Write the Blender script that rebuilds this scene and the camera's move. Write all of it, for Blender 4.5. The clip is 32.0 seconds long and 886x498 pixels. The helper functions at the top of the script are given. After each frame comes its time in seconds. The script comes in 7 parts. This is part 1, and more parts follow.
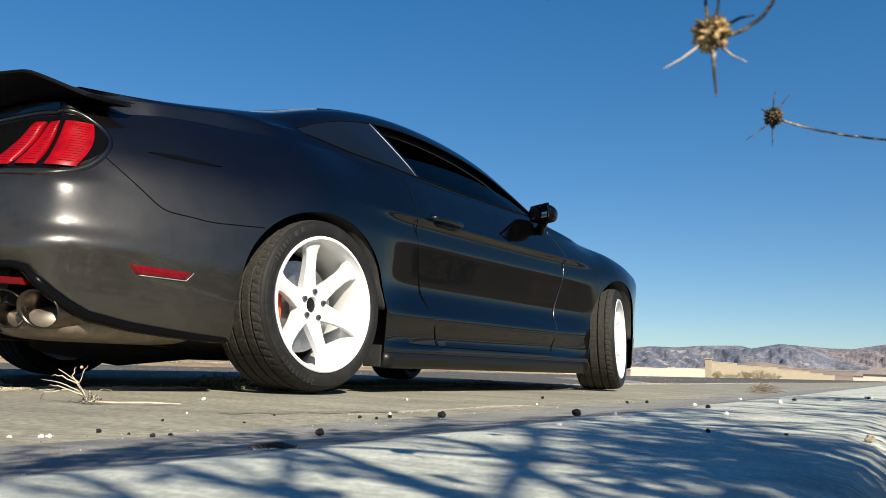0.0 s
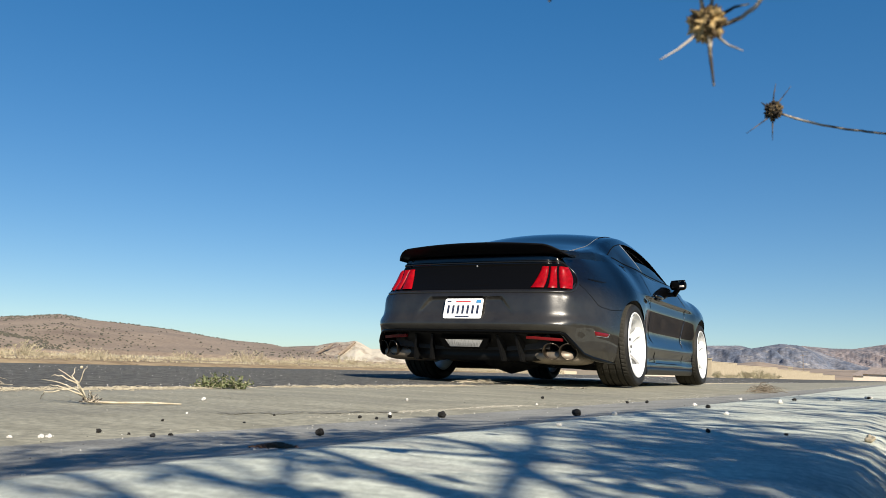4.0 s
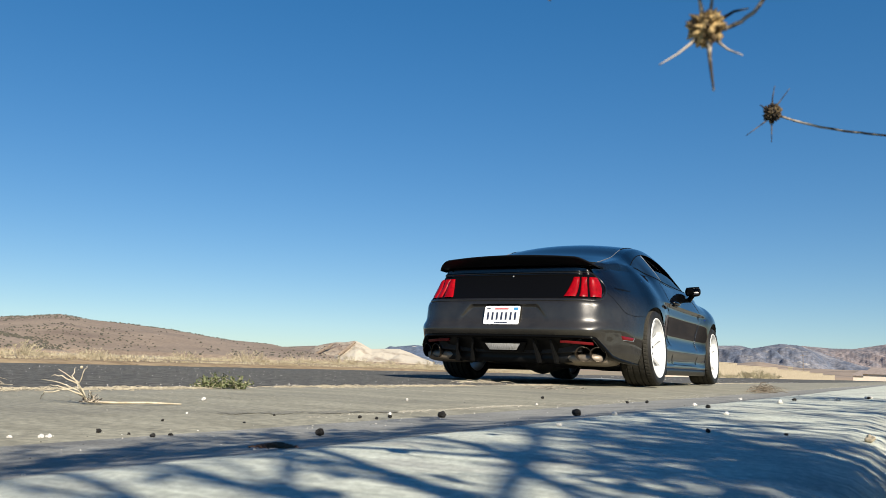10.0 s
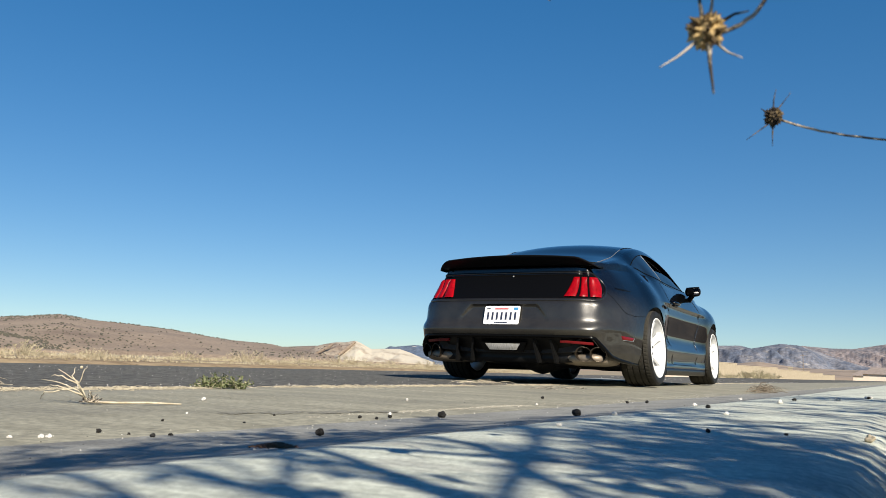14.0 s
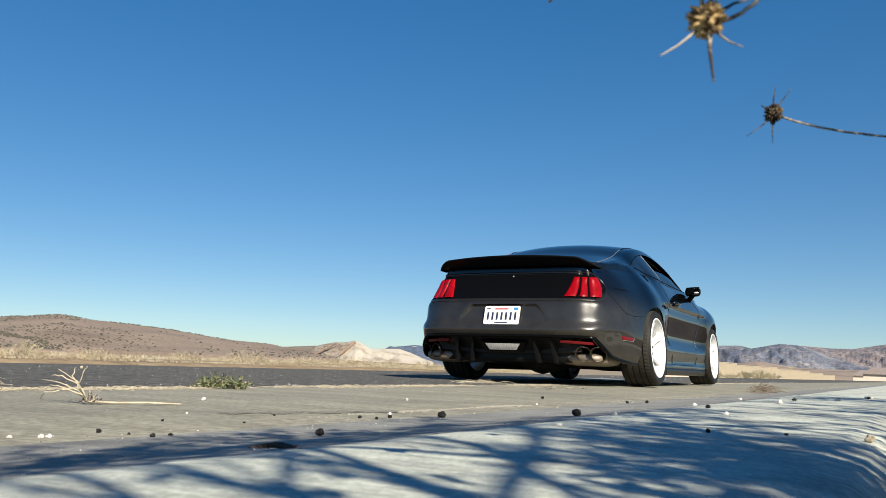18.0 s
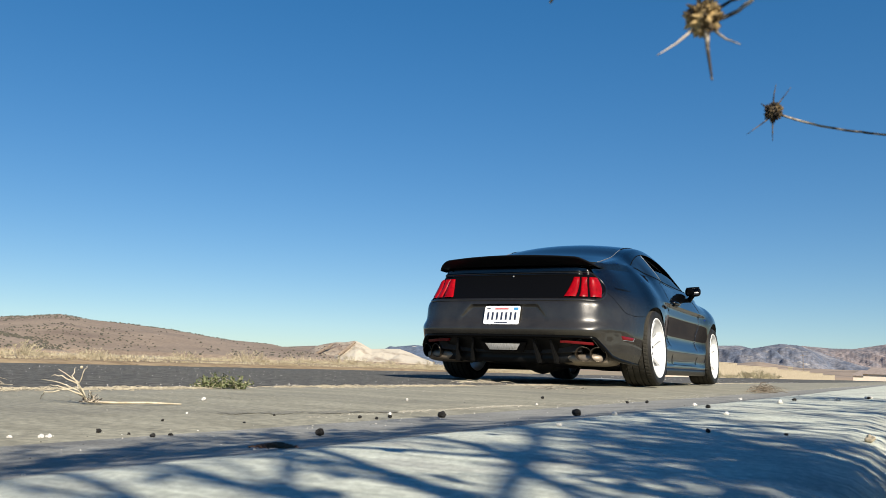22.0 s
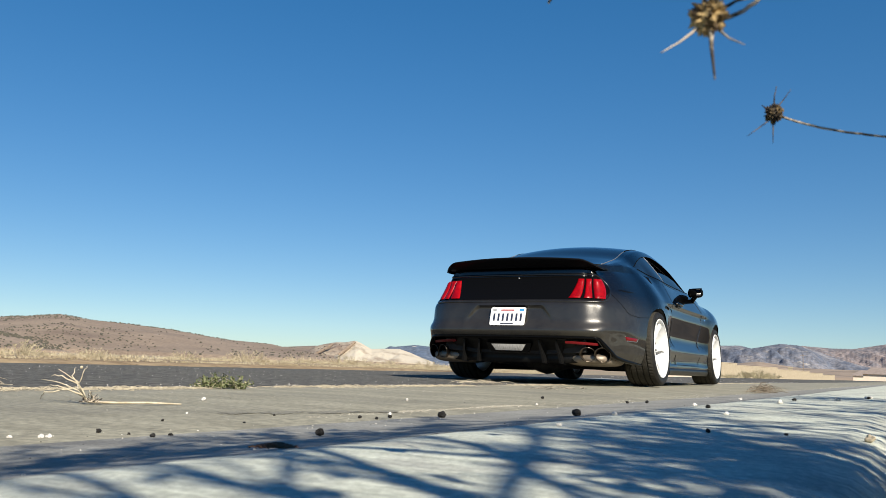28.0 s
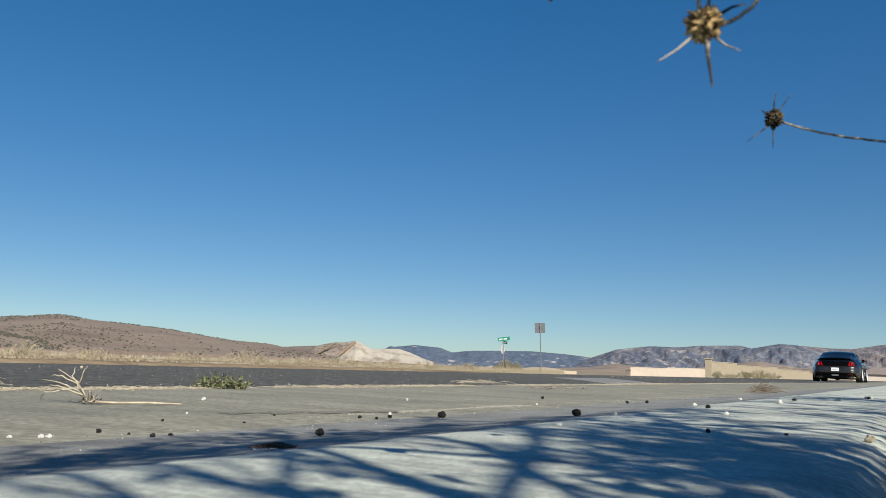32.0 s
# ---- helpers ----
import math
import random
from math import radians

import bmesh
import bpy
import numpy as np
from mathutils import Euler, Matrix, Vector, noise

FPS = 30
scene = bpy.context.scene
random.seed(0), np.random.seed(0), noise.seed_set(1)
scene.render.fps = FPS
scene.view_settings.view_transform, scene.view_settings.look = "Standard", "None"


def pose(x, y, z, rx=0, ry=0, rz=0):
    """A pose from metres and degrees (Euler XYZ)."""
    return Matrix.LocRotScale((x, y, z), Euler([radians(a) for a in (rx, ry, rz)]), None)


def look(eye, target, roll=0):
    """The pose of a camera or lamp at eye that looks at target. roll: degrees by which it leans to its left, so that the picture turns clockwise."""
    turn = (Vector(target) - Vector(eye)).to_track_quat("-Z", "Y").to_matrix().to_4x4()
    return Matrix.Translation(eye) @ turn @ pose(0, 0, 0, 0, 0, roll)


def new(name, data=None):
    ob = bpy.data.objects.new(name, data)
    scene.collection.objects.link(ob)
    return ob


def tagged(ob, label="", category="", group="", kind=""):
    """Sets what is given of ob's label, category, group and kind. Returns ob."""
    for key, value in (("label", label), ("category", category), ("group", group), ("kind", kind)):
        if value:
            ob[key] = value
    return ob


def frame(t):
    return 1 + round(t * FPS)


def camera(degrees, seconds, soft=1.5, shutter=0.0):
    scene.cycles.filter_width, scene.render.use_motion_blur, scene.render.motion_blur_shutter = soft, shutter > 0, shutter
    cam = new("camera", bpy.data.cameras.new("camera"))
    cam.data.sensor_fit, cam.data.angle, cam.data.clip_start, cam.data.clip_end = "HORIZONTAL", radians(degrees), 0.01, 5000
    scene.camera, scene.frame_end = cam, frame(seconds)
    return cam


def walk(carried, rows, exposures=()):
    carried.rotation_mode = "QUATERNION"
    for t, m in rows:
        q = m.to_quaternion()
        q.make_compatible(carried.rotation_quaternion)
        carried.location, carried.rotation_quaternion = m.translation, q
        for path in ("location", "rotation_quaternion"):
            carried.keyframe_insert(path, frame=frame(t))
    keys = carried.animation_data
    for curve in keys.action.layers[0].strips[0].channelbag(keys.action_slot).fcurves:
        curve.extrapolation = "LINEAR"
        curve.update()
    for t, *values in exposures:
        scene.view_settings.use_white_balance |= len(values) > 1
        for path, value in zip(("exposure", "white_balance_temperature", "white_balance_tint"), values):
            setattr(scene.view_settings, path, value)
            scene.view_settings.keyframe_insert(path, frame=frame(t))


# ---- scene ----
# ---------- camera ----------
EYE = Vector((0.0, 0.0, 0.1238))
PITCH, ROLL = 8.0025, 2.037
CLIP = 32.0
cam = camera(56.47, CLIP, soft=0.65)
cam.data.dof.use_dof, cam.data.dof.focus_distance, cam.data.dof.aperture_fstop = True, 6.0, 24.0
CAM_POSE = look(EYE, EYE + Vector((0, math.cos(radians(PITCH)), math.sin(radians(PITCH)))), ROLL)
walk(cam, [(0.0, CAM_POSE), (CLIP, CAM_POSE)],
     exposures=[(0.0, 0.83, 6500, 10), (2.0, 0.78, 6500, 9.5), (28.7, 0.78, 6500, 9.5), (29.9, 0.44, 6200, 9), (CLIP, 0.44, 6200, 9)])

# ---------- world and sun ----------
SUN_AZ, SUN_EL = 155.0, 33.0          # azimuth clockwise from +y
world = bpy.data.worlds.new("world")
scene.world = world
world.use_nodes = True
wn = world.node_tree.nodes
sky = wn.new("ShaderNodeTexSky")
sky.sky_type, sky.sun_disc = "NISHITA", False
sky.sun_elevation, sky.sun_rotation = radians(SUN_EL), radians(SUN_AZ)
sky.altitude, sky.air_density, sky.dust_density, sky.ozone_density = 1800, 1.0, 0.03, 2.2
sat = wn.new("ShaderNodeHueSaturation")           # clear desert air: a deep blue
sat.inputs["Saturation"].default_value = 1.38
world.node_tree.links.new(sky.outputs[0], sat.inputs["Color"])
gam = wn.new("ShaderNodeGamma")
gam.inputs["Gamma"].default_value = 0.72
tint = wn.new("ShaderNodeMixRGB")
tint.blend_type = "MULTIPLY"
tint.inputs[0].default_value = 1.0
way = wn.new("ShaderNodeTexCoord")                # haze: greener low down, violet-blue overhead
sep = wn.new("ShaderNodeSeparateXYZ")
haze = wn.new("ShaderNodeValToRGB")
haze.color_ramp.elements[0].position, haze.color_ramp.elements[1].position = 0.0, 0.5
haze.color_ramp.elements[0].color, haze.color_ramp.elements[1].color = (0.79, 0.928, 1.003, 1), (0.905, 0.91, 1.09, 1)
high = haze.color_ramp.elements.new(0.85)
high.color = (0.78, 0.62, 0.98, 1)
world.node_tree.links.new(way.outputs["Generated"], sep.inputs[0])
world.node_tree.links.new(sep.outputs["Z"], haze.inputs[0])
world.node_tree.links.new(haze.outputs[0], tint.inputs[2])
world.node_tree.links.new(sat.outputs[0], gam.inputs["Color"])
world.node_tree.links.new(gam.outputs[0], tint.inputs[1])
world.node_tree.links.new(tint.outputs[0], wn["Background"].inputs[0])
wn["Background"].inputs[1].default_value = 0.094
to_sun = Vector((math.sin(radians(SUN_AZ)) * math.cos(radians(SUN_EL)), math.cos(radians(SUN_AZ)) * math.cos(radians(SUN_EL)), math.sin(radians(SUN_EL))))
sun_data = bpy.data.lights.new("sun", "SUN")
sun_data.energy, sun_data.angle, sun_data.color = 5.0, radians(0.55), (1.0, 0.92, 0.79)
sun = new("sun", sun_data)
sun.matrix_world = look(to_sun * 50, (0, 0, 0))


# ---------- materials ----------
def mat(name, color, rough=0.6, metal=0.0, **kw):
    """A principled material: two colours mixed by noise at two scales, with bump."""
    m = bpy.data.materials.new(name)
    m.use_nodes = True
    nt = m.node_tree
    b = nt.nodes["Principled BSDF"]
    b.inputs["Roughness"].default_value = rough
    b.inputs["Metallic"].default_value = metal
    c2 = kw.get("color2")
    co = nt.nodes.new("ShaderNodeTexCoord")
    src = co.outputs["Object"]
    if c2:
        n1 = nt.nodes.new("ShaderNodeTexNoise")
        n1.inputs["Scale"].default_value = kw.get("scale", 8)
        n1.inputs["Detail"].default_value = 8
        n1.inputs["Roughness"].default_value = kw.get("grain", 0.65)
        if kw.get("stretch"):
            mp = nt.nodes.new("ShaderNodeMapping")
            mp.vector_type = "TEXTURE"
            mp.inputs["Scale"].default_value = [1 / q for q in kw["stretch"]]
            mp.inputs["Rotation"].default_value = kw.get("turn", (0, 0, 0))
            nt.links.new(src, mp.inputs[0])
            nt.links.new(mp.outputs[0], n1.inputs["Vector"])
        else:
            nt.links.new(src, n1.inputs["Vector"])
        r = nt.nodes.new("ShaderNodeValToRGB")
        lo, hi = kw.get("ramp", (0.35, 0.65))
        r.color_ramp.elements[0].position, r.color_ramp.elements[1].position = lo, hi
        r.color_ramp.elements[0].color, r.color_ramp.elements[1].color = (*color, 1), (*c2, 1)
        nt.links.new(n1.outputs[0], r.inputs[0])
        out = r.outputs[0]
        if kw.get("color3"):
            n2 = nt.nodes.new("ShaderNodeTexNoise")
            n2.inputs["Scale"].default_value = kw.get("scale3", 1.5)
            n2.inputs["Detail"].default_value = 5
            nt.links.new(src, n2.inputs["Vector"])
            r2 = nt.nodes.new("ShaderNodeValToRGB")
            lo, hi = kw.get("ramp3", (0.5, 0.7))
            r2.color_ramp.elements[0].position, r2.color_ramp.elements[1].position = lo, hi
            mx = nt.nodes.new("ShaderNodeMixRGB")
            mx.inputs[2].default_value = (*kw["color3"], 1)
            nt.links.new(n2.outputs[0], r2.inputs[0])
            nt.links.new(r2.outputs[0], mx.inputs[0])
            nt.links.new(out, mx.inputs[1])
            out = mx.outputs[0]
        if kw.get("fine"):                       # sand grains and pores
            n3 = nt.nodes.new("ShaderNodeTexNoise")
            n3.inputs["Scale"].default_value = kw["fine"][0]
            n3.inputs["Detail"].default_value = 4
            n3.inputs["Roughness"].default_value = 0.7
            nt.links.new(src, n3.inputs["Vector"])
            r3 = nt.nodes.new("ShaderNodeValToRGB")
            a = kw["fine"][1]
            r3.color_ramp.elements[0].position, r3.color_ramp.elements[1].position = 0.36, 0.64
            r3.color_ramp.elements[0].color, r3.color_ramp.elements[1].color = (1 - a, 1 - a, 1 - a, 1), (1 + a, 1 + a, 1 + a, 1)
            mf = nt.nodes.new("ShaderNodeMixRGB")
            mf.blend_type = "MULTIPLY"
            mf.inputs[0].default_value = 1.0
            nt.links.new(n3.outputs[0], r3.inputs[0])
            nt.links.new(out, mf.inputs[1])
            nt.links.new(r3.outputs[0], mf.inputs[2])
            out = mf.outputs[0]
        nt.links.new(out, b.inputs["Base Color"])
        if kw.get("bump"):
            bp = nt.nodes.new("ShaderNodeBump")
            bp.inputs["Strength"].default_value = kw["bump"]
            bp.inputs["Distance"].default_value = kw.get("depth", 0.004)
            nt.links.new(n1.outputs[0], bp.inputs["Height"])
            nt.links.new(bp.outputs[0], b.inputs["Normal"])
    else:
        b.inputs["Base Color"].default_value = (*color, 1)
        if kw.get("bump"):
            n1 = nt.nodes.new("ShaderNodeTexNoise")
            n1.inputs["Scale"].default_value = kw.get("scale", 60)
            n1.inputs["Detail"].default_value = 6
            nt.links.new(src, n1.inputs["Vector"])
            bp = nt.nodes.new("ShaderNodeBump")
            bp.inputs["Strength"].default_value = kw["bump"]
            bp.inputs["Distance"].default_value = kw.get("depth", 0.002)
            nt.links.new(n1.outputs[0], bp.inputs["Height"])
            nt.links.new(bp.outputs[0], b.inputs["Normal"])
    if kw.get("coat"):
        b.inputs["Coat Weight"].default_value = kw["coat"]
        b.inputs["Coat Roughness"].default_value = kw.get("coat_rough", 0.03)
    if kw.get("spec") is not None:
        b.inputs["Specular IOR Level"].default_value = kw["spec"]
    return m


ROAD_DIR = 30.0                        # degrees to the right of +y
TURN = (0, 0, -radians(ROAD_DIR))
M_CONC = mat("concrete_pan", fine=(55, 0.28), color=(0.205, 0.190, 0.135), rough=0.85, color2=(0.298, 0.278, 0.203), scale=3, color3=(0.150, 0.142, 0.112), scale3=1.3, ramp3=(0.5, 0.8), bump=0.35, depth=0.003, stretch=(0.8, 2.2, 3), turn=TURN)
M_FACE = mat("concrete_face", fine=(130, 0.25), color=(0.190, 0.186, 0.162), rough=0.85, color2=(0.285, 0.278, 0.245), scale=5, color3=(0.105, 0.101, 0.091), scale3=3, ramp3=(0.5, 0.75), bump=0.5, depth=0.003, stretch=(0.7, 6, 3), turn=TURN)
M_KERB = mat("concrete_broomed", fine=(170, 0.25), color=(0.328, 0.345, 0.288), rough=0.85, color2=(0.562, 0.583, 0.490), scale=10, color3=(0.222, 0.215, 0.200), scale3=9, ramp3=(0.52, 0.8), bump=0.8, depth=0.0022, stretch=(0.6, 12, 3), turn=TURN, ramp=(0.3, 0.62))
M_ASPH = mat("asphalt", spec=0.15, fine=(14, 0.5), color=(0.036, 0.035, 0.030), rough=0.85, color2=(0.165, 0.157, 0.138), scale=30, grain=0.8, color3=(0.070, 0.068, 0.062), scale3=0.8, ramp3=(0.55, 0.85), bump=0.9, depth=0.006)
M_DIRT = mat("dry_dirt", (0.225, 0.176, 0.112), 0.95, color2=(0.315, 0.255, 0.165), scale=0.5, color3=(0.165, 0.120, 0.075), scale3=0.05, bump=0.5, depth=0.03)
M_VERGE = mat("dark_verge_soil", (0.050, 0.037, 0.025), 0.95, color2=(0.115, 0.086, 0.056), scale=3, color3=(0.030, 0.024, 0.018), scale3=0.7, ramp3=(0.45, 0.7), bump=0.6, depth=0.02)
M_ROADSIDE = mat("roadside_soil", (0.150, 0.108, 0.064), 0.95, color2=(0.250, 0.190, 0.116), scale=2.5, color3=(0.115, 0.080, 0.048), scale3=0.6, bump=0.5, depth=0.02)
M_BLACKSTONE = mat("black_cinder", (0.010, 0.010, 0.010), 0.8, spec=0.15, color2=(0.035, 0.033, 0.03), scale=200, bump=0.8)
M_WHITESTONE = mat("pale_stone", (0.468, 0.442, 0.399), 0.8, color2=(0.637, 0.620, 0.578), scale=150, bump=0.5)
M_STAIN = mat("dark_stain", (0.150, 0.140, 0.106), 0.85, color2=(0.235, 0.218, 0.162), scale=30, fine=(120, 0.3))
M_GRAVEL = mat("washed_gravel", (0.20, 0.18, 0.14), 0.85, color2=(0.50, 0.46, 0.39), scale=90)
M_STRAW = mat("dry_straw", (0.35, 0.295, 0.20), 0.8, color2=(0.53, 0.465, 0.34), scale=60)
M_TWIG = mat("dead_twig", (0.035, 0.027, 0.02), 0.85, color2=(0.42, 0.36, 0.28), scale=50, ramp=(0.46, 0.53))
M_BARK = mat("shrub_bark", (0.10, 0.075, 0.05), 0.9, color2=(0.2, 0.16, 0.11), scale=30)
M_BURR = mat("thistle_burr", (0.05, 0.03, 0.012), 0.85, color2=(0.52, 0.37, 0.16), scale=120, ramp=(0.42, 0.62))
# darker copy of the burr colour, with shade put in, for the second head
M_BURRSHADE = mat("shaded_burr", (0.012, 0.008, 0.006), 0.85, color2=(0.20, 0.14, 0.06), scale=160, ramp=(0.45, 0.7))
M_WEED = mat("green_weed", (0.055, 0.075, 0.025), 0.7, color2=(0.16, 0.17, 0.07), scale=40)
M_DEADLEAF = mat("brown_leaf", (0.10, 0.05, 0.028), 0.9, color2=(0.24, 0.14, 0.08), scale=90)
M_GRASS = mat("dry_grass", (0.36, 0.30, 0.185), 0.9, color2=(0.56, 0.49, 0.345), scale=1.2, color3=(0.26, 0.18, 0.095), scale3=0.35, ramp3=(0.5, 0.75))
M_SAGE = mat("rabbitbrush", (0.25, 0.225, 0.13), 0.9, color2=(0.44, 0.39, 0.25), scale=4)
M_HILL = mat("brown_hill", fine=(0.35, 0.22), color=(0.185, 0.138, 0.098), rough=0.95, color2=(0.258, 0.196, 0.140), scale=0.02, color3=(0.118, 0.081, 0.059), scale3=0.012, ramp3=(0.55, 0.75))
M_SHRUB = mat("hill_shrub", (0.048, 0.046, 0.036), 0.95, color2=(0.088, 0.080, 0.056), scale=0.1)
M_QUARRY = mat("pale_quarry_rock", (0.255, 0.200, 0.145), 0.95, color2=(0.500, 0.440, 0.340), scale=0.05, ramp=(0.36, 0.52), stretch=(0.5, 0.7, 2.4), turn=(0, radians(38), 0))
# distance haze is put into the mountains' base colours, mauve-grey to blue
M_MOUNT = mat("hazed_chaparral_mountain", fine=(0.06, 0.35), color=(0.130, 0.125, 0.138), rough=0.95, color2=(0.225, 0.182, 0.170), scale=0.011, color3=(0.25, 0.225, 0.21), scale3=0.05, ramp3=(0.63, 0.68), stretch=(1.0, 0.5, 1), grain=0.78, ramp=(0.42, 0.56))
M_MOUNTBLUE = mat("hazed_brushy_mountain", fine=(0.06, 0.35), color=(0.085, 0.100, 0.135), rough=0.95, color2=(0.165, 0.160, 0.172), scale=0.012, color3=(0.30, 0.275, 0.25), scale3=0.016, ramp3=(0.60, 0.66), stretch=(1.0, 0.4, 1), grain=0.75, ramp=(0.42, 0.58))
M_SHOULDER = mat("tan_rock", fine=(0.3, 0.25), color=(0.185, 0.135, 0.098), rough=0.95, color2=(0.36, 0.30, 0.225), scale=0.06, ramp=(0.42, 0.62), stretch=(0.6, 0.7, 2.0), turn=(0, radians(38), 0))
M_MOUNTFAR = mat("hazed_distant_mountain", fine=(0.05, 0.35), color=(0.068, 0.098, 0.150), rough=0.95, color2=(0.105, 0.128, 0.165), scale=0.010, color3=(0.375, 0.345, 0.323), scale3=0.012, ramp3=(0.62, 0.66), grain=0.7)
M_MOUND = mat("cream_dirt", (0.42, 0.335, 0.225), 0.95, color2=(0.53, 0.44, 0.31), scale=0.4, color3=(0.33, 0.25, 0.16), scale3=0.2)
M_PLAIN = mat("valley_floor", (0.225, 0.165, 0.120), 0.95, color2=(0.315, 0.247, 0.180), scale=0.01, color3=(0.105, 0.083, 0.068), scale3=0.02)
M_BLOCK = mat("tan_block", (0.33, 0.275, 0.19), 0.9, color2=(0.39, 0.33, 0.235), scale=3, bump=0.3)
M_STUCCO = mat("pale_stucco", (0.627, 0.522, 0.418), 0.9, color2=(0.684, 0.589, 0.475), scale=1.0)
M_GALV = mat("galvanised_steel", (0.20, 0.205, 0.21), 0.5, 0.6, color2=(0.30, 0.305, 0.31), scale=12)
M_SIGNBACK = mat("sign_back", (0.075, 0.082, 0.09), 0.55, color2=(0.10, 0.108, 0.118), scale=5)
M_SIGNPALE = mat("bare_aluminium", (0.40, 0.40, 0.39), 0.5, color2=(0.48, 0.48, 0.47), scale=6)
M_SIGNGREEN = mat("sign_green", (0.0, 0.16, 0.09), 0.5)
M_WHITE = mat("white_marking", (0.8, 0.8, 0.78), 0.6)
M_WOODPOLE = mat("pole_wood", (0.12, 0.09, 0.065), 0.9, color2=(0.2, 0.16, 0.12), scale=5)
M_ROOFTILE = mat("roof_tile", (0.20, 0.16, 0.135), 0.9, color2=(0.28, 0.23, 0.20), scale=2)


# ---------- mesh helpers ----------
def mesh_ob(name, verts, faces, material, parent=None, smooth=False, label=""):
    me = bpy.data.meshes.new(name)
    me.from_pydata([tuple(v) for v in verts], [], faces)
    me.materials.append(material)
    if smooth:
        me.polygons.foreach_set("use_smooth", [True] * len(me.polygons))
    me.update()
    ob = new(name, me)
    if parent is not None:
        ob.parent = parent
    if label:
        tagged(ob, label)
    return ob


def part(name, bm, material, parent=None, label="", smooth=True):
    """Links a bmesh as one mesh object under a thing or a part."""
    me = bpy.data.meshes.new(name)
    bmesh.ops.recalc_face_normals(bm, faces=bm.faces)
    bm.to_mesh(me)
    bm.free()
    me.materials.append(material)
    if smooth:
        me.polygons.foreach_set("use_smooth", [True] * len(me.polygons))
        me.set_sharp_from_angle(angle=radians(38))
    ob = new(name, me)
    if parent is not None:
        ob.parent = parent
    if label:
        tagged(ob, label)
    return ob


def grid_faces(nu, nv, off=0):
    return [(off + i * nv + j, off + i * nv + j + 1, off + (i + 1) * nv + j + 1, off + (i + 1) * nv + j) for i in range(nu - 1) for j in range(nv - 1)]


def tube(path, radii, n=6, cap=True, verts=None, faces=None):
    """Adds a tapered tube along a list of points to verts and faces."""
    verts = [] if verts is None else verts
    faces = [] if faces is None else faces
    base = len(verts)
    path = [Vector(p) for p in path]
    for i, p in enumerate(path):
        d = (path[min(i + 1, len(path) - 1)] - path[max(i - 1, 0)]).normalized()
        a = d.orthogonal().normalized() if abs(d.z) > 0.95 else d.cross(Vector((0, 0, 1))).normalized()
        b = d.cross(a)
        for k in range(n):
            t = 2 * math.pi * k / n
            verts.append(p + (a * math.cos(t) + b * math.sin(t)) * radii[i])
    for i in range(len(path) - 1):
        for k in range(n):
            q = base + i * n
            faces.append((q + k, q + (k + 1) % n, q + n + (k + 1) % n, q + n + k))
    if cap:
        faces.append(tuple(base + k for k in range(n))[::-1])
        faces.append(tuple(base + (len(path) - 1) * n + k for k in range(n)))
    return verts, faces


def box_bm(sx, sy, sz, at=(0, 0, 0), bevel=0.0, bm=None):
    bm = bm or bmesh.new()
    g = bmesh.ops.create_cube(bm, size=1.0, matrix=Matrix.Translation(at) @ Matrix.Diagonal((sx, sy, sz, 1)))
    if bevel:
        es = list({e for v in g["verts"] for e in v.link_edges})
        bmesh.ops.bevel(bm, geom=es, offset=bevel, segments=2, affect="EDGES", profile=0.7)
    return bm


ALONG = Vector((math.sin(radians(ROAD_DIR)), math.cos(radians(ROAD_DIR)), 0))
ACROSS = Vector((-math.cos(radians(ROAD_DIR)), math.sin(radians(ROAD_DIR)), 0))


def road_pt(s, l, z=0.0):
    """A point s metres along the road and l metres across it, from below the camera."""
    return ALONG * s + ACROSS * l + Vector((0, 0, z))


# the height of the kerb, gutter and road, across them
PROFILE = [(0.0, -0.06), (0.018, 0.030), (0.027, 0.044), (0.043, 0.054), (0.075, 0.060), (0.2, 0.060), (0.34, 0.0595), (0.39, 0.058), (0.43, 0.054), (0.54, 0.039), (0.66, 0.023),
           (0.8, 0.008), (0.95, -0.003), (1.09, -0.008), (1.2, -0.006), (1.6, -0.003), (2.5, 0.0), (2.505, 0.0), (3.5, 0.004), (5.0, 0.006), (7.6, 0.0)]


def ground_z(l):
    for (a, za), (b, zb) in zip(PROFILE, PROFILE[1:]):
        if a <= l <= b:
            return za + (zb - za) * (l - a) / (b - a)
    return 0.0 if l > 7 else -0.06


# ---------- the ground, the road and its kerb ----------
def build_ground():
    xs = [-4300, -2000, -900, -400, -200, -100, -60, -30, -15, 0, 15, 30, 60, 100, 200, 400, 900, 2000, 4300]
    verts = []
    for x in xs:
        for y in xs:
            d = math.hypot(x, y)
            l = Vector((x, y, 0)).dot(ACROSS)
            z = -0.10 - 0.004 * min(max(0.0, d - 30), 100)
            if l < 0 and d < 60:
                z = -0.07
            verts.append((x, y, z))
    ob = mesh_ob("ground", verts, grid_faces(len(xs), len(xs)), M_DIRT)
    tagged(ob, "dry tan dirt ground reaching the hills", "ground", kind="structure")


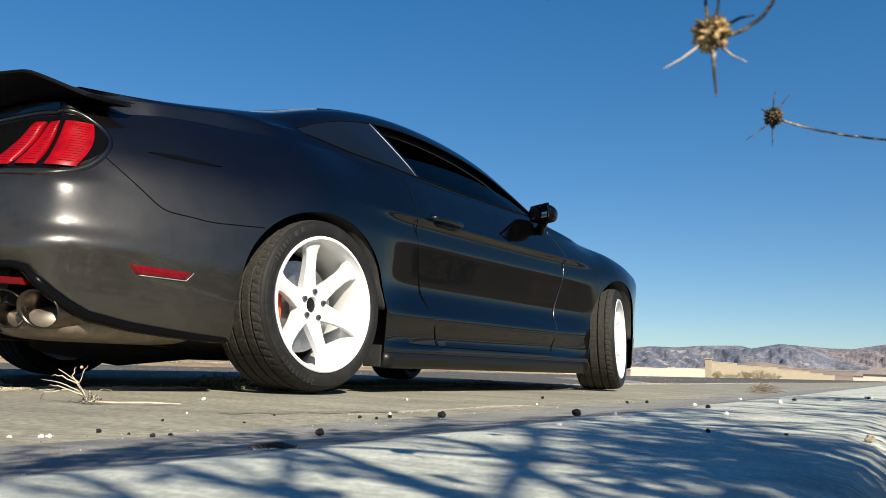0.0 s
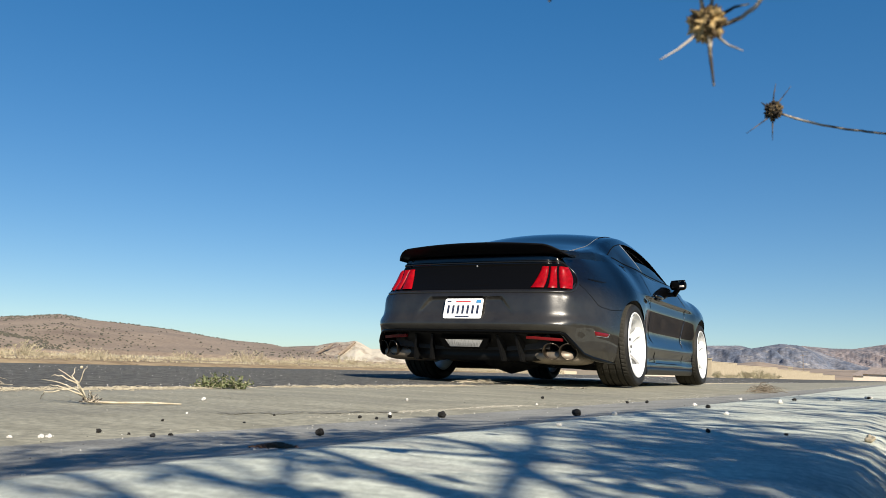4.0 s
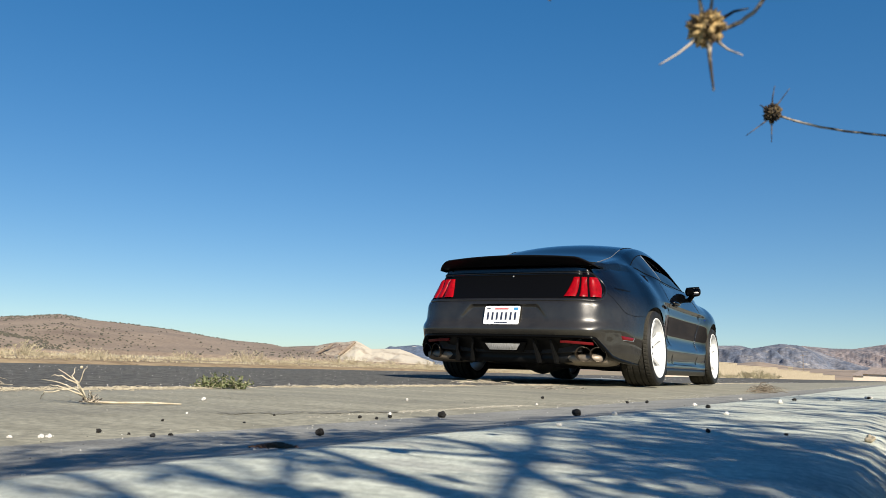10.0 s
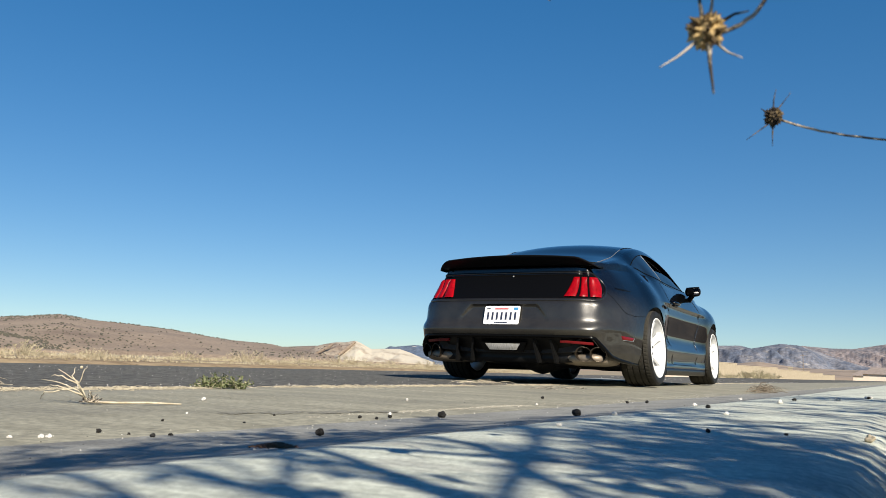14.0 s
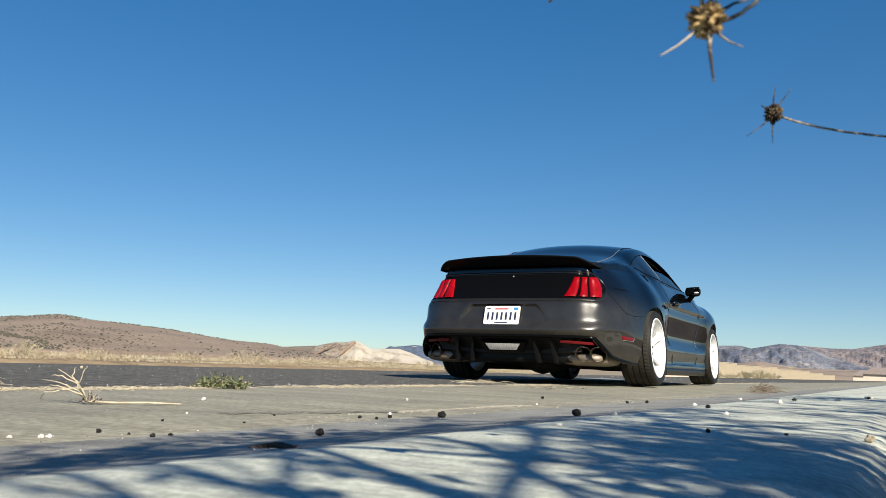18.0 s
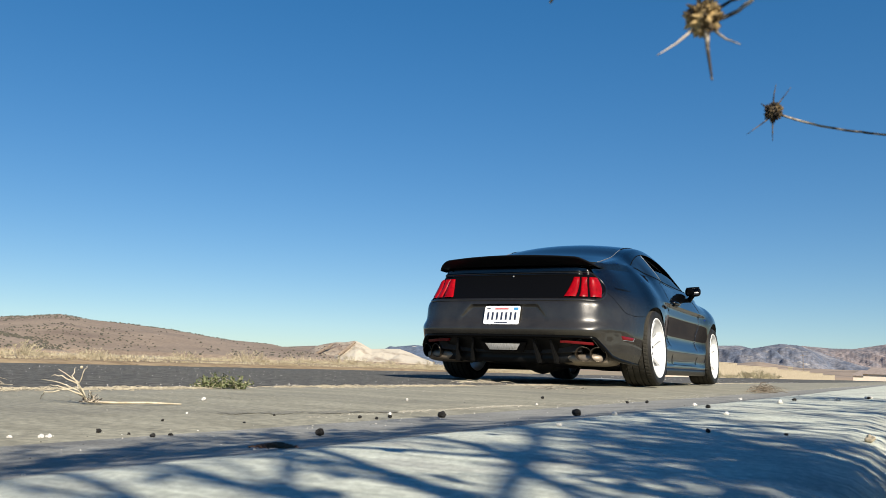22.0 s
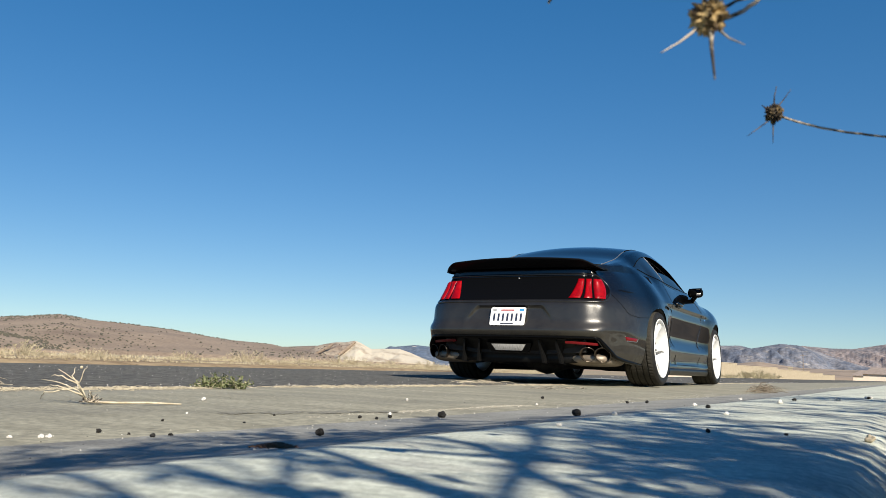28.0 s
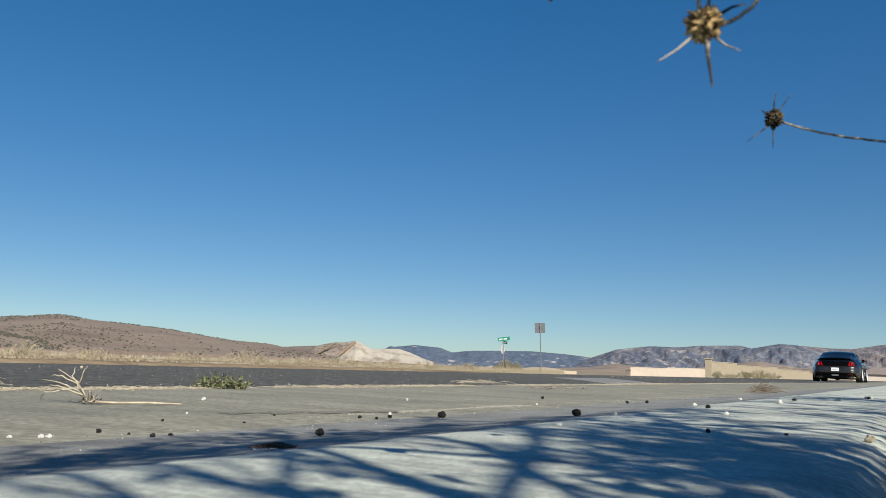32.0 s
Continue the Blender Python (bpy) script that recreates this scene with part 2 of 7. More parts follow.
def strip(name, material, lo, hi, s0, s1, ds, rough=0.0, label="", category="", broom=0.0):
    ls = []
    for (a, za), (b, zb) in zip(PROFILE, PROFILE[1:]):
        n = max(1, int((b - a) / 0.12)) if a < 2.5 else 3
        for k in range(n):
            q = a + (b - a) * k / n
            if lo - 1e-6 <= q <= hi + 1e-6:
                ls.append((q, za + (zb - za) * k / n))
    if PROFILE[-1][0] <= hi:
        ls.append(PROFILE[-1])
    ss = []
    s = s0
    while s < s1:
        ss.append(s)
        s += ds * (1 + max(0, abs(s - 2) - 6) * 0.25) if s > -0.6 else 0.1
    ss.append(s1)
    verts = []
    for s in ss:
        for l, z in ls:
            w = noise.noise((s * 0.9, l * 2.2, 3)) * rough
            if broom and 0.03 < l < hi - 0.02 and -1 < s < 9:      # ridges left by the broom
                q = s + 0.012 * noise.noise((s * 3, l * 5, 2))
                w += broom * min(1.0, 0.08 + (l - 0.03) / 0.16) * (noise.noise((q * 105, l * 3, 1)) + 0.7 * noise.noise((q * 180, l * 5, 6)))
            verts.append(road_pt(s, l + (noise.noise((s * 1.7, 7, l)) * rough * 1.5 if lo < 0.2 else 0), z + w))
    ob = mesh_ob(name, verts, grid_faces(len(ss), len(ls)), material, smooth=True)
    tagged(ob, label, category, kind="structure")
    return ob


def build_road():
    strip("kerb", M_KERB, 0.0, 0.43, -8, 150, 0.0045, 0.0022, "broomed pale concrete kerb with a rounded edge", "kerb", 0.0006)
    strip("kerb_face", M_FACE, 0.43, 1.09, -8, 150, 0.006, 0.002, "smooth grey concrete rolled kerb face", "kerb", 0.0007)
    strip("gutter", M_CONC, 1.09, 2.5, -8, 150, 0.1, 0.002, "tan concrete gutter pan dusted with sand", "gutter")
    strip("road", M_ASPH, 2.505, 7.6, -60, 200, 0.2, 0.003, "worn dark asphalt road with pale grit", "road")
    # concrete crossing let into the asphalt where a side street meets the gutter
    verts = []
    for i in range(13):
        l = 2.51 + 2.0 * i / 12
        a, b = 7.75 + (l - 2.5) * 1.5 + 0.05 * noise.noise((i, 1, 1)), 9.5 + (l - 2.5) * 2.0 + 0.08 * noise.noise((i, 5, 1))
        for k in range(9):
            verts.append(road_pt(a + (b - a) * k / 8, l, ground_z(l) + (0.004 if 0 < i < 12 and 0 < k < 8 else -0.003)))
    ob = mesh_ob("street_crossing", verts, grid_faces(13, 9), M_FACE, smooth=True)
    tagged(ob, "pale concrete apron let into the asphalt", "pavement", kind="structure")
    # brown soil behind the kerb, mostly out of view, kept dark for the car's reflections
    verts = []
    ss = [-30 + 1.5 * i for i in range(101)]
    ls = [-0.004, -0.3, -0.9, -2, -4, -7, -11, -16, -24, -34]
    for s in ss:
        for l in ls:
            verts.append(road_pt(s, l + (0.3 * noise.noise((s, l, 2)) if l < -0.5 else 0), -0.03 + (0.03 * noise.noise((s * 0.7, l * 0.9, 8)) if l < -0.5 else -0.02)))
    ob = mesh_ob("verge", verts, grid_faces(len(ss), len(ls)), M_VERGE, smooth=True)
    tagged(ob, "dark brown soil behind the kerb, added to tone the car's reflections", "ground", kind="structure")
    # far shoulder, a low sandy berm
    verts = []
    ss = [-60 + 2.0 * i for i in range(131)]
    ls = [(7.6, -0.06), (7.65, 0.02), (8.2, 0.05), (9.5, 0.06), (12, 0.02), (20, -0.12)]
    for s in ss:
        for l, z in ls:
            verts.append(road_pt(s, l + 0.15 * noise.noise((s * 0.4, l, 1)), z + 0.03 * noise.noise((s * 0.8, l * 2, 5)) - 0.12 * min(1, max(0, (s - 12) / 15))))
    ob = mesh_ob("road_shoulder", verts, grid_faces(len(ss), len(ls)), M_ROADSIDE, smooth=True)
    tagged(ob, "sandy shoulder beyond the asphalt", "ground", kind="structure")


# ---------- hills and mountains ----------
def at_dir(az, el, d):
    return Vector((d * math.sin(radians(az)), d * math.cos(radians(az)), EYE.z + d * math.tan(radians(el))))


def line_el(line, az):
    for (a, e), (b, f) in zip(line, line[1:]):
        if a <= az <= b:
            k = (az - a) / (b - a)
            return e + (f - e) * k
    return line[0][1] if az < line[0][0] else line[-1][1]


def ridge(name, line, dist, depth, material, rough, step, label, category, fold=1.0, seed=0):
    """A range of hills: its crest follows the skyline, its slopes are folded by spurs and gullies."""
    az0, az1 = line[0][0], line[-1][0]
    n = int((az1 - az0) / step) + 1
    rows = 30
    verts = []
    for i in range(n):
        az = az0 + (az1 - az0) * i / (n - 1)
        e = line_el(line, az)
        crest = at_dir(az, e, dist)
        end = min(1.0, min(i, n - 1 - i) / 6)
        for j in range(rows):
            k = j / (rows - 1)                   # 0 at the foot, 1 at the crest, then down behind
            d = dist - depth * (1 - k)
            x, y = d * math.sin(radians(az)), d * math.cos(radians(az))
            h = crest.z
            spur = noise.fractal((x / depth * 3.1 * fold + seed, y / depth * 1.2 * fold, seed), 0.9, 2.1, 5)
            shape = k ** 0.85
            z = h * shape + rough * h * spur * math.sin(math.pi * min(1, k * 1.02)) ** 0.8 * end
            z = min(z, EYE.z + (h - EYE.z) * d / dist * (0.985 if k < 1 else 1)) if k > 0.5 else z
            if j == rows - 1:
                z += h * 0.012 * noise.noise((az * 9 + seed, 3, 1)) 
            verts.append((x, y, z if j else -6))
        d = dist + depth * 0.8
        verts.append((d * math.sin(radians(az)), d * math.cos(radians(az)), -6))
    ob = mesh_ob(name, verts, grid_faces(n, rows + 1), material, smooth=True)
    tagged(ob, label, category, kind="structure")
    return ob


def hill_cover(az, k):
    """How thickly shrubs stand on the brown hill: crowded low on one flank and along the crest, sparse on the bare slope."""
    c = 0.04 + 0.45 * max(0.0, noise.noise((az * 0.55, k * 4, 7)) - 0.12)
    if az < -18.5:
        c += 0.75 * max(0.0, 1 - abs(k - 0.25) / 0.33) * min(1.0, (-18.5 - az) / 3)
    if az < -23.5 and k > 0.72:
        c += 1.0
    if k > 0.95 and az < -14:
        c += 0.6
    if -16 < az < -8 and k < 0.3:
        c += 0.2 * (1 + noise.noise((az * 1.3, k * 6, 3)))
    return c


def dots_on(name, line, dist, depth, count, size, lo, hi, material, label, seed, cover=None):
    """Scattered shrubs on a slope, as small rough clumps."""
    rnd = random.Random(seed)
    verts, faces = [], []
    dg = bpy.context.evaluated_depsgraph_get()
    dg.update()
    made = 0
    for _ in range(count * 5):
        if made >= count:
            break
        az = rnd.uniform(line[0][0], line[-1][0])
        k = rnd.uniform(lo, hi)
        if cover:
            if rnd.random() > cover(az, k):
                continue
        elif noise.noise((az * 0.5 + seed, k * 3, 2)) < rnd.uniform(-0.5, 0.35):
            continue
        d = dist - depth * (1 - k)
        x, y = d * math.sin(radians(az)), d * math.cos(radians(az))
        hit, p, nn, _, ob, _ = scene.ray_cast(dg, Vector((x, y, 900)), Vector((0, 0, -1)))
        if not hit or p.z < 1 or ob.name == "quarry_hill" or (ob.name == "quarry_shoulder" and name != "quarry_shrubs"):
            continue
        r = size * rnd.uniform(0.5, 1.3)
        b = len(verts)
        m = 6
        for ring, (rr, zz) in enumerate(((1.0, -0.2), (1.05, 0.35), (0.6, 0.85))):
            for q in range(m):
                t = 2 * math.pi * q / m + ring
                w = r * rr * rnd.uniform(0.75, 1.2)
                verts.append((p.x + w * math.cos(t), p.y + w * math.sin(t), p.z + zz * r * rnd.uniform(0.8, 1.2)))
        verts.append((p.x, p.y, p.z + r * 1.05))
        for ring in range(2):
            for q in range(m):
                o = b + ring * m
                faces.append((o + q, o + (q + 1) % m, o + m + (q + 1) % m, o + m + q))
        for q in range(m):
            faces.append((b + 2 * m + q, b + 2 * m + (q + 1) % m, b + 3 * m))
        made += 1
    ob = mesh_ob(name, verts, faces, material)
    tagged(ob, label, "shrubs", kind="stuff")


HILL_LINE = [(-35.25, 1.08), (-31.49, 1.59), (-27.99, 1.96), (-26.45, 2.12), (-24.69, 2.33), (-22.89, 2.07), (-20.51, 1.91), (-18.06, 1.69), (-14.42, 1.18), (-11.45, 1.00), (-10.69, 0.84), (-8.42, 1.01), (-5.33, 0.59), (-0.65, 0.14)]
HILL_NEAR_LINE = [(-33.61, 0.69), (-27.90, 1.11), (-26.01, 0.78), (-24.36, 0.15), (-22.69, -0.28)]
QUARRY_LINE = [(-7.49, 0.09), (-6.87, 0.57), (-6.32, 1.09), (-5.76, 1.44), (-5.36, 1.28), (-4.69, 0.92), (-3.8, 0.97), (-2.75, 0.99), (-1.96, 0.75), (-1.25, 0.46), (-0.38, 0.18)]
SHOULDER_LINE = [(-9.89, 0.11), (-9.34, 0.44), (-8.79, 0.76), (-8.54, 0.96), (-7.86, 1.14), (-7.1, 1.29), (-6.45, 1.31), (-5.83, 1.45), (-5.36, 1.12), (-4.95, 0.75)]
FAR_LINE = [(-4.55, 0.54), (-3.42, 1.16), (-3.11, 1.13), (-1.67, 1.30), (0.09, 1.17), (0.88, 0.88), (2.04, 1.04), (3.59, 1.09), (6.30, 1.15), (8.60, 1.03), (10.31, 0.86), (12.37, 0.66)]
BLUE_LINE = [(9.37, 0.37), (10.50, 0.90), (12.00, 1.44), (14.22, 1.74), (16.04, 1.71), (17.47, 1.86), (19.92, 1.93), (20.61, 1.76), (22.31, 2.10), (23.40, 2.02), (24.4, 1.72), (25.6, 1.25), (26.8, 0.9), (28.2, 0.6)]
RIGHT_LINE = [(20.2, 0.9), (21.5, 1.5), (22.6, 1.86), (23.63, 2.00), (25.25, 1.88), (26.52, 1.87), (28.31, 2.19), (32.19, 2.59), (36.19, 2.26)]
MID_LINE = [(7.09, 0.02), (10.13, 0.21), (12.00, 0.50), (13.85, 0.34), (16.03, 0.23), (18.17, 0.56), (20.94, 0.94), (23.60, 0.60), (26.16, 0.58), (29.22, 0.59)]


def build_hills():
    ridge("hill_left", HILL_LINE, 900, 420, M_HILL, 0.10, 0.12, "rounded brown desert hill dotted with dark shrubs", "hill", 1.3, 3)
    ridge("hill_low", HILL_NEAR_LINE, 560, 160, M_HILL, 0.10, 0.2, "low brown spur dotted with dark shrubs", "hill", 1.0, 9)
    ridge("quarry_shoulder", SHOULDER_LINE, 640, 90, M_SHOULDER, 0.10, 0.05, "tan rocky shoulder of the quarried hill", "hill", 2.2, 6)
    ridge("quarry_hill", QUARRY_LINE, 560, 60, M_QUARRY, 0.10, 0.05, "pale quarried hill with bare rock cuts", "hill", 2.2, 5)
    ridge("mountains_far", FAR_LINE, 4200, 500, M_MOUNTFAR, 0.12, 0.08, "mountain range coloured haze blue-grey, with pale scars", "mountains", 2.0, 12)
    ridge("mountains_middle", BLUE_LINE, 3500, 600, M_MOUNTBLUE, 0.34, 0.05, "brushy mountains coloured haze blue-grey, with pale rock outcrops", "mountains", 1.9, 14)
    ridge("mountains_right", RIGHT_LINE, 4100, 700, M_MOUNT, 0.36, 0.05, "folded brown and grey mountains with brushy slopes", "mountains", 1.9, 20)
    ridge("valley_rise", MID_LINE, 1500, 500, M_PLAIN, 0.12, 0.15, "low dusty rise in the valley", "hill", 1.5, 31)
    rock_ledge(-8.40, 0.51, 566, -7.36, 1.16, 600, 1.5)
    rock_ledge(-6.95, 0.45, 520, -5.83, 1.36, 552, 1.5)
    ridge("dirt_mound", [(5.0, -0.25), (5.6, -0.02), (6.3, 0.06), (7.2, 0.10), (8.0, 0.04), (8.6, -0.06), (9.4, -0.25)], 95, 16, M_MOUND, 0.05, 0.05, "low cream-coloured dirt mound beyond the crossing", "mound", 2.0, 41)
    dots_on("hill_shrubs", HILL_LINE, 900, 420, 1250, 0.66, 0.02, 0.99, M_SHRUB, "dark shrubs scattered over the brown hill", 4, hill_cover)
    dots_on("ridge_trees", HILL_LINE[1:9], 900, 420, 180, 0.85, 0.965, 0.998, M_SHRUB, "dark junipers along the hill's crest", 23)
    dots_on("spur_shrubs", HILL_NEAR_LINE, 560, 160, 700, 0.6, 0.05, 0.97, M_SHRUB, "dark shrubs crowded on the low spur", 8)
    dots_on("quarry_shrubs", SHOULDER_LINE, 640, 90, 60, 0.55, 0.1, 0.9, M_SHRUB, "sparse shrubs round the quarry", 15)


def rock_ledge(az0, el0, d0, az1, el1, d1, wide):
    """A tilted brown stratum standing out of the quarry's face."""
    a, b = at_dir(az0, el0, d0), at_dir(az1, el1, d1)
    n = 14
    rows = []
    for i in range(n + 1):
        t = i / n
        p = a.lerp(b, t)
        w = wide * (0.55 + 0.45 * math.sin(math.pi * t)) * (1 + 0.5 * noise.noise((i * 0.9, az0, 2)))
        rows.append([p + Vector((-w * 0.7, 6, -w * 0.2)), p + Vector((-w * 0.4, -1.5, w * 0.3)), p + Vector((w * 0.5, -2.0, -w * 0.2)), p + Vector((w * 0.8, 6, -w * 0.6))])
    ob = mesh_ob("rock_ledge", [q for r in rows for q in r], grid_faces(n + 1, 4), M_HILL, smooth=True)
    tagged(ob, "tilted brown rock stratum on the pale quarry face", "rock", "strata of the quarry")


# ---------- plants ----------
def blades(verts, faces, rnd, p, n, height, spread, width):
    """A tuft of thin bent blades."""
    for _ in range(n):
        a = rnd.uniform(0, 2 * math.pi)
        h = height * rnd.uniform(0.55, 1.1)
        sp = spread * rnd.uniform(0.2, 1.0)
        d = Vector((math.cos(a), math.sin(a), 0))
        side = Vector((-d.y, d.x, 0)) * width
        base = p + d * spread * 0.2 * rnd.random()
        mid = base + d * sp * 0.4 + Vector((0, 0, h * 0.6))
        tip = base + d * sp + Vector((0, 0, h))
        b = len(verts)
        verts += [base - side, base + side, mid + side * 0.7, mid - side * 0.7, tip]
        faces += [(b, b + 1, b + 2, b + 3), (b + 3, b + 2, b + 4)]


def build_grass():
    rnd = random.Random(21)
    verts, faces = [], []
    def hidden(s, l):                      # the street side stays bare beyond the crossing
        return math.degrees(math.atan2(*road_pt(s, l).xy)) > 8.5
    for s, l in ((rnd.uniform(-6, 34), 7.60 + abs(rnd.gauss(0, 1.1))) for _ in range(7500)):
        k = 0.3 + 1.5 * max(0, noise.noise((s * 0.45, l * 0.5, 4)) + 0.2)
        if not hidden(s, l):
            blades(verts, faces, rnd, road_pt(s, l, (0.04 if l < 10 else 0) - 0.12 * min(1, max(0, (s - 12) / 15))), 11, 0.080 * k, 0.12 * k, 0.0014)
    for _ in range(190):                   # taller feathery tufts
        s, l = rnd.uniform(-4, 30), rnd.uniform(8.3, 14)
        if hidden(s, l) or noise.noise((s * 0.3, l * 0.2, 9)) < -0.05:
            continue
        h = rnd.uniform(0.12, 0.27)
        for _ in range(7):
            blades(verts, faces, rnd, road_pt(s + rnd.gauss(0, 0.14), l + rnd.gauss(0, 0.1), -0.1 * min(1, max(0, (s - 12) / 15))), 9, h * rnd.uniform(0.5, 1.0), h * 0.9, 0.0013)
    for s, l in ((rnd.uniform(25, 150), rnd.uniform(7.8, 30)) for _ in range(3400)):
        k = 0.5 + 0.9 * max(0, noise.noise((s * 0.15, l * 0.3, 4)) + 0.3)
        if not hidden(s, l):
            blades(verts, faces, rnd, road_pt(s, l, -0.12), 7, 0.30 * k, 0.3 * k, 0.008)
    for s, l in ((rnd.uniform(-20, 60), rnd.uniform(12, 60)) for _ in range(2600)):
        if not hidden(s, l):
            blades(verts, faces, rnd, road_pt(s, l, -0.14), 7, rnd.uniform(0.12, 0.34), 0.25, 0.007)
    ob = mesh_ob("dry_grass", verts, faces, M_GRASS)
    tagged(ob, "golden dry grass along the far side of the road", "grass", kind="stuff")


def shoulder_tufts():
    """Pale olive tufts standing in the grass beyond the road."""
    for az, l, r, h in ((-26.5, 9.5, 0.35, 0.36), (-22.5, 9.2, 0.3, 0.3), (-17.0, 10.0, 0.35, 0.3), (-13.0, 9.4, 0.45, 0.38), (-9.5, 9.8, 0.4, 0.34), (-6.8, 9.4, 0.55, 0.36), (-5.6, 9.7, 0.5, 0.34), (-3.4, 10.2, 0.4, 0.3), (-0.8, 10.0, 0.5, 0.34), (1.8, 9.6, 0.4, 0.34)):
        d = l / math.sin(radians(30 - az))
        bush("roadside_bush", place(az, d, -0.06), r, h * 0.85, 130, M_GRASS, "dry straw-coloured tuft among the roadside grass", int(az * 10) + 900)


def bush(name, at, r, h, n, material, label, seed, category="bush"):
    rnd = random.Random(seed)
    verts, faces = [], []
    for _ in range(n):
        a = rnd.uniform(0, 2 * math.pi)
        q = r * math.sqrt(rnd.random())
        base = Vector((0.25 * q * math.cos(a), 0.25 * q * math.sin(a), 0))
        top = Vector((q * math.cos(a), q * math.sin(a), h * (1 - 0.55 * (q / r) ** 2) * rnd.uniform(0.6, 1.08)))
        mid = base.lerp(top, 0.5) + Vector((0, 0, h * 0.1))
        tube([base, mid, top], [0.006 * h * 2, 0.004 * h * 2, 0.002 * h], 3, False, verts, faces)
        for _ in range(7):
            p = mid.lerp(top, rnd.random() ** 0.5)
            d = Vector((rnd.gauss(0, 1), rnd.gauss(0, 1), rnd.uniform(0.2, 1.6))).normalized() * h * rnd.uniform(0.06, 0.16)
            w = d.cross(Vector((rnd.random(), rnd.random(), rnd.random()))).normalized() * h * 0.012
            b = len(verts)
            verts += [p - w, p + w, p + d + w * 0.3, p + d - w * 0.3]
            faces.append((b, b + 1, b + 2, b + 3))
    ob = mesh_ob(name, verts, faces, material)
    ob.matrix_world = Matrix.Translation(at)
    tagged(ob, label, category)
    return ob


def place(az, d, z):
    return Vector((d * math.sin(radians(az)), d * math.cos(radians(az)), z))


# ---------- signs, walls and houses in the distance ----------
def build_signs():
    # street-name post with a stop sign, seen from behind
    base = place(4.42, 72, -0.2)
    post = tagged(new("street_sign"), "steel post with green street-name blades above a stop sign's back", "street sign")
    post.matrix_world = Matrix.Translation(base) @ pose(0, 0, 0, 0, -1.2, 0)
    v, f = tube([(0, 0, -0.1), (0, 0, 2.55)], [0.035, 0.035], 8)
    mesh_ob("post", v, f, M_GALV, post)
    bm = bmesh.new()
    bmesh.ops.create_cone(bm, cap_ends=True, segments=8, radius1=0.40, radius2=0.40, depth=0.012, matrix=Matrix.Translation((0, 0.05, 1.85)) @ pose(0, 0, 0, 90, 0, 0) @ pose(0, 0, 0, 0, 0, 22.5))
    stop = part("stop_sign", bm, M_SIGNPALE, post, "bare metal back of an octagonal stop sign", smooth=False)
    stop.matrix_basis = pose(0, 0, 0, 0, 0, 58)
    for k, (z, w, turn) in enumerate(((2.74, 1.15, 22), (2.44, 0.75, -62))):
        bm = box_bm(w, 0.012, 0.32 if k == 0 else 0.22)
        blade = part("street_name_blade", bm, M_SIGNGREEN, post, "green street-name blade with white lettering bars", smooth=False)
        blade.matrix_basis = pose(0.05 if k == 0 else 0.15, 0, z, 0, -7 if k == 0 else 5, turn)
        x = -w * 0.42
        rnd = random.Random(k)
        while x < w * 0.3:
            q = rnd.uniform(0.05, 0.075)
            for face in (-1, 1):
                part("lettering_bar", box_bm(q, 0.004, 0.12, (x + q / 2, face * 0.009, 0)), M_WHITE, blade, smooth=False)
            x += q + 0.055
    # bigger sign on one post, seen from behind
    base = place(7.0, 46, -0.12)
    post = tagged(new("road_sign"), "grey back of a square road sign on a thin steel post", "road sign")
    post.matrix_world = Matrix.Translation(base) @ pose(0, 0, 0, 0, -2.2, 12)
    v, f = tube([(0, 0, -0.1), (0, 0, 2.72)], [0.03, 0.03], 8)
    mesh_ob("post", v, f, M_GALV, post)
    part("sign_panel", box_bm(0.60, 0.012, 0.55, (0, 0.04, 2.46), 0.004), M_SIGNBACK, post, smooth=False)
    for z in (2.3, 2.6):
        part("bracket", box_bm(0.10, 0.03, 0.05, (0, 0.02, z)), M_GALV, post, smooth=False)


def block_wall(name, az0, d0, az1, d1, h0, h1, material, label, courses, z0, steps=6):
    """A wall of block courses that steps down along its length."""
    a, b = place(az0, d0, z0), place(az1, d1, z0)
    n = (b - a).cross(Vector((0, 0, 1))).normalized()
    wall = tagged(new(name), label, "wall", kind="structure")
    ch = h0 / courses
    for k in range(steps):
        h = h0 + (h1 - h0) * k / max(1, steps - 1)
        p, q = a.lerp(b, k / steps), a.lerp(b, (k + 1) / steps)
        verts, faces = [], []
        rows = max(1, round(h / ch))
        for r in range(rows):
            za, zb = z0 + r * ch, z0 + (r + 1) * ch - 0.02
            for (lo, hi, t) in ((za, zb, 0.10), (zb, zb + 0.02, 0.085)):
                c = len(verts)
                for e in (p, q):
                    for sgn in (-1, 1):
                        for z in (lo, hi):
                            verts.append((e.x + n.x * t * sgn, e.y + n.y * t * sgn, z))
                faces += [(c, c + 1, c + 5, c + 4), (c + 2, c + 6, c + 7, c + 3), (c + 1, c + 3, c + 7, c + 5), (c, c + 4, c + 6, c + 2), (c, c + 2, c + 3, c + 1), (c + 4, c + 5, c + 7, c + 6)]
        mesh_ob("wall_panel", verts, faces, material, wall)
        bm = box_bm((q - p).length, 0.26, 0.08, (0, 0, 0))
        cap = part("wall_cap", bm, material, wall, smooth=False)
        m = (p + q) / 2
        cap.matrix_basis = pose(m.x, m.y, z0 + rows * ch + 0.042, 0, 0, math.degrees(math.atan2((q - p).y, (q - p).x)))
    return wall


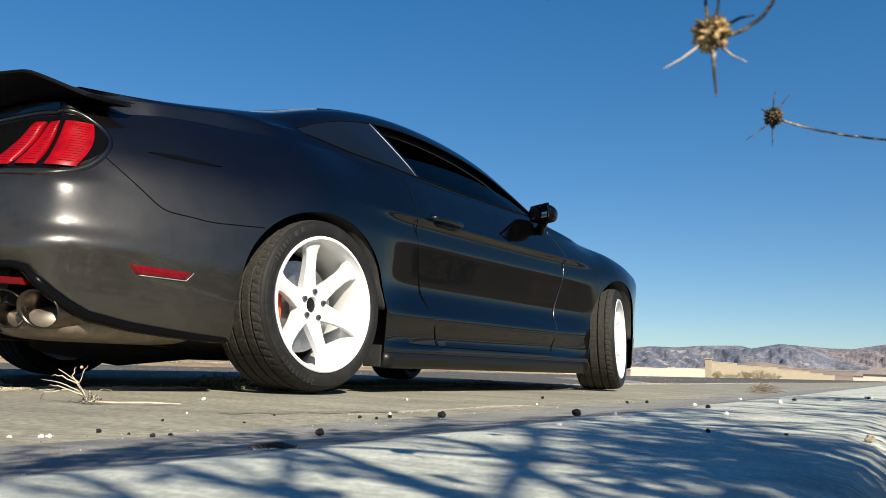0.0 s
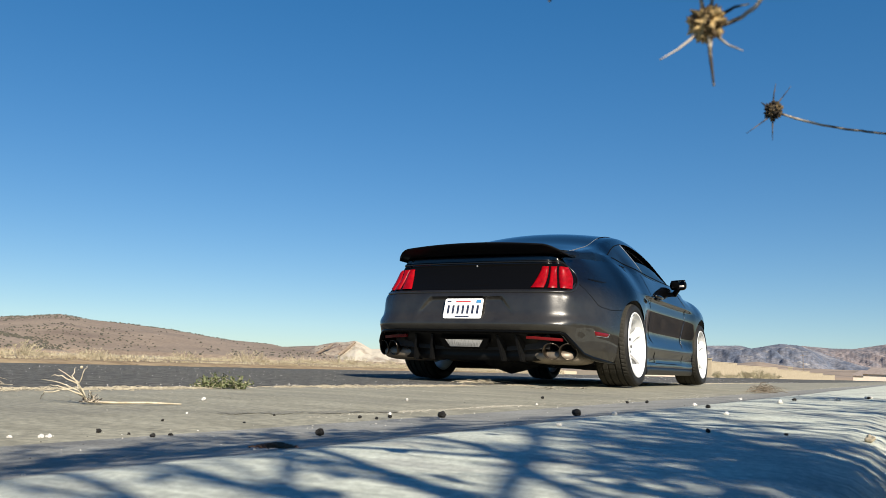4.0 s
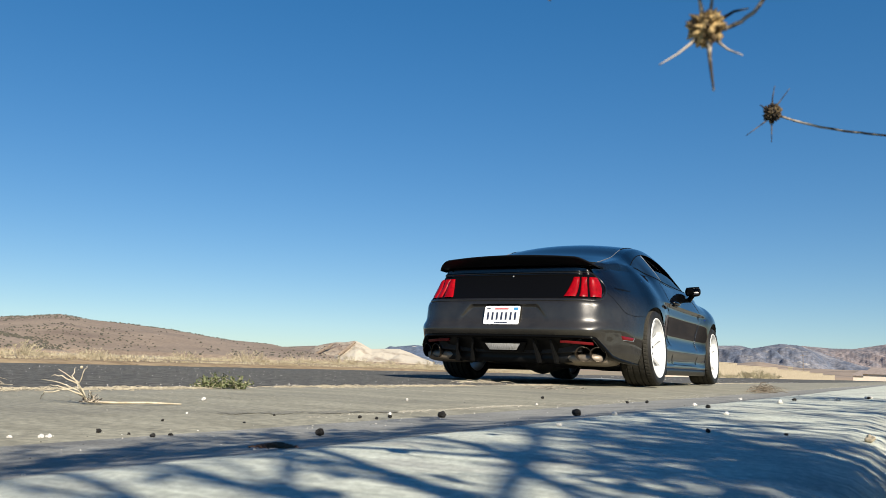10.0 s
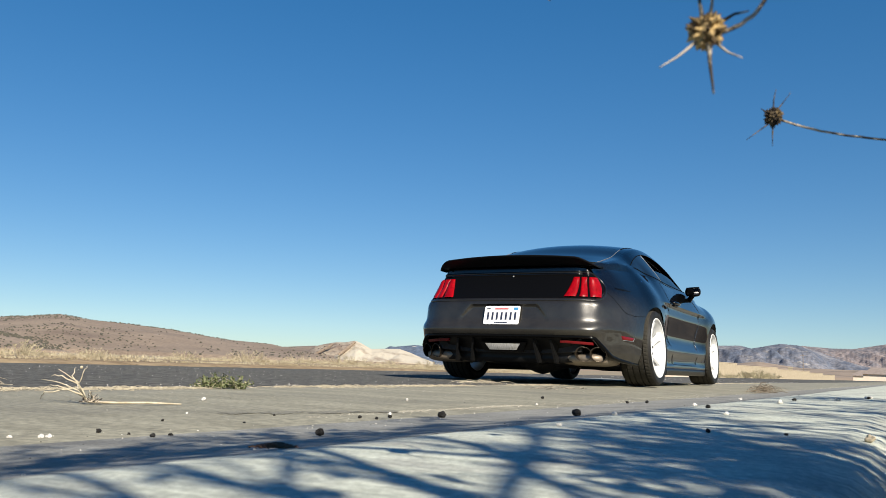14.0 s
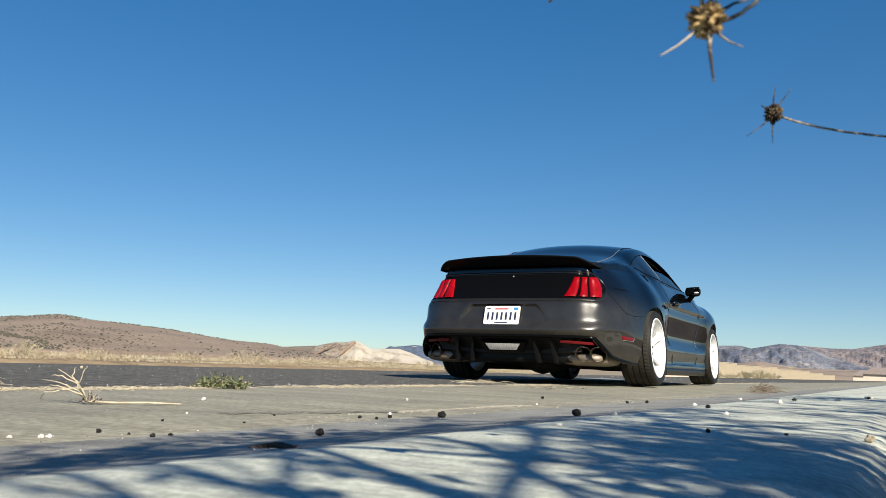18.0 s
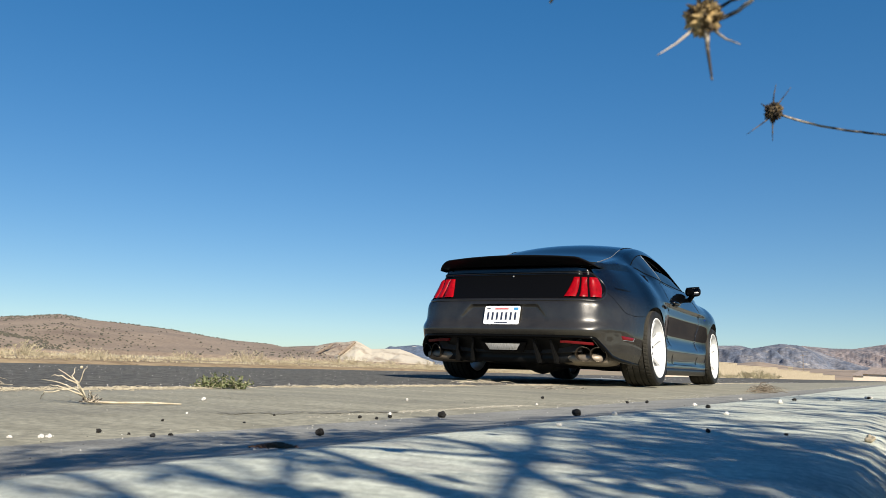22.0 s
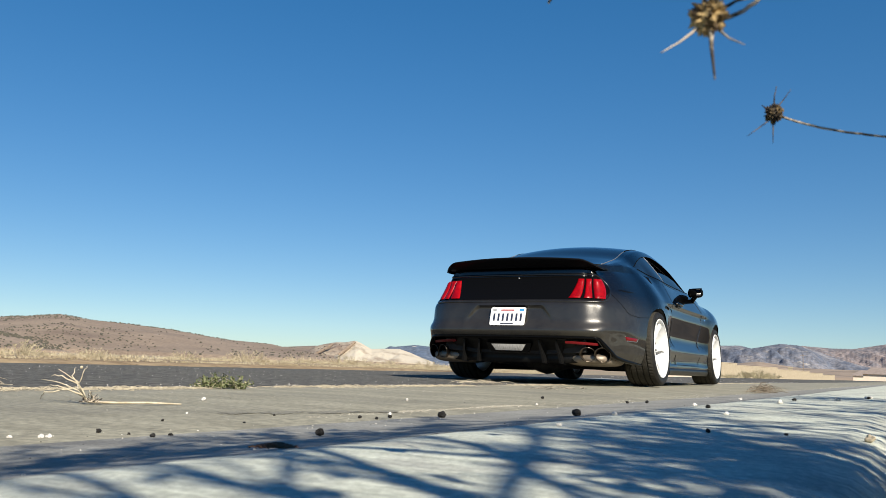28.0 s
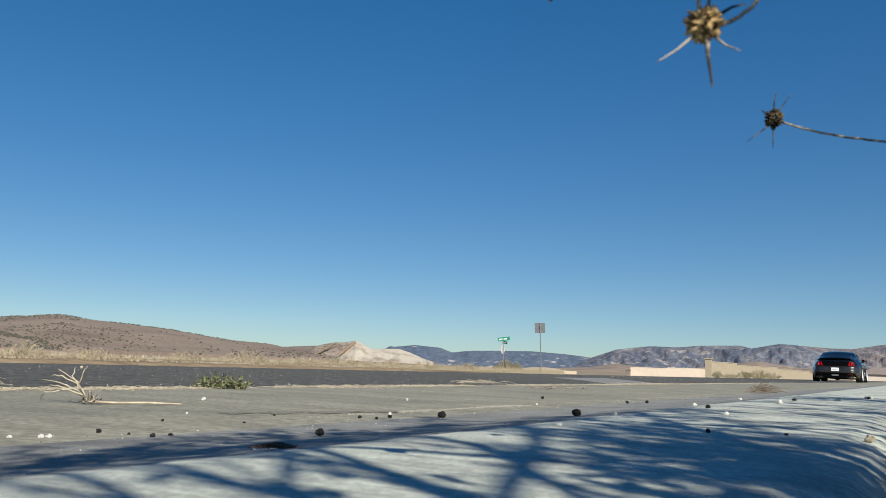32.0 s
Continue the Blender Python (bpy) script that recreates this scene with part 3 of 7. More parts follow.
def pillar(at, w, h, material, label):
    ob = tagged(new("wall_pillar"), label, "pillar")
    ob.matrix_world = Matrix.Translation(at) @ pose(0, 0, 0, 0, 0, -25)
    part("shaft", box_bm(w, w, h, (0, 0, h / 2), 0.01), material, ob, smooth=False)
    part("cap", box_bm(w * 1.2, w * 1.2, 0.12, (0, 0, h + 0.06), 0.02), material, ob, smooth=False)


def build_walls():
    block_wall("wall_block", 18.1, 92, 25.4, 150, 1.75, 1.05, M_BLOCK, "tan block wall stepping down along the street", 9, -0.32, 7)
    pillar(place(17.95, 92, -0.34), 0.62, 2.05, M_BLOCK, "tan block pillar at the end of the wall")
    pillar(place(22.9, 126, -0.34), 0.55, 1.75, M_BLOCK, "tan block pillar midway along the wall")
    block_wall("wall_stucco", 12.95, 115, 17.75, 115, 1.22, 1.34, M_STUCCO, "long pale stucco wall in sun", 12, -0.55, 6)
    block_wall("wall_distant", 12.6, 340, 23.0, 300, 2.2, 2.2, M_STUCCO, "distant pale wall across the valley floor", 1, -1.4, 3)
    # brown block stands in for the shaded, rounded end of the pale wall
    pillar(place(12.80, 114.8, -0.6), 0.62, 0.92, M_ROOFTILE, "brown block put in for the pale wall's dark rounded end")
    for az, d, h in ((15.95, 150, 2.6), (16.6, 170, 2.2)):
        ob = tagged(new("utility_post"), "thin grey utility post beside the pale wall", "post")
        ob.matrix_world = Matrix.Translation(place(az, d, -0.8))
        v, f = tube([(0, 0, -0.3), (0, 0, h)], [0.05, 0.04], 6)
        mesh_ob("pole", v, f, M_GALV, ob)
        part("box", box_bm(0.2, 0.15, 0.35, (0, 0, h - 0.1), 0.01), M_GALV, ob, smooth=False)
    ob = tagged(new("utility_pole"), "weathered wooden utility pole with a crossarm", "utility pole")
    ob.matrix_world = Matrix.Translation(place(23.65, 300, -1.5))
    v, f = tube([(0, 0, -0.5), (0, 0, 9.5)], [0.16, 0.11], 8)
    mesh_ob("pole", v, f, M_WOODPOLE, ob)
    part("crossarm", box_bm(2.2, 0.12, 0.12, (0, -0.14, 8.9)), M_WOODPOLE, ob, smooth=False)
    # low houses far across the valley
    for az, d, w, h in ((14.1, 420, 6, 3.2), (16.3, 430, 14, 2.9), (16.9, 430, 12, 3.0), (27.6, 230, 9, 2.9), (28.4, 190, 9, 3.1)):
        ob = tagged(new("house"), "low pale stucco house with a pitched roof far off", "house")
        ob.matrix_world = Matrix.Translation(place(az, d, -1.4)) @ pose(0, 0, 0, 0, 0, -az)
        part("wall", box_bm(w, 7, h, (0, 0, h / 2 - 0.4)), M_STUCCO, ob, smooth=False)
        v = [(-w / 2 - 0.4, -3.9, h - 0.4), (w / 2 + 0.4, -3.9, h - 0.4), (w / 2 + 0.4, 3.9, h - 0.4), (-w / 2 - 0.4, 3.9, h - 0.4), (-w / 2 + 1.5, 0, h + 1.0), (w / 2 - 1.5, 0, h + 1.0)]
        mesh_ob("roof", v, [(0, 1, 5, 4), (2, 3, 4, 5), (1, 2, 5), (3, 0, 4), (0, 3, 2, 1)], M_ROOFTILE, ob)
    for az, d, r, h in ((4.6, 62, 0.75, 0.95), (5.3, 62, 0.55, 0.75), (4.0, 66, 0.4, 0.6), (20.2, 84, 1.0, 0.85), (21.0, 84, 1.2, 1.0), (21.8, 88, 1.1, 0.8), (18.5, 86, 0.6, 0.75), (19.3, 86, 0.8, 0.6)):
        bush("roadside_bush", place(az, d, -0.25), r, h, 130, M_SAGE, "pale olive rabbitbrush in dry grass", int(az * 100))


build_ground()
build_road()
build_hills()
build_grass()
shoulder_tufts()
build_signs()
build_walls()


# ---------- the car ----------
# car space: x forward from the rear axle, y to the left, z up from the tyres' contact
M_PAINT = mat("dark_grey_metallic", (0.011, 0.011, 0.011), 0.31, 1.0, color2=(0.090, 0.087, 0.083), scale=820, ramp=(0.40, 0.70), bump=0.05, depth=0.0004, coat=1.0, coat_rough=0.02)
M_PAINT.node_tree.nodes["Principled BSDF"].inputs["Coat IOR"].default_value = 1.44
M_PAINT.node_tree.nodes["Principled BSDF"].inputs["Specular Tint"].default_value = (0.25, 0.25, 0.27, 1)


def add_dust_lift(m):
    """Fine road dust behind the rear wheels, thinning out above the bumper; it also stands in for sun on the tail."""
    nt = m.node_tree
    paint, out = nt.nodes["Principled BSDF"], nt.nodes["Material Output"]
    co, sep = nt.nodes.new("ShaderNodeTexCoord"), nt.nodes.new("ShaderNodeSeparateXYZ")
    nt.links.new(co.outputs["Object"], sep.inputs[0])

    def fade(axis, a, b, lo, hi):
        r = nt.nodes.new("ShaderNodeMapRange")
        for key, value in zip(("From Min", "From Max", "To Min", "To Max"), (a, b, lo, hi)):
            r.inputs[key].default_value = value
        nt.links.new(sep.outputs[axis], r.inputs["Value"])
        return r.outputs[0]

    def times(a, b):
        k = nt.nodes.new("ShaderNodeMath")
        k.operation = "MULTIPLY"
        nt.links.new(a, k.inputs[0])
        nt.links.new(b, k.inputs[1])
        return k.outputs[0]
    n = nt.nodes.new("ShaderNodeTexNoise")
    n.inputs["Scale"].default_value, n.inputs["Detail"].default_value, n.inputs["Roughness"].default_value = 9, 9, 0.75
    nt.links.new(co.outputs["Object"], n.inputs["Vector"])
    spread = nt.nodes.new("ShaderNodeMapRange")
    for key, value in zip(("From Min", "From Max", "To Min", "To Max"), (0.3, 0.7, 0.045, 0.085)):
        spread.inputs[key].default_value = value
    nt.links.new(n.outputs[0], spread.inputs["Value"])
    # the pale layer also lifts the sunlit tail's brightness through its colour
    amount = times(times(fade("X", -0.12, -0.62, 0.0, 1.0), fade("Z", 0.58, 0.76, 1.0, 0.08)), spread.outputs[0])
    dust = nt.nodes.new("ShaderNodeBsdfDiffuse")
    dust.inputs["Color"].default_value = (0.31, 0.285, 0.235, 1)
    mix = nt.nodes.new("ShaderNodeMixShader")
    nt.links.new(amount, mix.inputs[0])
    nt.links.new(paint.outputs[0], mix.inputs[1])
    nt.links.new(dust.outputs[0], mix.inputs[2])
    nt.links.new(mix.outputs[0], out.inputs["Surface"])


add_dust_lift(M_PAINT)
M_BLACKGLOSS = mat("gloss_black", (0.003, 0.003, 0.003), 0.06, spec=0.09)
M_BLACKTRIM = mat("black_trim", (0.005, 0.005, 0.005), 0.35, color2=(0.008, 0.008, 0.008), scale=80, bump=0.1, spec=0.2)
M_CARBON = mat("carbon_weave", (0.004, 0.004, 0.0045), 0.42, color2=(0.009, 0.009, 0.010), scale=260, stretch=(1, 1, 3), spec=0.08)
M_SEAM = mat("shut_gap", (0.003, 0.003, 0.003), 0.95, spec=0.05)
M_UNDER = mat("underbody", (0.012, 0.012, 0.012), 0.8, color2=(0.03, 0.028, 0.026), scale=12)
M_STEEL = mat("exhaust_steel", (0.15, 0.12, 0.09), 0.5, 0.6, color2=(0.31, 0.26, 0.20), scale=9)
M_TIP = mat("exhaust_tip", (0.15, 0.125, 0.10), 0.28, 1.0, color2=(0.075, 0.062, 0.048), scale=22)
M_RED = mat("red_lens", (0.18, 0.001, 0.004), 0.3, spec=0.2, color2=(0.31, 0.002, 0.006), scale=30)
M_REDDARK = mat("dark_red_lens", (0.17, 0.002, 0.004), 0.45, spec=0.1)
M_ALLOYBRIGHT = mat("bright_metal", (0.26, 0.26, 0.27), 0.2, 1.0)
M_REFLECT = mat("reflector_lens", (0.10, 0.002, 0.004), 0.14, spec=0.4, color2=(0.16, 0.003, 0.006), scale=60)
M_CLEAR = mat("clear_lens", (0.46, 0.45, 0.42), 0.22, color2=(0.18, 0.175, 0.165), scale=40, stretch=(1, 8, 1), coat=1.0)
M_RUBBER = mat("tyre_rubber", (0.008, 0.008, 0.0075), 0.6, color2=(0.014, 0.013, 0.012), scale=40, color3=(0.024, 0.022, 0.019), scale3=18, ramp3=(0.55, 0.85), bump=0.2, spec=0.25)
M_TREAD = mat("dusty_tread", (0.026, 0.025, 0.021), 0.95, color2=(0.050, 0.046, 0.038), scale=90, color3=(0.085, 0.077, 0.062), scale3=160, ramp3=(0.6, 0.8), fine=(400, 0.4), bump=0.4, spec=0.1)
M_LETTER = mat("tyre_lettering", (0.030, 0.029, 0.027), 0.7, spec=0.2)
M_WHEEL = mat("white_wheel", (0.72, 0.72, 0.71), 0.32, coat=0.5)
M_LUG = mat("lug_steel", (0.10, 0.10, 0.10), 0.35, 0.8)
M_DISC = mat("brake_disc", (0.32, 0.32, 0.32), 0.35, 0.9, color2=(0.42, 0.42, 0.42), scale=60)
M_CALIPER = mat("red_caliper", (0.55, 0.07, 0.02), 0.4)
M_TINT = mat("tinted_glass", (0.004, 0.006, 0.009), 0.03, spec=0.4)
M_CLOTH = mat("interior_cloth", (0.010, 0.010, 0.011), 0.95, color2=(0.016, 0.016, 0.017), scale=90)
M_PLATE = mat("plate_white", (0.78, 0.78, 0.76), 0.4)
M_PLATEINK = mat("plate_ink", (0.02, 0.025, 0.05), 0.5)
M_PLATERED = mat("plate_red", (0.5, 0.05, 0.05), 0.5)
M_PLATEBLUE = mat("plate_blue", (0.05, 0.25, 0.5), 0.5)
M_MIRROR = mat("mirror_glass", (0.9, 0.9, 0.9), 0.02, 1.0)


def glass_material():
    m = bpy.data.materials.new("window_glass")
    m.use_nodes = True
    nt = m.node_tree
    nt.nodes.remove(nt.nodes["Principled BSDF"])
    tr, gl, mix, fr = (nt.nodes.new(k) for k in ("ShaderNodeBsdfTransparent", "ShaderNodeBsdfGlossy", "ShaderNodeMixShader", "ShaderNodeFresnel"))
    tr.inputs[0].default_value = (0.19, 0.25, 0.28, 1)
    gl.inputs["Roughness"].default_value = 0.01
    fr.inputs[0].default_value = 1.27
    nt.links.new(fr.outputs[0], mix.inputs[0])
    nt.links.new(tr.outputs[0], mix.inputs[1])
    nt.links.new(gl.outputs[0], mix.inputs[2])
    nt.links.new(mix.outputs[0], nt.nodes["Material Output"].inputs[0])
    return m


M_GLASS = glass_material()


def lerp_table(tab, x):
    if x <= tab[0][0]:
        return tab[0][1]
    for (a, p), (b, q) in zip(tab, tab[1:]):
        if x <= b:
            return p + (q - p) * (x - a) / (b - a)
    return tab[-1][1]


def smooth_table(tab, x):
    """Catmull-Rom through a table of (x, value)."""
    n = len(tab)
    if x <= tab[0][0]:
        return tab[0][1]
    if x >= tab[-1][0]:
        return tab[-1][1]
    for i in range(n - 1):
        a, b = tab[i], tab[i + 1]
        if a[0] <= x <= b[0]:
            h = b[0] - a[0]
            pa, pb = tab[max(0, i - 1)], tab[min(n - 1, i + 2)]
            ma = (b[1] - pa[1]) / (b[0] - pa[0]) * h if i else (b[1] - a[1])
            mb = (pb[1] - a[1]) / (pb[0] - a[0]) * h if i + 2 < n else (b[1] - a[1])
            t = (x - a[0]) / h
            return (2 * t ** 3 - 3 * t * t + 1) * a[1] + (t ** 3 - 2 * t * t + t) * ma + (-2 * t ** 3 + 3 * t * t) * b[1] + (t ** 3 - t * t) * mb


# inward offsets from the widest outline, by height: rear, corner, quarter, arch, door, fender, nose
SEC = {
    "R": [(0.16, 0.10), (0.365, 0.032), (0.39, 0.010), (0.405, 0.003), (0.42, 0.0), (0.435, 0.003), (0.455, 0.014), (0.475, 0.027), (0.495, 0.036), (0.52, 0.041), (0.56, 0.047), (0.62, 0.058), (0.645, 0.065), (0.66, 0.080), (0.675, 0.093), (0.70, 0.117), (0.75, 0.155), (0.80, 0.187), (0.87, 0.216), (0.90, 0.222), (0.925, 0.226), (0.95, 0.245)],
    "C": [(0.16, 0.06), (0.25, 0.03), (0.385, 0.008), (0.43, 0.0), (0.455, 0.004), (0.50, 0.026), (0.60, 0.036), (0.64, 0.046), (0.66, 0.066), (0.68, 0.087), (0.70, 0.104), (0.75, 0.134), (0.80, 0.158), (0.88, 0.183), (0.92, 0.198), (0.95, 0.222)],
    "K": [(0.16, 0.06), (0.25, 0.03), (0.385, 0.008), (0.43, 0.0), (0.455, 0.003), (0.50, 0.02), (0.60, 0.040), (0.66, 0.056), (0.70, 0.072), (0.75, 0.099), (0.80, 0.132), (0.84, 0.162), (0.88, 0.196), (0.93, 0.245)],
    "Q": [(0.16, 0.05), (0.25, 0.02), (0.38, 0.0), (0.45, 0.002), (0.57, 0.024), (0.65, 0.042), (0.70, 0.058), (0.75, 0.082), (0.80, 0.112), (0.86, 0.154), (0.92, 0.205), (0.96, 0.245)],
    "H": [(0.16, 0.04), (0.25, 0.012), (0.39, 0.0), (0.45, 0.001), (0.60, 0.012), (0.66, 0.023), (0.70, 0.035), (0.75, 0.058), (0.80, 0.087), (0.86, 0.128), (0.92, 0.175), (0.97, 0.222)],
    "A": [(0.16, 0.03), (0.40, 0.0), (0.62, 0.0), (0.69, 0.007), (0.76, 0.030), (0.82, 0.064), (0.88, 0.105), (0.94, 0.154), (0.985, 0.196)],
    "D": [(0.10, 0.06), (0.125, 0.035), (0.165, 0.012), (0.198, 0.014), (0.21, 0.03), (0.27, 0.022), (0.315, 0.003), (0.330, 0.0), (0.342, 0.004), (0.405, 0.041), (0.425, 0.049), (0.45, 0.052), (0.50, 0.0455), (0.60, 0.0255), (0.635, 0.0172), (0.652, 0.0150), (0.668, 0.0158), (0.70, 0.0195), (0.722, 0.0215), (0.734, 0.0180), (0.752, 0.001), (0.757, 0.0), (0.766, 0.004), (0.82, 0.031), (0.90, 0.074), (0.965, 0.115)],
    "F": [(0.10, 0.06), (0.18, 0.02), (0.25, 0.022), (0.36, 0.012), (0.46, 0.010), (0.60, 0.002), (0.66, 0.0), (0.70, 0.003), (0.74, 0.012), (0.78, 0.029), (0.82, 0.055), (0.86, 0.092), (0.90, 0.14)],
    "N": [(0.10, 0.12), (0.20, 0.03), (0.45, 0.0), (0.58, 0.02), (0.66, 0.08), (0.72, 0.15)],
}
# between the arch and the door: the two creases begin
SEC["B"] = [(z, 0.75 * smooth_table(SEC["A"], z) + 0.25 * smooth_table(SEC["D"], z)) for z in (0.10, 0.16, 0.20, 0.25, 0.30, 0.34, 0.38, 0.42, 0.46, 0.50, 0.55, 0.60, 0.65, 0.69, 0.72, 0.745, 0.757, 0.77, 0.80, 0.85, 0.90, 0.95, 0.985)]
SEC["G"] = [(z, 0.35 * smooth_table(SEC["F"], z) + 0.65 * smooth_table(SEC["D"], z)) for z in (0.10, 0.14, 0.18, 0.21, 0.25, 0.29, 0.33, 0.36, 0.39, 0.42, 0.45, 0.50, 0.55, 0.60, 0.635, 0.652, 0.67, 0.70, 0.722, 0.734, 0.752, 0.757, 0.766, 0.80, 0.84, 0.88, 0.90)]
# outline from the rear centre round the left side to the nose: x, y, section, top edge, bottom edge
OUTLINE = [(-1.150, 0.0, "R", 0.932, 0.365), (-1.145, 0.32, "R", 0.932, 0.365), (-1.118, 0.575, "R", 0.927, 0.365), (-1.062, 0.707, "R", 0.920, 0.362), (-0.965, 0.795, "C", 0.914, 0.283),
           (-0.80, 0.860, "K", 0.915, 0.210), (-0.57, 0.913, "Q", 0.945, 0.18), (-0.25, 0.948, "H", 0.965, 0.18), (0.0, 0.964, "A", 0.98, 0.18), (0.3, 0.956, "B", 0.98, 0.13), (0.6, 0.941, "D", 0.968, 0.105),
           (1.2, 0.930, "D", 0.958, 0.105), (1.9, 0.933, "D", 0.952, 0.10), (2.2, 0.939, "G", 0.914, 0.10), (2.45, 0.952, "F", 0.890, 0.11), (2.72, 0.960, "F", 0.855, 0.13), (3.0, 0.930, "F", 0.790, 0.16),
           (3.25, 0.850, "F", 0.725, 0.15), (3.45, 0.75, "N", 0.685, 0.13), (3.58, 0.60, "N", 0.665, 0.12), (3.66, 0.30, "N", 0.655, 0.12), (3.68, 0.0, "N", 0.655, 0.12)]
ARCH = ((0.0, 0.335, 0.388, 0.340), (2.73, 0.335, 0.390, 0.362))     # centre x, z, half-length, height


def outline_at(u):
    """Outline point, outward normal, section blend, top and bottom at u control points from the rear centre."""
    n = len(OUTLINE) - 1
    u = min(max(u, 0.0), n - 1e-6)
    i = int(u)
    t = u - i

    def cp(k):
        if k < 0:
            x, y, *r = OUTLINE[-k]
            return (x, -y)
        if k > n:
            x, y, *r = OUTLINE[2 * n - k]
            return (x, -y)
        return OUTLINE[k][:2]
    p0, p1, p2, p3 = (Vector(cp(k)) for k in (i - 1, i, i + 1, i + 2))
    pos = 0.5 * (2 * p1 + (p2 - p0) * t + (2 * p0 - 5 * p1 + 4 * p2 - p3) * t * t + (3 * p1 - p0 - 3 * p2 + p3) * t ** 3)
    tan = 0.5 * ((p2 - p0) + 2 * (2 * p0 - 5 * p1 + 4 * p2 - p3) * t + 3 * (3 * p1 - p0 - 3 * p2 + p3) * t * t)
    nor = Vector((-tan.y, tan.x)).normalized()
    row = [OUTLINE[min(n, abs(k))] for k in (i - 1, i, i + 1, i + 2)]
    wt = (0.5 * (-t + 2 * t * t - t ** 3), 0.5 * (2 - 5 * t * t + 3 * t ** 3), 0.5 * (t + 4 * t * t - 3 * t ** 3), 0.5 * (t ** 3 - t * t))
    top = sum(r[3] * q for r, q in zip(row, wt))
    low = row[1][4] + (row[2][4] - row[1][4]) * t * t * (3 - 2 * t)
    return pos, nor, [(r[2], q) for r, q in zip(row, wt)], top, low


def body_pt(u, z, out=0.0):
    """A point of the left body side at outline parameter u and height z."""
    pos, nor, blend, zt, zb = outline_at(u)
    d = sum(smooth_table(SEC[k], z) * q for k, q in blend)
    if pos.x < -1.0:                                 # number-plate recess
        y = abs(pos.y)
        k = min(1.0, max(0.0, (0.30 + (0.605 - z) * 0.85 - y) / 0.02)) * min(1.0, max(0.0, (z - 0.475) / 0.02)) * min(1.0, max(0.0, (0.615 - z) / 0.012))
        d += 0.022 * k * min(1.0, max(0.25, (z - 0.45) / 0.15))
    q = pos + nor * (out - d)
    return Vector((q.x, q.y, z))


def u_of_x(x):
    lo, hi = 3.0, len(OUTLINE) - 1.0
    for _ in range(40):
        m = (lo + hi) / 2
        if outline_at(m)[0].x < x:
            lo = m
        else:
            hi = m
    return lo


def side_pt(x, z, out=0.0):
    """The point of the left side at x and z."""
    u = u_of_x(x)
    for _ in range(4):
        p = body_pt(u, z, out)
        u += (x - p.x) * 3.0 if x < -0.75 else (x - p.x) * 1.2
    return body_pt(u, z, out)


def rear_pt(y, z, out=0.0):
    """The point of the rear face at y and z (either side)."""
    lo, hi = 0.0, 5.5
    for _ in range(40):
        m = (lo + hi) / 2
        if body_pt(m, z, out).y < abs(y):
            lo = m
        else:
            hi = m
    p = body_pt(lo, z, out)
    return Vector((p.x, p.y if y >= 0 else -p.y, p.z))


def lower_edge(x, zb):
    for cx, cz, a, h in ARCH:
        if abs(x - cx) < a:
            return max(zb, cz + h * math.sqrt(1 - ((x - cx) / a) ** 2))
    return zb


DOOR_REAR = [(0.10, 0.86), (0.229, 0.793), (0.363, 0.719), (0.557, 0.644), (0.729, 0.583), (0.97, 0.60)]
DOOR_FRONT = [(0.10, 1.88), (0.20, 1.89), (0.377, 1.938), (0.60, 1.995), (0.774, 2.023), (0.87, 1.92), (0.97, 1.88)]
TSTEP = [0, 0.03, 0.06, 0.085, 0.108, 0.118, 0.15, 0.19, 0.23, 0.26, 0.285, 0.305, 0.325, 0.35, 0.375, 0.40, 0.425, 0.45, 0.49, 0.53, 0.57, 0.60, 0.615, 0.628, 0.638, 0.648, 0.665, 0.69, 0.705, 0.72, 0.732, 0.742, 0.75, 0.756, 0.762, 0.768, 0.776, 0.79, 0.81, 0.84, 0.87, 0.90, 0.93, 0.96, 0.985, 1.0]
DOOR_LOW = 4          # row of the door's lower edge


def skirt_columns():
    """Outline parameters of the columns, with the door's edges among them."""
    us = [k * 0.04 for k in range(int(4.2 / 0.04) + 1)]
    xs = []
    x = -0.93
    while x < 3.5:
        xs.append(x)
        near = min(abs(abs(x - c) - a) for c, _, a, _ in ARCH)
        x += 0.006 if near < 0.02 else (0.012 if near < 0.06 else 0.025)
    xs = [x for x in xs if all(abs(x - e) > 0.008 for e in (0.65, 1.99, -0.388, 0.388, 2.34, 3.12))] + [0.65, 1.99, -0.388, 0.388, 2.34, 3.12]
    us += [u_of_x(x) for x in sorted(xs)]
    last = u_of_x(3.5)
    us += [last + (len(OUTLINE) - 1 - last) * k / 20 for k in range(1, 21)]
    us = sorted(us)
    return [u for i, u in enumerate(us) if i == 0 or u - us[i - 1] > 1e-4]


def bump(k):
    return (1 - k * k) ** 2 if abs(k) < 1 else 0.0


def column(u):
    """Points of one column of the side, from its lower to its upper edge."""
    pos, nor, blend, zt, zb = outline_at(u)
    zlo = lower_edge(pos.x, zb) if -0.9 < pos.x < 3.3 else zb
    pts = []
    for t in TSTEP:
        z = max(zlo, zb + (zt - zb) * t)
        dx = (lerp_table(DOOR_REAR, z) - 0.65) * bump((pos.x - 0.65) / 0.26) + (lerp_table(DOOR_FRONT, z) - 1.99) * bump((pos.x - 1.99) / 0.28)
        if abs(dx) > 1e-4 and -0.3 < pos.x < 2.4:
            pts.append(body_pt(u_of_x(pos.x + dx), z))
        else:
            pts.append(body_pt(u, z))
    return pts


def mirror_y(vs, side):
    return [Vector((v[0], v[1] * side, v[2])) for v in vs]


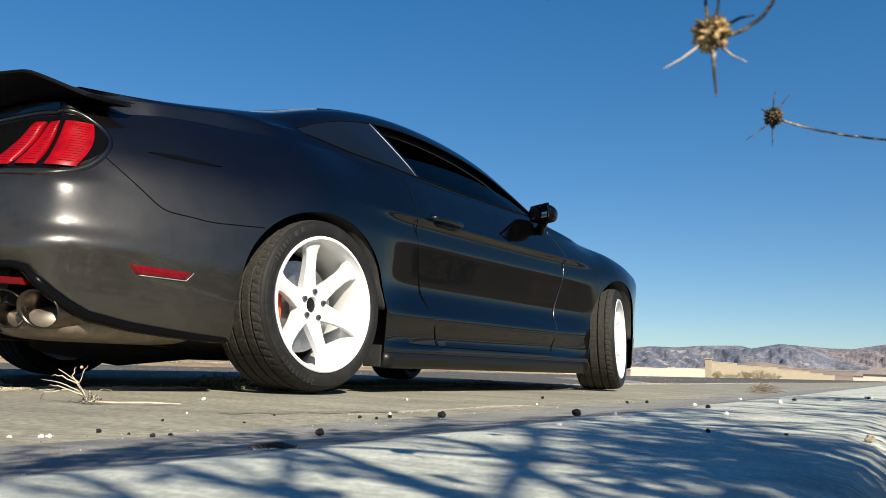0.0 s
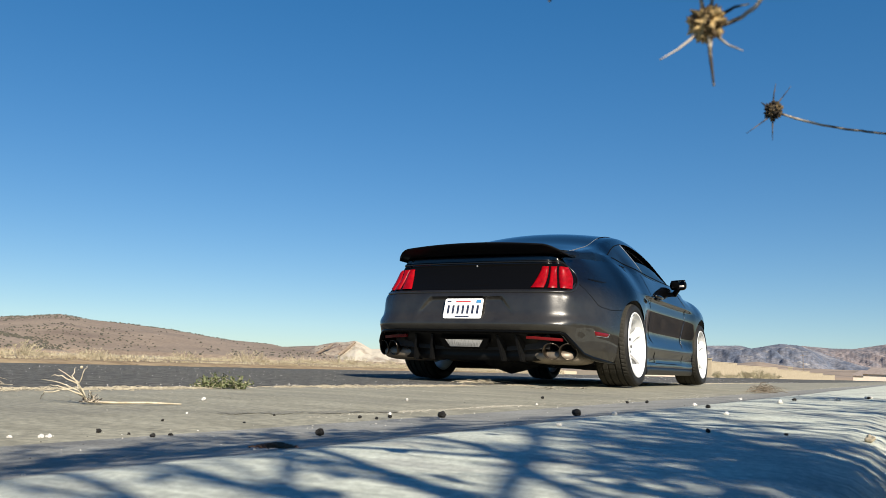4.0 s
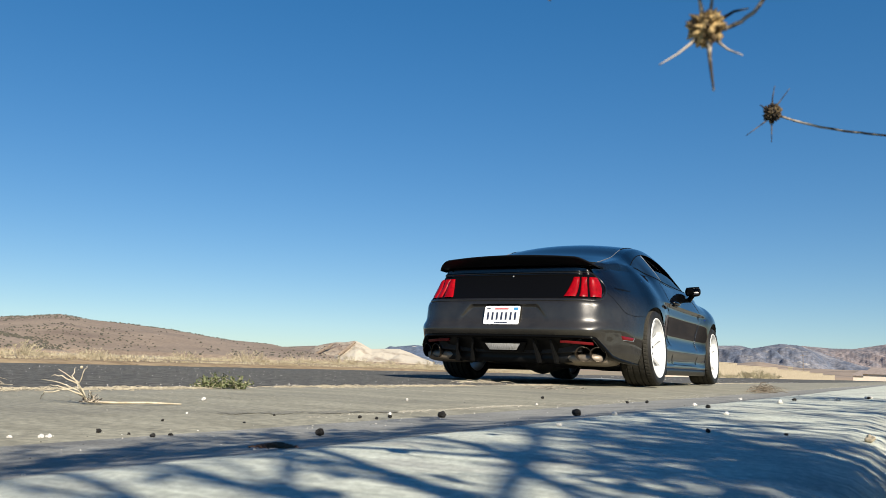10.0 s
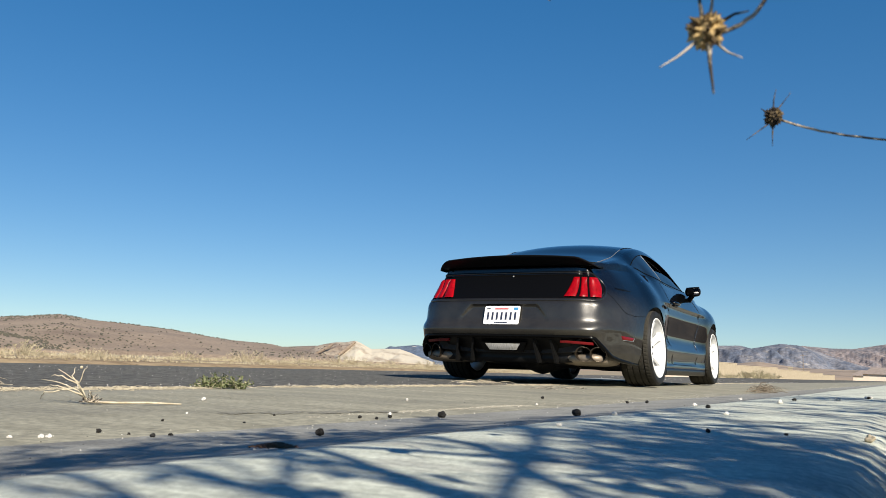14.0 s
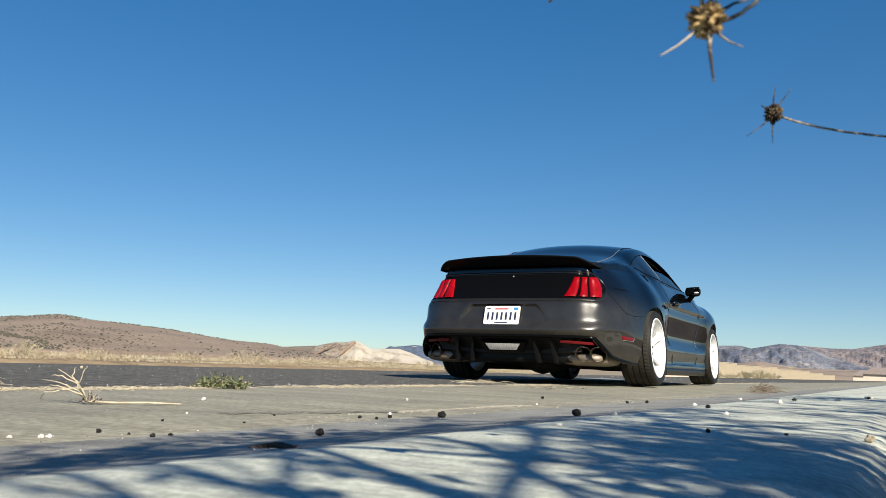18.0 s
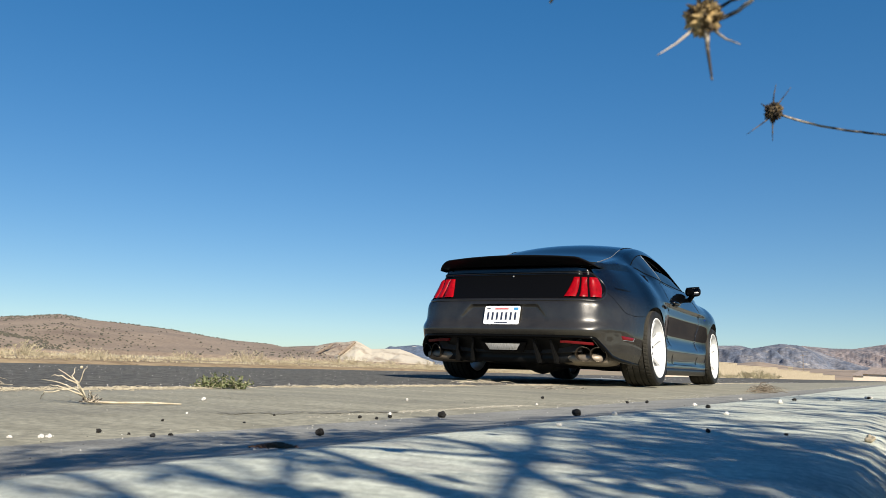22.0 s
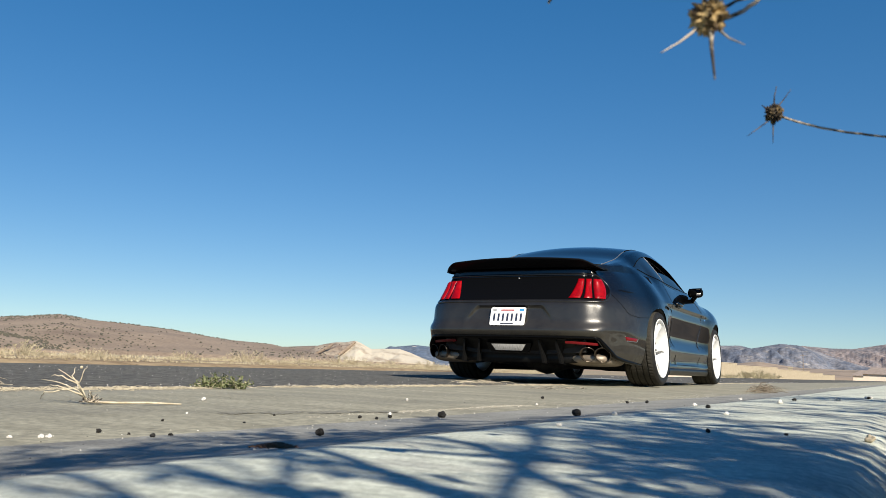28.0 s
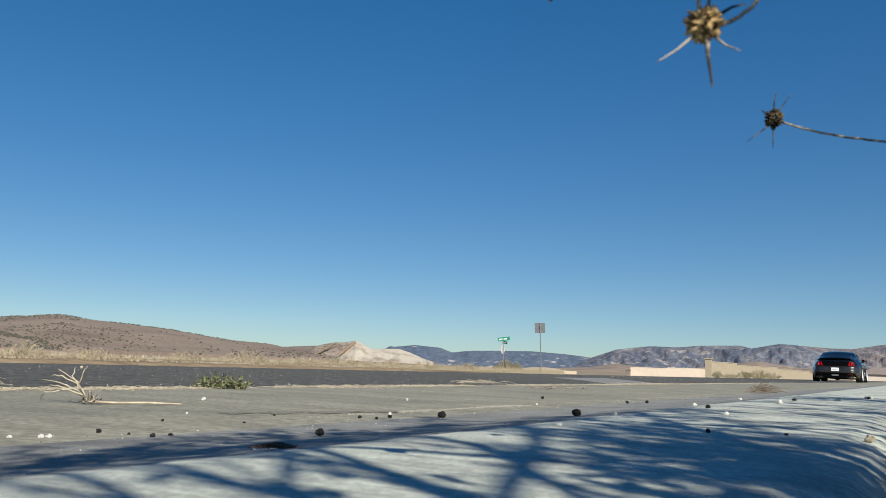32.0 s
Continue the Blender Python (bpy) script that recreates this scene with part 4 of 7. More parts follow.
# greenhouse lines along x: window sill, window head, roof rail, roof centre
SILL = [(-1.2, 0.93), (-0.6, 0.98), (-0.2, 1.02), (0.03, 1.034), (0.25, 1.012), (0.46, 0.992), (0.72, 0.976), (1.2, 0.972), (1.74, 0.974), (1.95, 0.976), (2.2, 0.93), (2.4, 0.90)]
HEAD = [(-1.2, 0.935), (-0.6, 0.985), (-0.2, 1.03), (0.03, 1.046), (0.25, 1.11), (0.5, 1.17), (0.75, 1.214), (1.0, 1.234), (1.25, 1.218), (1.5, 1.165), (1.7, 1.098), (1.95, 0.99), (2.2, 0.935), (2.4, 0.905)]
HEAD_Y = [(-1.2, 0.64), (-0.6, 0.70), (-0.2, 0.71), (0.03, 0.715), (0.25, 0.70), (0.5, 0.682), (0.75, 0.668), (1.0, 0.662), (1.25, 0.668), (1.5, 0.69), (1.7, 0.717), (1.95, 0.765), (2.2, 0.77), (2.4, 0.74)]
RAIL = [(-1.2, 0.945), (-0.6, 1.0), (-0.2, 1.075), (0.05, 1.13), (0.3, 1.19), (0.55, 1.243), (0.8, 1.283), (1.05, 1.297), (1.3, 1.278), (1.55, 1.215), (1.8, 1.115), (2.05, 1.0), (2.2, 0.95), (2.4, 0.918)]
RAIL_Y = [(-1.2, 0.60), (-0.6, 0.64), (-0.2, 0.625), (0.05, 0.612), (0.3, 0.60), (0.55, 0.592), (0.8, 0.588), (1.05, 0.588), (1.3, 0.595), (1.55, 0.625), (1.8, 0.665), (2.05, 0.70), (2.2, 0.69), (2.4, 0.66)]
CREST = [(-1.2, 0.95), (-0.8, 0.962), (-0.6, 0.99), (-0.4, 1.055), (-0.14, 1.135), (0.3, 1.25), (0.7, 1.325), (1.1, 1.352), (1.45, 1.335), (1.75, 1.25), (2.05, 1.10), (2.3, 0.985), (2.5, 0.955), (2.8, 0.92), (3.1, 0.872), (3.35, 0.80), (3.55, 0.715), (3.68, 0.655)]
VROWS = 24


def upper_column(xb, top):
    """One half-section of the upper body at x, from the side's top edge to the centre line."""
    k = min(1.0, max(0.0, (2.45 - xb) / 0.35))               # 0: bonnet, 1: greenhouse
    sill, head, rail = smooth_table(SILL, xb), smooth_table(HEAD, xb), smooth_table(RAIL, xb)
    hy, ry, cz = smooth_table(HEAD_Y, xb), smooth_table(RAIL_Y, xb), smooth_table(CREST, xb)
    sill = max(sill, top.z + 0.004)
    head = max(head, sill + 0.003)
    hy = min(hy, top.y - 0.012)
    f = min(1.0, max(0.0, (sill - top.z) / max(1e-3, head - top.z)))
    sy = top.y + (hy - top.y) * f * 0.9 + 0.006 * bump((xb - 0.9) / 1.2)
    pts = [top]
    lean = bump((xb - 0.72) / 0.85) * 0.175

    def add(y, z, sh):
        pts.append(Vector((xb - sh, y, z)))
    add((top.y + sy) / 2, (top.z + sill) / 2, 0)
    add(sy, sill, 0)
    for q in range(1, 6):
        t = q / 5
        add(sy + (hy - sy) * (t ** 1.15), sill + (head - sill) * t, lean * t)
    for q in range(1, 5):
        t = q / 4
        add(hy + (ry - hy) * t ** 0.9, head + (rail - head) * math.sin(t * math.pi / 2) ** 0.95, lean)
    for q in range(1, VROWS - 11):
        t = q / (VROWS - 12)
        add(ry * (1 - t), rail + (cz - rail) * (1 - (1 - t) ** 2.1), lean)
    if k < 1:
        hood = [top]
        n = len(pts) - 1
        edge = top.y
        for q in range(1, n + 1):
            t = q / n
            crown = 1 - (1 - t) ** 2.6
            dome = 0.012 * bump((t - 0.62) / 0.16)
            hood.append(Vector((xb, edge * (1 - t), top.z + (cz - top.z) * crown + dome)))
        pts = [h.lerp(p, k) for h, p in zip(hood, pts)]
    return pts


R_SILL, R_HEAD, R_RAIL = 2, 7, 11
QUARTER_X, DOOR_X = (0.06, 0.70), (0.745, 1.93)


def build_body(car):
    us = skirt_columns()
    cols = [column(u) for u in us]
    xs = [outline_at(u)[0].x for u in us]
    nr = len(TSTEP)
    door0 = min(range(len(us)), key=lambda i: abs(xs[i] - 0.65) if us[i] > 4 else 9)
    door1 = min(range(len(us)), key=lambda i: abs(xs[i] - 1.99) if us[i] > 4 else 9)
    body_v, body_f = [], []
    for side in (1, -1):
        door_faces, rest = [], []
        for i in range(len(us) - 1):
            for j in range(nr - 1):
                q = (i * nr + j, i * nr + j + 1, (i + 1) * nr + j + 1, (i + 1) * nr + j)
                if cols[i][j + 1].z - cols[i][j].z < 1e-6 and cols[i + 1][j + 1].z - cols[i + 1][j].z < 1e-6:
                    continue
                q = q if side < 0 else q[::-1]
                if door0 <= i < door1 and j >= DOOR_LOW:
                    door_faces.append(q)
                else:
                    rest.append(q)
        verts = mirror_y([p for c in cols for p in c], side)
        off = len(body_v)
        body_v += verts
        body_f += [tuple(k + off for k in q) for q in rest]
        used = sorted({k for q in door_faces for k in q})
        ren = {k: n for n, k in enumerate(used)}
        door = mesh_ob("door", [verts[k] for k in used], [tuple(ren[k] for k in q) for q in door_faces], M_PAINT, car, True, "long dark grey metallic coupe door")
        build_door_parts(door, side)
    # upper body
    tops = [(i, c[-1]) for i, c in enumerate(cols) if us[i] > 4.2 and c[-1].x < 3.62]
    for side in (1, -1):
        grid = [upper_column(max(p.x, -0.9), p) for _, p in tops]
        nv = len(grid[0])
        verts = mirror_y([p for g in grid for p in g], side)
        keep, inner, qf, rear, front = [], [], [], [], []
        bx = [g[R_SILL].x for g in grid]
        for i in range(len(grid) - 1):
            xm = (bx[i] + bx[i + 1]) / 2
            for j in range(nv - 1):
                q = (i * nv + j, i * nv + j + 1, (i + 1) * nv + j + 1, (i + 1) * nv + j)
                q = q if side < 0 else q[::-1]
                window = R_SILL <= j < R_HEAD
                if window and DOOR_X[0] < xm < DOOR_X[1]:
                    continue
                if window and QUARTER_X[0] < xm < QUARTER_X[1]:
                    qf.append(q)
                elif j >= R_RAIL + 1 and -0.52 < xm < 0.42:
                    rear.append(q)
                elif j >= R_RAIL + 1 and 1.62 < xm < 2.24:
                    front.append(q)
                else:
                    keep.append(q)
                if -0.3 < xm < 2.2:
                    inner.append(q[::-1])
        off = len(body_v)
        body_v += verts
        body_f += [tuple(k + off for k in q) for q in keep]
        for name, faces, material, label in (("quarter_window", qf, M_TINT, "dark tinted fixed quarter window"), ("rear_window", rear, M_TINT, "dark tinted sloping rear window half"), ("windscreen", front, M_TINT, "raked windscreen half")):
            mesh_ob(name, verts, faces, material, car, True, label)
        liner = [Vector((v.x, v.y * 0.955, v.z - 0.03)) for v in verts]
        mesh_ob("headliner", liner, inner, M_CLOTH, car, True, "black cabin lining")
        # side glass, wound half down
        gv, gf = [], []
        gi = [i for i in range(len(grid)) if DOOR_X[0] - 0.02 < bx[i] < DOOR_X[1]]
        for i in gi:
            t0 = min(1.0, max(0.0, (bx[i] - 0.74) / 1.2))
            frac = 0.42 + 0.24 * t0
            a, b = grid[i][R_SILL], grid[i][R_HEAD]
            for q in range(6):
                t = frac * q / 5
                k = R_SILL + t * (R_HEAD - R_SILL)
                lo = int(min(k, R_HEAD - 1e-3))
                p = grid[i][lo].lerp(grid[i][lo + 1], k - lo)
                gv.append(Vector((p.x, (p.y - 0.018) * side, p.z)))
        pane = mesh_ob("side_window", gv, grid_faces(len(gi), 6), M_GLASS, car, True, "dark tinted side window wound half down")
        if sum(p.normal.y for p in pane.data.polygons) * side < 0:
            pane.data.flip_normals()
        # black frame round the side windows and bright shut lines
        head_line = [grid[i][R_HEAD] for i in range(len(grid)) if 0.05 < bx[i] < 1.95]
        sill_line = [grid[i][R_SILL] for i in range(len(grid)) if 0.05 < bx[i] < 1.95]
        for line in (head_line, sill_line):
            v, f = tube(mirror_y(line, side), [0.004] * len(line), 6)
            mesh_ob("window_seal", v, f, M_SEAM, car, True)
        # metal strip added to imitate the sun's glint along the door's front edge
        glint_line = [p + Vector((0, 0.0015, 0)) for p in cols[door1][DOOR_LOW + 4:-2]]
        for _ in range(3):
            glint_line = [glint_line[0]] + [(a + b * 2 + c) / 4 for a, b, c in zip(glint_line, glint_line[1:], glint_line[2:])] + [glint_line[-1]]
        mesh_ob("door_edge_guard", *tube(mirror_y(glint_line, side), [0.0017] * len(glint_line), 6), M_ALLOYBRIGHT, car, True, "thin bright metal edge of the door")
        edge = [grid[i][R_RAIL + 1] + Vector((0, 0, 0.001)) for i in range(len(grid)) if -0.54 < bx[i] < 0.46]
        v, f = tube(mirror_y(edge, side), [0.0026] * len(edge), 6)
        mesh_ob("rear_window_trim", v, f, M_GALV, car, True, "thin bright edge of the rear window")
        ditch = [grid[i][R_RAIL + 1] for i in range(len(grid)) if 0.46 < bx[i] < 1.62]
        v, f = tube(mirror_y(ditch, side), [0.005] * len(ditch), 6)
        mesh_ob("roof_seam", v, f, M_SEAM, car, True)
        pil = min(range(len(grid)), key=lambda i: abs(bx[i] - 0.72))
        line = mirror_y(grid[pil][R_SILL:R_HEAD + 1], side)
        v, f = tube(line, [0.003] * len(line), 6)
        mesh_ob("pillar_trim", v, f, M_GALV, car, True, "thin bright window trim")
    # tail deck between the rear face and the boot
    rear_cols = [i for i, u in enumerate(us) if u <= 4.3]
    off = len(body_v)
    for i in rear_cols:
        p = cols[i][-1]
        for side in (1, -1):
            body_v.append(Vector((p.x, p.y * side, p.z)))
            body_v.append(Vector((-0.62, min(p.y, 0.70) * side, 0.985)))
    for k in range(len(rear_cols) - 1):
        a = off + 4 * k
        body_f += [(a, a + 1, a + 5, a + 4), (a + 2, a + 6, a + 7, a + 3)]
    mesh_ob("body", body_v, body_f, M_PAINT, car, True, "glossy dark grey metallic coupe body")
    for ob in car.children:
        if ob.type == "MESH" and ob.name.split(".")[0] in ("body", "door"):
            ob.data.set_sharp_from_angle(angle=radians(50))
    return us, cols


def seam(parent, pts, side, r=0.0021, material=None, name="shut_line"):
    for _ in range(2):                       # round off the corners
        pts = [pts[0]] + [a.lerp(b, k) for a, b in zip(pts, pts[1:]) for k in (0.25, 0.75)] + [pts[-1]]
    pts = mirror_y(pts, side)
    v, f = tube(pts, [r] * len(pts), 6)
    return mesh_ob(name, v, f, material or M_SEAM, parent, True)


def build_door_parts(door, side):
    # shut lines all round
    rear = [side_pt(lerp_table(DOOR_REAR, z), z) for z in [0.205 + 0.05 * k for k in range(16)]]
    front = [side_pt(lerp_table(DOOR_FRONT, z), z) for z in [0.205 + 0.05 * k for k in range(16)]]
    low = [side_pt(0.805 + 0.0545 * k, 0.202) for k in range(21)]
    for line in (rear, front, low):
        seam(door, line, side)
    # handle: a bar over a shallow cup
    hp = [side_pt(0.665 + 0.0215 * k, 0.772 - 0.0003 * k, 0.012 + 0.026 * math.sin(math.pi * k / 12) ** 0.6) for k in range(13)]
    v, f = tube(mirror_y(hp, side), [0.008] + [0.014] * 11 + [0.008], 8)
    mesh_ob("door_handle", v, f, M_PAINT, door, True, "body-coloured pull handle")
    cup = [side_pt(0.71 + 0.022 * k, 0.752, 0.002) for k in range(9)]
    v, f = tube(mirror_y(cup, side), [0.006] + [0.014] * 7 + [0.006], 8)
    mesh_ob("handle_cup", v, f, M_BLACKTRIM, door, True)


def solid_between(front_pts, back_pts):
    """A closed slab from two equal grids given as rows of points."""
    nu, nv = len(front_pts), len(front_pts[0])
    verts = [p for r in front_pts for p in r] + [p for r in back_pts for p in r]
    faces = grid_faces(nu, nv) + [q[::-1] for q in grid_faces(nu, nv, nu * nv)]
    o = nu * nv
    for i in range(nu - 1):
        for j in (0, nv - 1):
            a, b = i * nv + j, (i + 1) * nv + j
            faces.append((a, b, b + o, a + o) if j == 0 else (a, a + o, b + o, b))
    for j in range(nv - 1):
        for i in (0, nu - 1):
            a, b = i * nv + j, i * nv + j + 1
            faces.append((a, a + o, b + o, b) if i == 0 else (a, b, b + o, a + o))
    return verts, faces


def rear_slab(name, corner, nu, nv, out, thick, material, parent, label="", round_off=0.0):
    """A slab lying on the rear face; corner(s, t) gives its y and z for s, t from 0 to 1."""
    fr, bk = [], []
    for i in range(nu + 1):
        a, b = [], []
        for j in range(nv + 1):
            s, t = i / nu, j / nv
            y, z = corner(s, t)
            e = min(s, 1 - s, t, 1 - t)
            dip = round_off if e < 1e-6 else 0.0
            a.append(rear_pt(y, z, out - dip))
            b.append(rear_pt(y, z, out - thick))
        fr.append(a)
        bk.append(b)
    v, f = solid_between(fr, bk)
    ob = mesh_ob(name, v, f, material, parent, True, label)
    ob.data.set_sharp_from_angle(angle=radians(40))
    return ob


def skin_slab(name, corner, side, nu, nv, out, thick, material, parent, label="", round_off=0.0):
    """A slab on the body's skin; corner(s, t) gives the outline parameter (negative beyond the middle) and the height."""
    fr, bk = [], []
    for i in range(nu + 1):
        a, b = [], []
        for j in range(nv + 1):
            s, t = i / nu, j / nv
            u, z = corner(s, t)
            dip = round_off if min(s, 1 - s, t, 1 - t) < 1e-6 else 0.0
            for row, o in ((a, out - dip), (b, out - thick)):
                p = body_pt(abs(u), z, o)
                row.append(Vector((p.x, p.y * side * (1 if u >= 0 else -1), p.z)))
        fr.append(a)
        bk.append(b)
    v, f = solid_between(fr, bk)
    ob = mesh_ob(name, v, f, material, parent, True, label)
    ob.data.set_sharp_from_angle(angle=radians(40))
    return ob


def build_rear(car):
    # black panel across the tail between and round the lamps
    edge = [(0, 3.8), (0.12, 4.22), (0.3, 4.64), (0.48, 4.82), (0.64, 4.87), (0.82, 4.75), (1.0, 4.25)]
    skin_slab("tail_panel", lambda s, t: ((2 * s - 1) * smooth_table(edge, t), 0.670 + 0.200 * t), 1, 80, 12, 0.004, 0.03, M_BLACKGLOSS, car, "gloss black panel between the tail lamps", 0.003)
    for side in (1, -1):
        lamp = tagged(new("tail_lamp"), "red three-bar tail lamp", "")
        lamp.parent = car
        for k in range(3):
            low0, low1, top0, top1 = ((1.64, 2.14, 1.94, 2.58), (2.36, 3.10, 2.86, 3.62), (3.36, 4.26, 3.88, 4.62))[k]

            def corner(s, t, low0=low0, low1=low1, top0=top0, top1=top1, k=k):
                u = (low0 + (top0 - low0) * t) * (1 - s) + (low1 + (top1 - low1) * t) * s
                if k == 2:
                    u += s * 0.13 * math.sin(math.pi * t)
                return u, 0.684 + 0.162 * t

            def swell(s, t):
                return 0.008 + 0.017 * max(0.0, math.sin(math.pi * s ** 0.8)) ** 0.55 * min(1.0, 8 * t + 0.15, 8 * (1 - t) + 0.15) ** 0.5

            def lens_pt(s, t, out):
                u, z = corner(s, t)
                p = body_pt(u, z, out)
                return Vector((p.x, p.y * side, p.z))
            front = [[lens_pt(i / 12, j / 16, swell(i / 12, j / 16)) for j in range(17)] for i in range(13)]
            back = [[lens_pt(i / 12, j / 16, -0.02) for j in range(17)] for i in range(13)]
            v, f = solid_between(front, back)
            bar = mesh_ob("lamp_bar", v, f, M_RED, lamp, True, "glossy red lamp bar")
            bar.data.set_sharp_from_angle(angle=radians(50))
            for r in range(15):
                t = 0.10 + 0.056 * r
                fr = [[lens_pt(0.45 + 0.42 * i / 4, t + 0.012 * j, swell(0.45 + 0.42 * i / 4, t) + 0.0012) for j in (0, 1)] for i in range(5)]
                bk = [[lens_pt(0.45 + 0.42 * i / 4, t + 0.012 * j, swell(0.45 + 0.42 * i / 4, t) - 0.003) for j in (0, 1)] for i in range(5)]
                mesh_ob("lens_rib", *solid_between(fr, bk), M_REDDARK, bar)
        # reflector low in the valance, and side marker
        rear_slab("reflector", lambda s, t: (side * (0.48 + 0.235 * s), 0.322 + 0.020 * t - 0.012 * s), 8, 2, 0.004, 0.03, M_REFLECT, car, "slim dark red reflector", 0.003)
        fr, bk = [], []
        for i in range(9):
            s = i / 8
            row = [(-0.766 + 0.025 * (1 - t) + (0.203 - 0.043 * (1 - t)) * s, 0.364 - 0.004 * s + 0.030 * t * (1 - 0.18 * s)) for t in (0, 0.1, 0.5, 0.9, 1)]
            fr.append([side_pt(x, z, 0.0005 + 0.004 * min(1.0, 6 * s, 6 * (1 - s), 6 * q, 6 * (1 - q)) ** 0.5) for (x, z), q in zip(row, (0, 0.1, 0.5, 0.9, 1))])
            bk.append([side_pt(x, z, -0.02) for x, z in row])
        v, f = solid_between([mirror_y(r, side) for r in fr], [mirror_y(r, side) for r in bk])
        mesh_ob("side_marker", v, f, M_REFLECT, car, True, "red side marker lens")
        rim = [side_pt(-0.732 + 0.148 * i / 8, 0.3615 - 0.004 * i / 8, 0.001) for i in range(9)] + [side_pt(-0.5815, 0.361, 0.001), side_pt(-0.5615, 0.3845, 0.001)]
        mesh_ob("side_marker_rim", *tube(mirror_y(rim, side), [0.0022] * len(rim), 6), M_GALV, car, True, "thin bright rim under the side marker")
        # slim dark mark on the rear quarter
        fr = [[side_pt(-0.686 + 0.263 * i / 10, 0.776 + q * 0.008 * math.sin(math.pi * i / 10) ** 0.7, 0.003) for q in (-1, 0, 1)] for i in range(11)]
        bk = [[side_pt(-0.686 + 0.263 * i / 10, 0.776 + q * 0.013 * math.sin(math.pi * i / 10) ** 0.7, -0.006) for q in (-1, 0, 1)] for i in range(11)]
        v, f = solid_between([mirror_y(r, side) for r in fr], [mirror_y(r, side) for r in bk])
        mesh_ob("quarter_mark", v, f, M_BLACKGLOSS, car, True, "slim dark mark on the rear quarter")
        # bumper shut line from lamp to wheel arch
        line = [body_pt(u, z) for u, z in ((4.76, 0.737), (4.9, 0.712), (5.05, 0.684), (5.207, 0.657), (5.36, 0.630), (5.5, 0.602), (5.62, 0.583))] + [side_pt(x, z) for x, z in ((-0.63, 0.574), (-0.57, 0.570), (-0.5, 0.562), (-0.4, 0.568), (-0.29, 0.575))]
        seam(car, line, side)
    # painted rim round the black panel
    for side in (1, -1):
        path = [(0.25 * k, 0.884) for k in range(17)] + [(4.28, 0.880), (4.5, 0.870), (4.7, 0.850), (4.84, 0.826), (4.90, 0.800), (4.88, 0.772), (4.80, 0.742), (4.64, 0.708), (4.45, 0.684), (4.2, 0.667), (3.9, 0.656)]
        path += [(3.6 - 0.3 * k, 0.652) for k in range(13)]
        for _ in range(2):
            path = [path[0]] + [(a[0] * (1 - k) + b[0] * k, a[1] * (1 - k) + b[1] * k) for a, b in zip(path, path[1:]) for k in (0.25, 0.75)] + [path[-1]]
        rim = [body_pt(max(0.0, u), z, -0.002) for u, z in path]
        for _ in range(3):
            rim = [rim[0]] + [(a + b * 2 + c) / 4 for a, b, c in zip(rim, rim[1:], rim[2:])] + [rim[-1]]
        v, f = tube(mirror_y(rim, side), [0.011] * len(rim), 8, False)
        mesh_ob("lamp_surround", v, f, M_PAINT, car, True, "painted rim round the black tail panel")
    # valance: lower black skin with fins
    fr, bk = [], []
    for i in range(61):
        s = i / 30 - 1
        y = 0.80 * s
        zt = lerp_table([(0.70, 0.372), (0.748, 0.357), (0.80, 0.282)], abs(y))
        zb = 0.165 + 0.03 * abs(s) ** 3
        fr.append([rear_pt(y, zb + (zt - zb) * t, -0.012 - 0.05 * math.sin(math.pi * min(1, t * 1.1)) * (1 if abs(y) < 0.72 else 0.3) - 0.04 * (1 - t) - 0.11 * min(1, 1.6 * bump((abs(y) - 0.69) / 0.17)) * min(1, (1 - t) * 6)) for t in (0, 0.2, 0.4, 0.6, 0.75, 0.87, 1)])
        bk.append([p + Vector((0.08, 0, 0.01)) for p in fr[-1]])
    v, f = solid_between(fr, bk)
    mesh_ob("rear_valance", v, f, M_BLACKTRIM, car, True, "satin black rear diffuser")
    # lip along the upper edge of the valance and down to the wheels
    for side in (1, -1):
        lip = [rear_pt(side * y, 0.368, 0.006) for y in [0.03 * k for k in range(22)]]
        lip += mirror_y([body_pt(u, z, 0.005) for u, z in ((3.1, 0.367), (3.43, 0.357), (3.7, 0.325), (4.0, 0.289), (4.3, 0.258), (4.66, 0.228), (5.3, 0.204), (5.8, 0.191))] + [side_pt(x, z, 0.004) for x, z in ((-0.5, 0.181), (-0.40, 0.176))], side)
        v, f = tube(lip, [0.011] * 22 + [0.012, 0.014, 0.017, 0.019, 0.019, 0.018, 0.016, 0.015, 0.013, 0.010], 8, False)
        mesh_ob("valance_lip", v, f, M_BLACKGLOSS, car, True, "gloss black lip round the valance")
        # deep fins
        for y in (0.28, 0.42):
            q = [rear_pt(side * y, 0.35, -0.06), rear_pt(side * y, 0.16, -0.10), rear_pt(side * y, 0.165, 0.0), rear_pt(side * (y - 0.03), 0.34, -0.012)]
            fr = [[q[0], q[3]], [q[1], q[2]]]
            bk = [[p + Vector((0, side * 0.018, 0)) for p in r] for r in fr]
            v, f = solid_between(fr, bk)
            mesh_ob("diffuser_fin", v, f, M_BLACKTRIM, car, False, "black diffuser fin")
        # pairs of exhaust tips, cut at a slant
        for y in (0.638, 0.744):
            ring_v, ring_f = [], []
            n = 28
            for (rad, x0, slant) in ((0.054, -0.78, 0), (0.056, -1.005, 0.020), (0.0575, -1.012, 0.020), (0.053, -1.012, 0.020), (0.051, -1.0, 0.020), (0.050, -0.935, 0)):
                for k in range(n):
                    a = 2 * math.pi * k / n
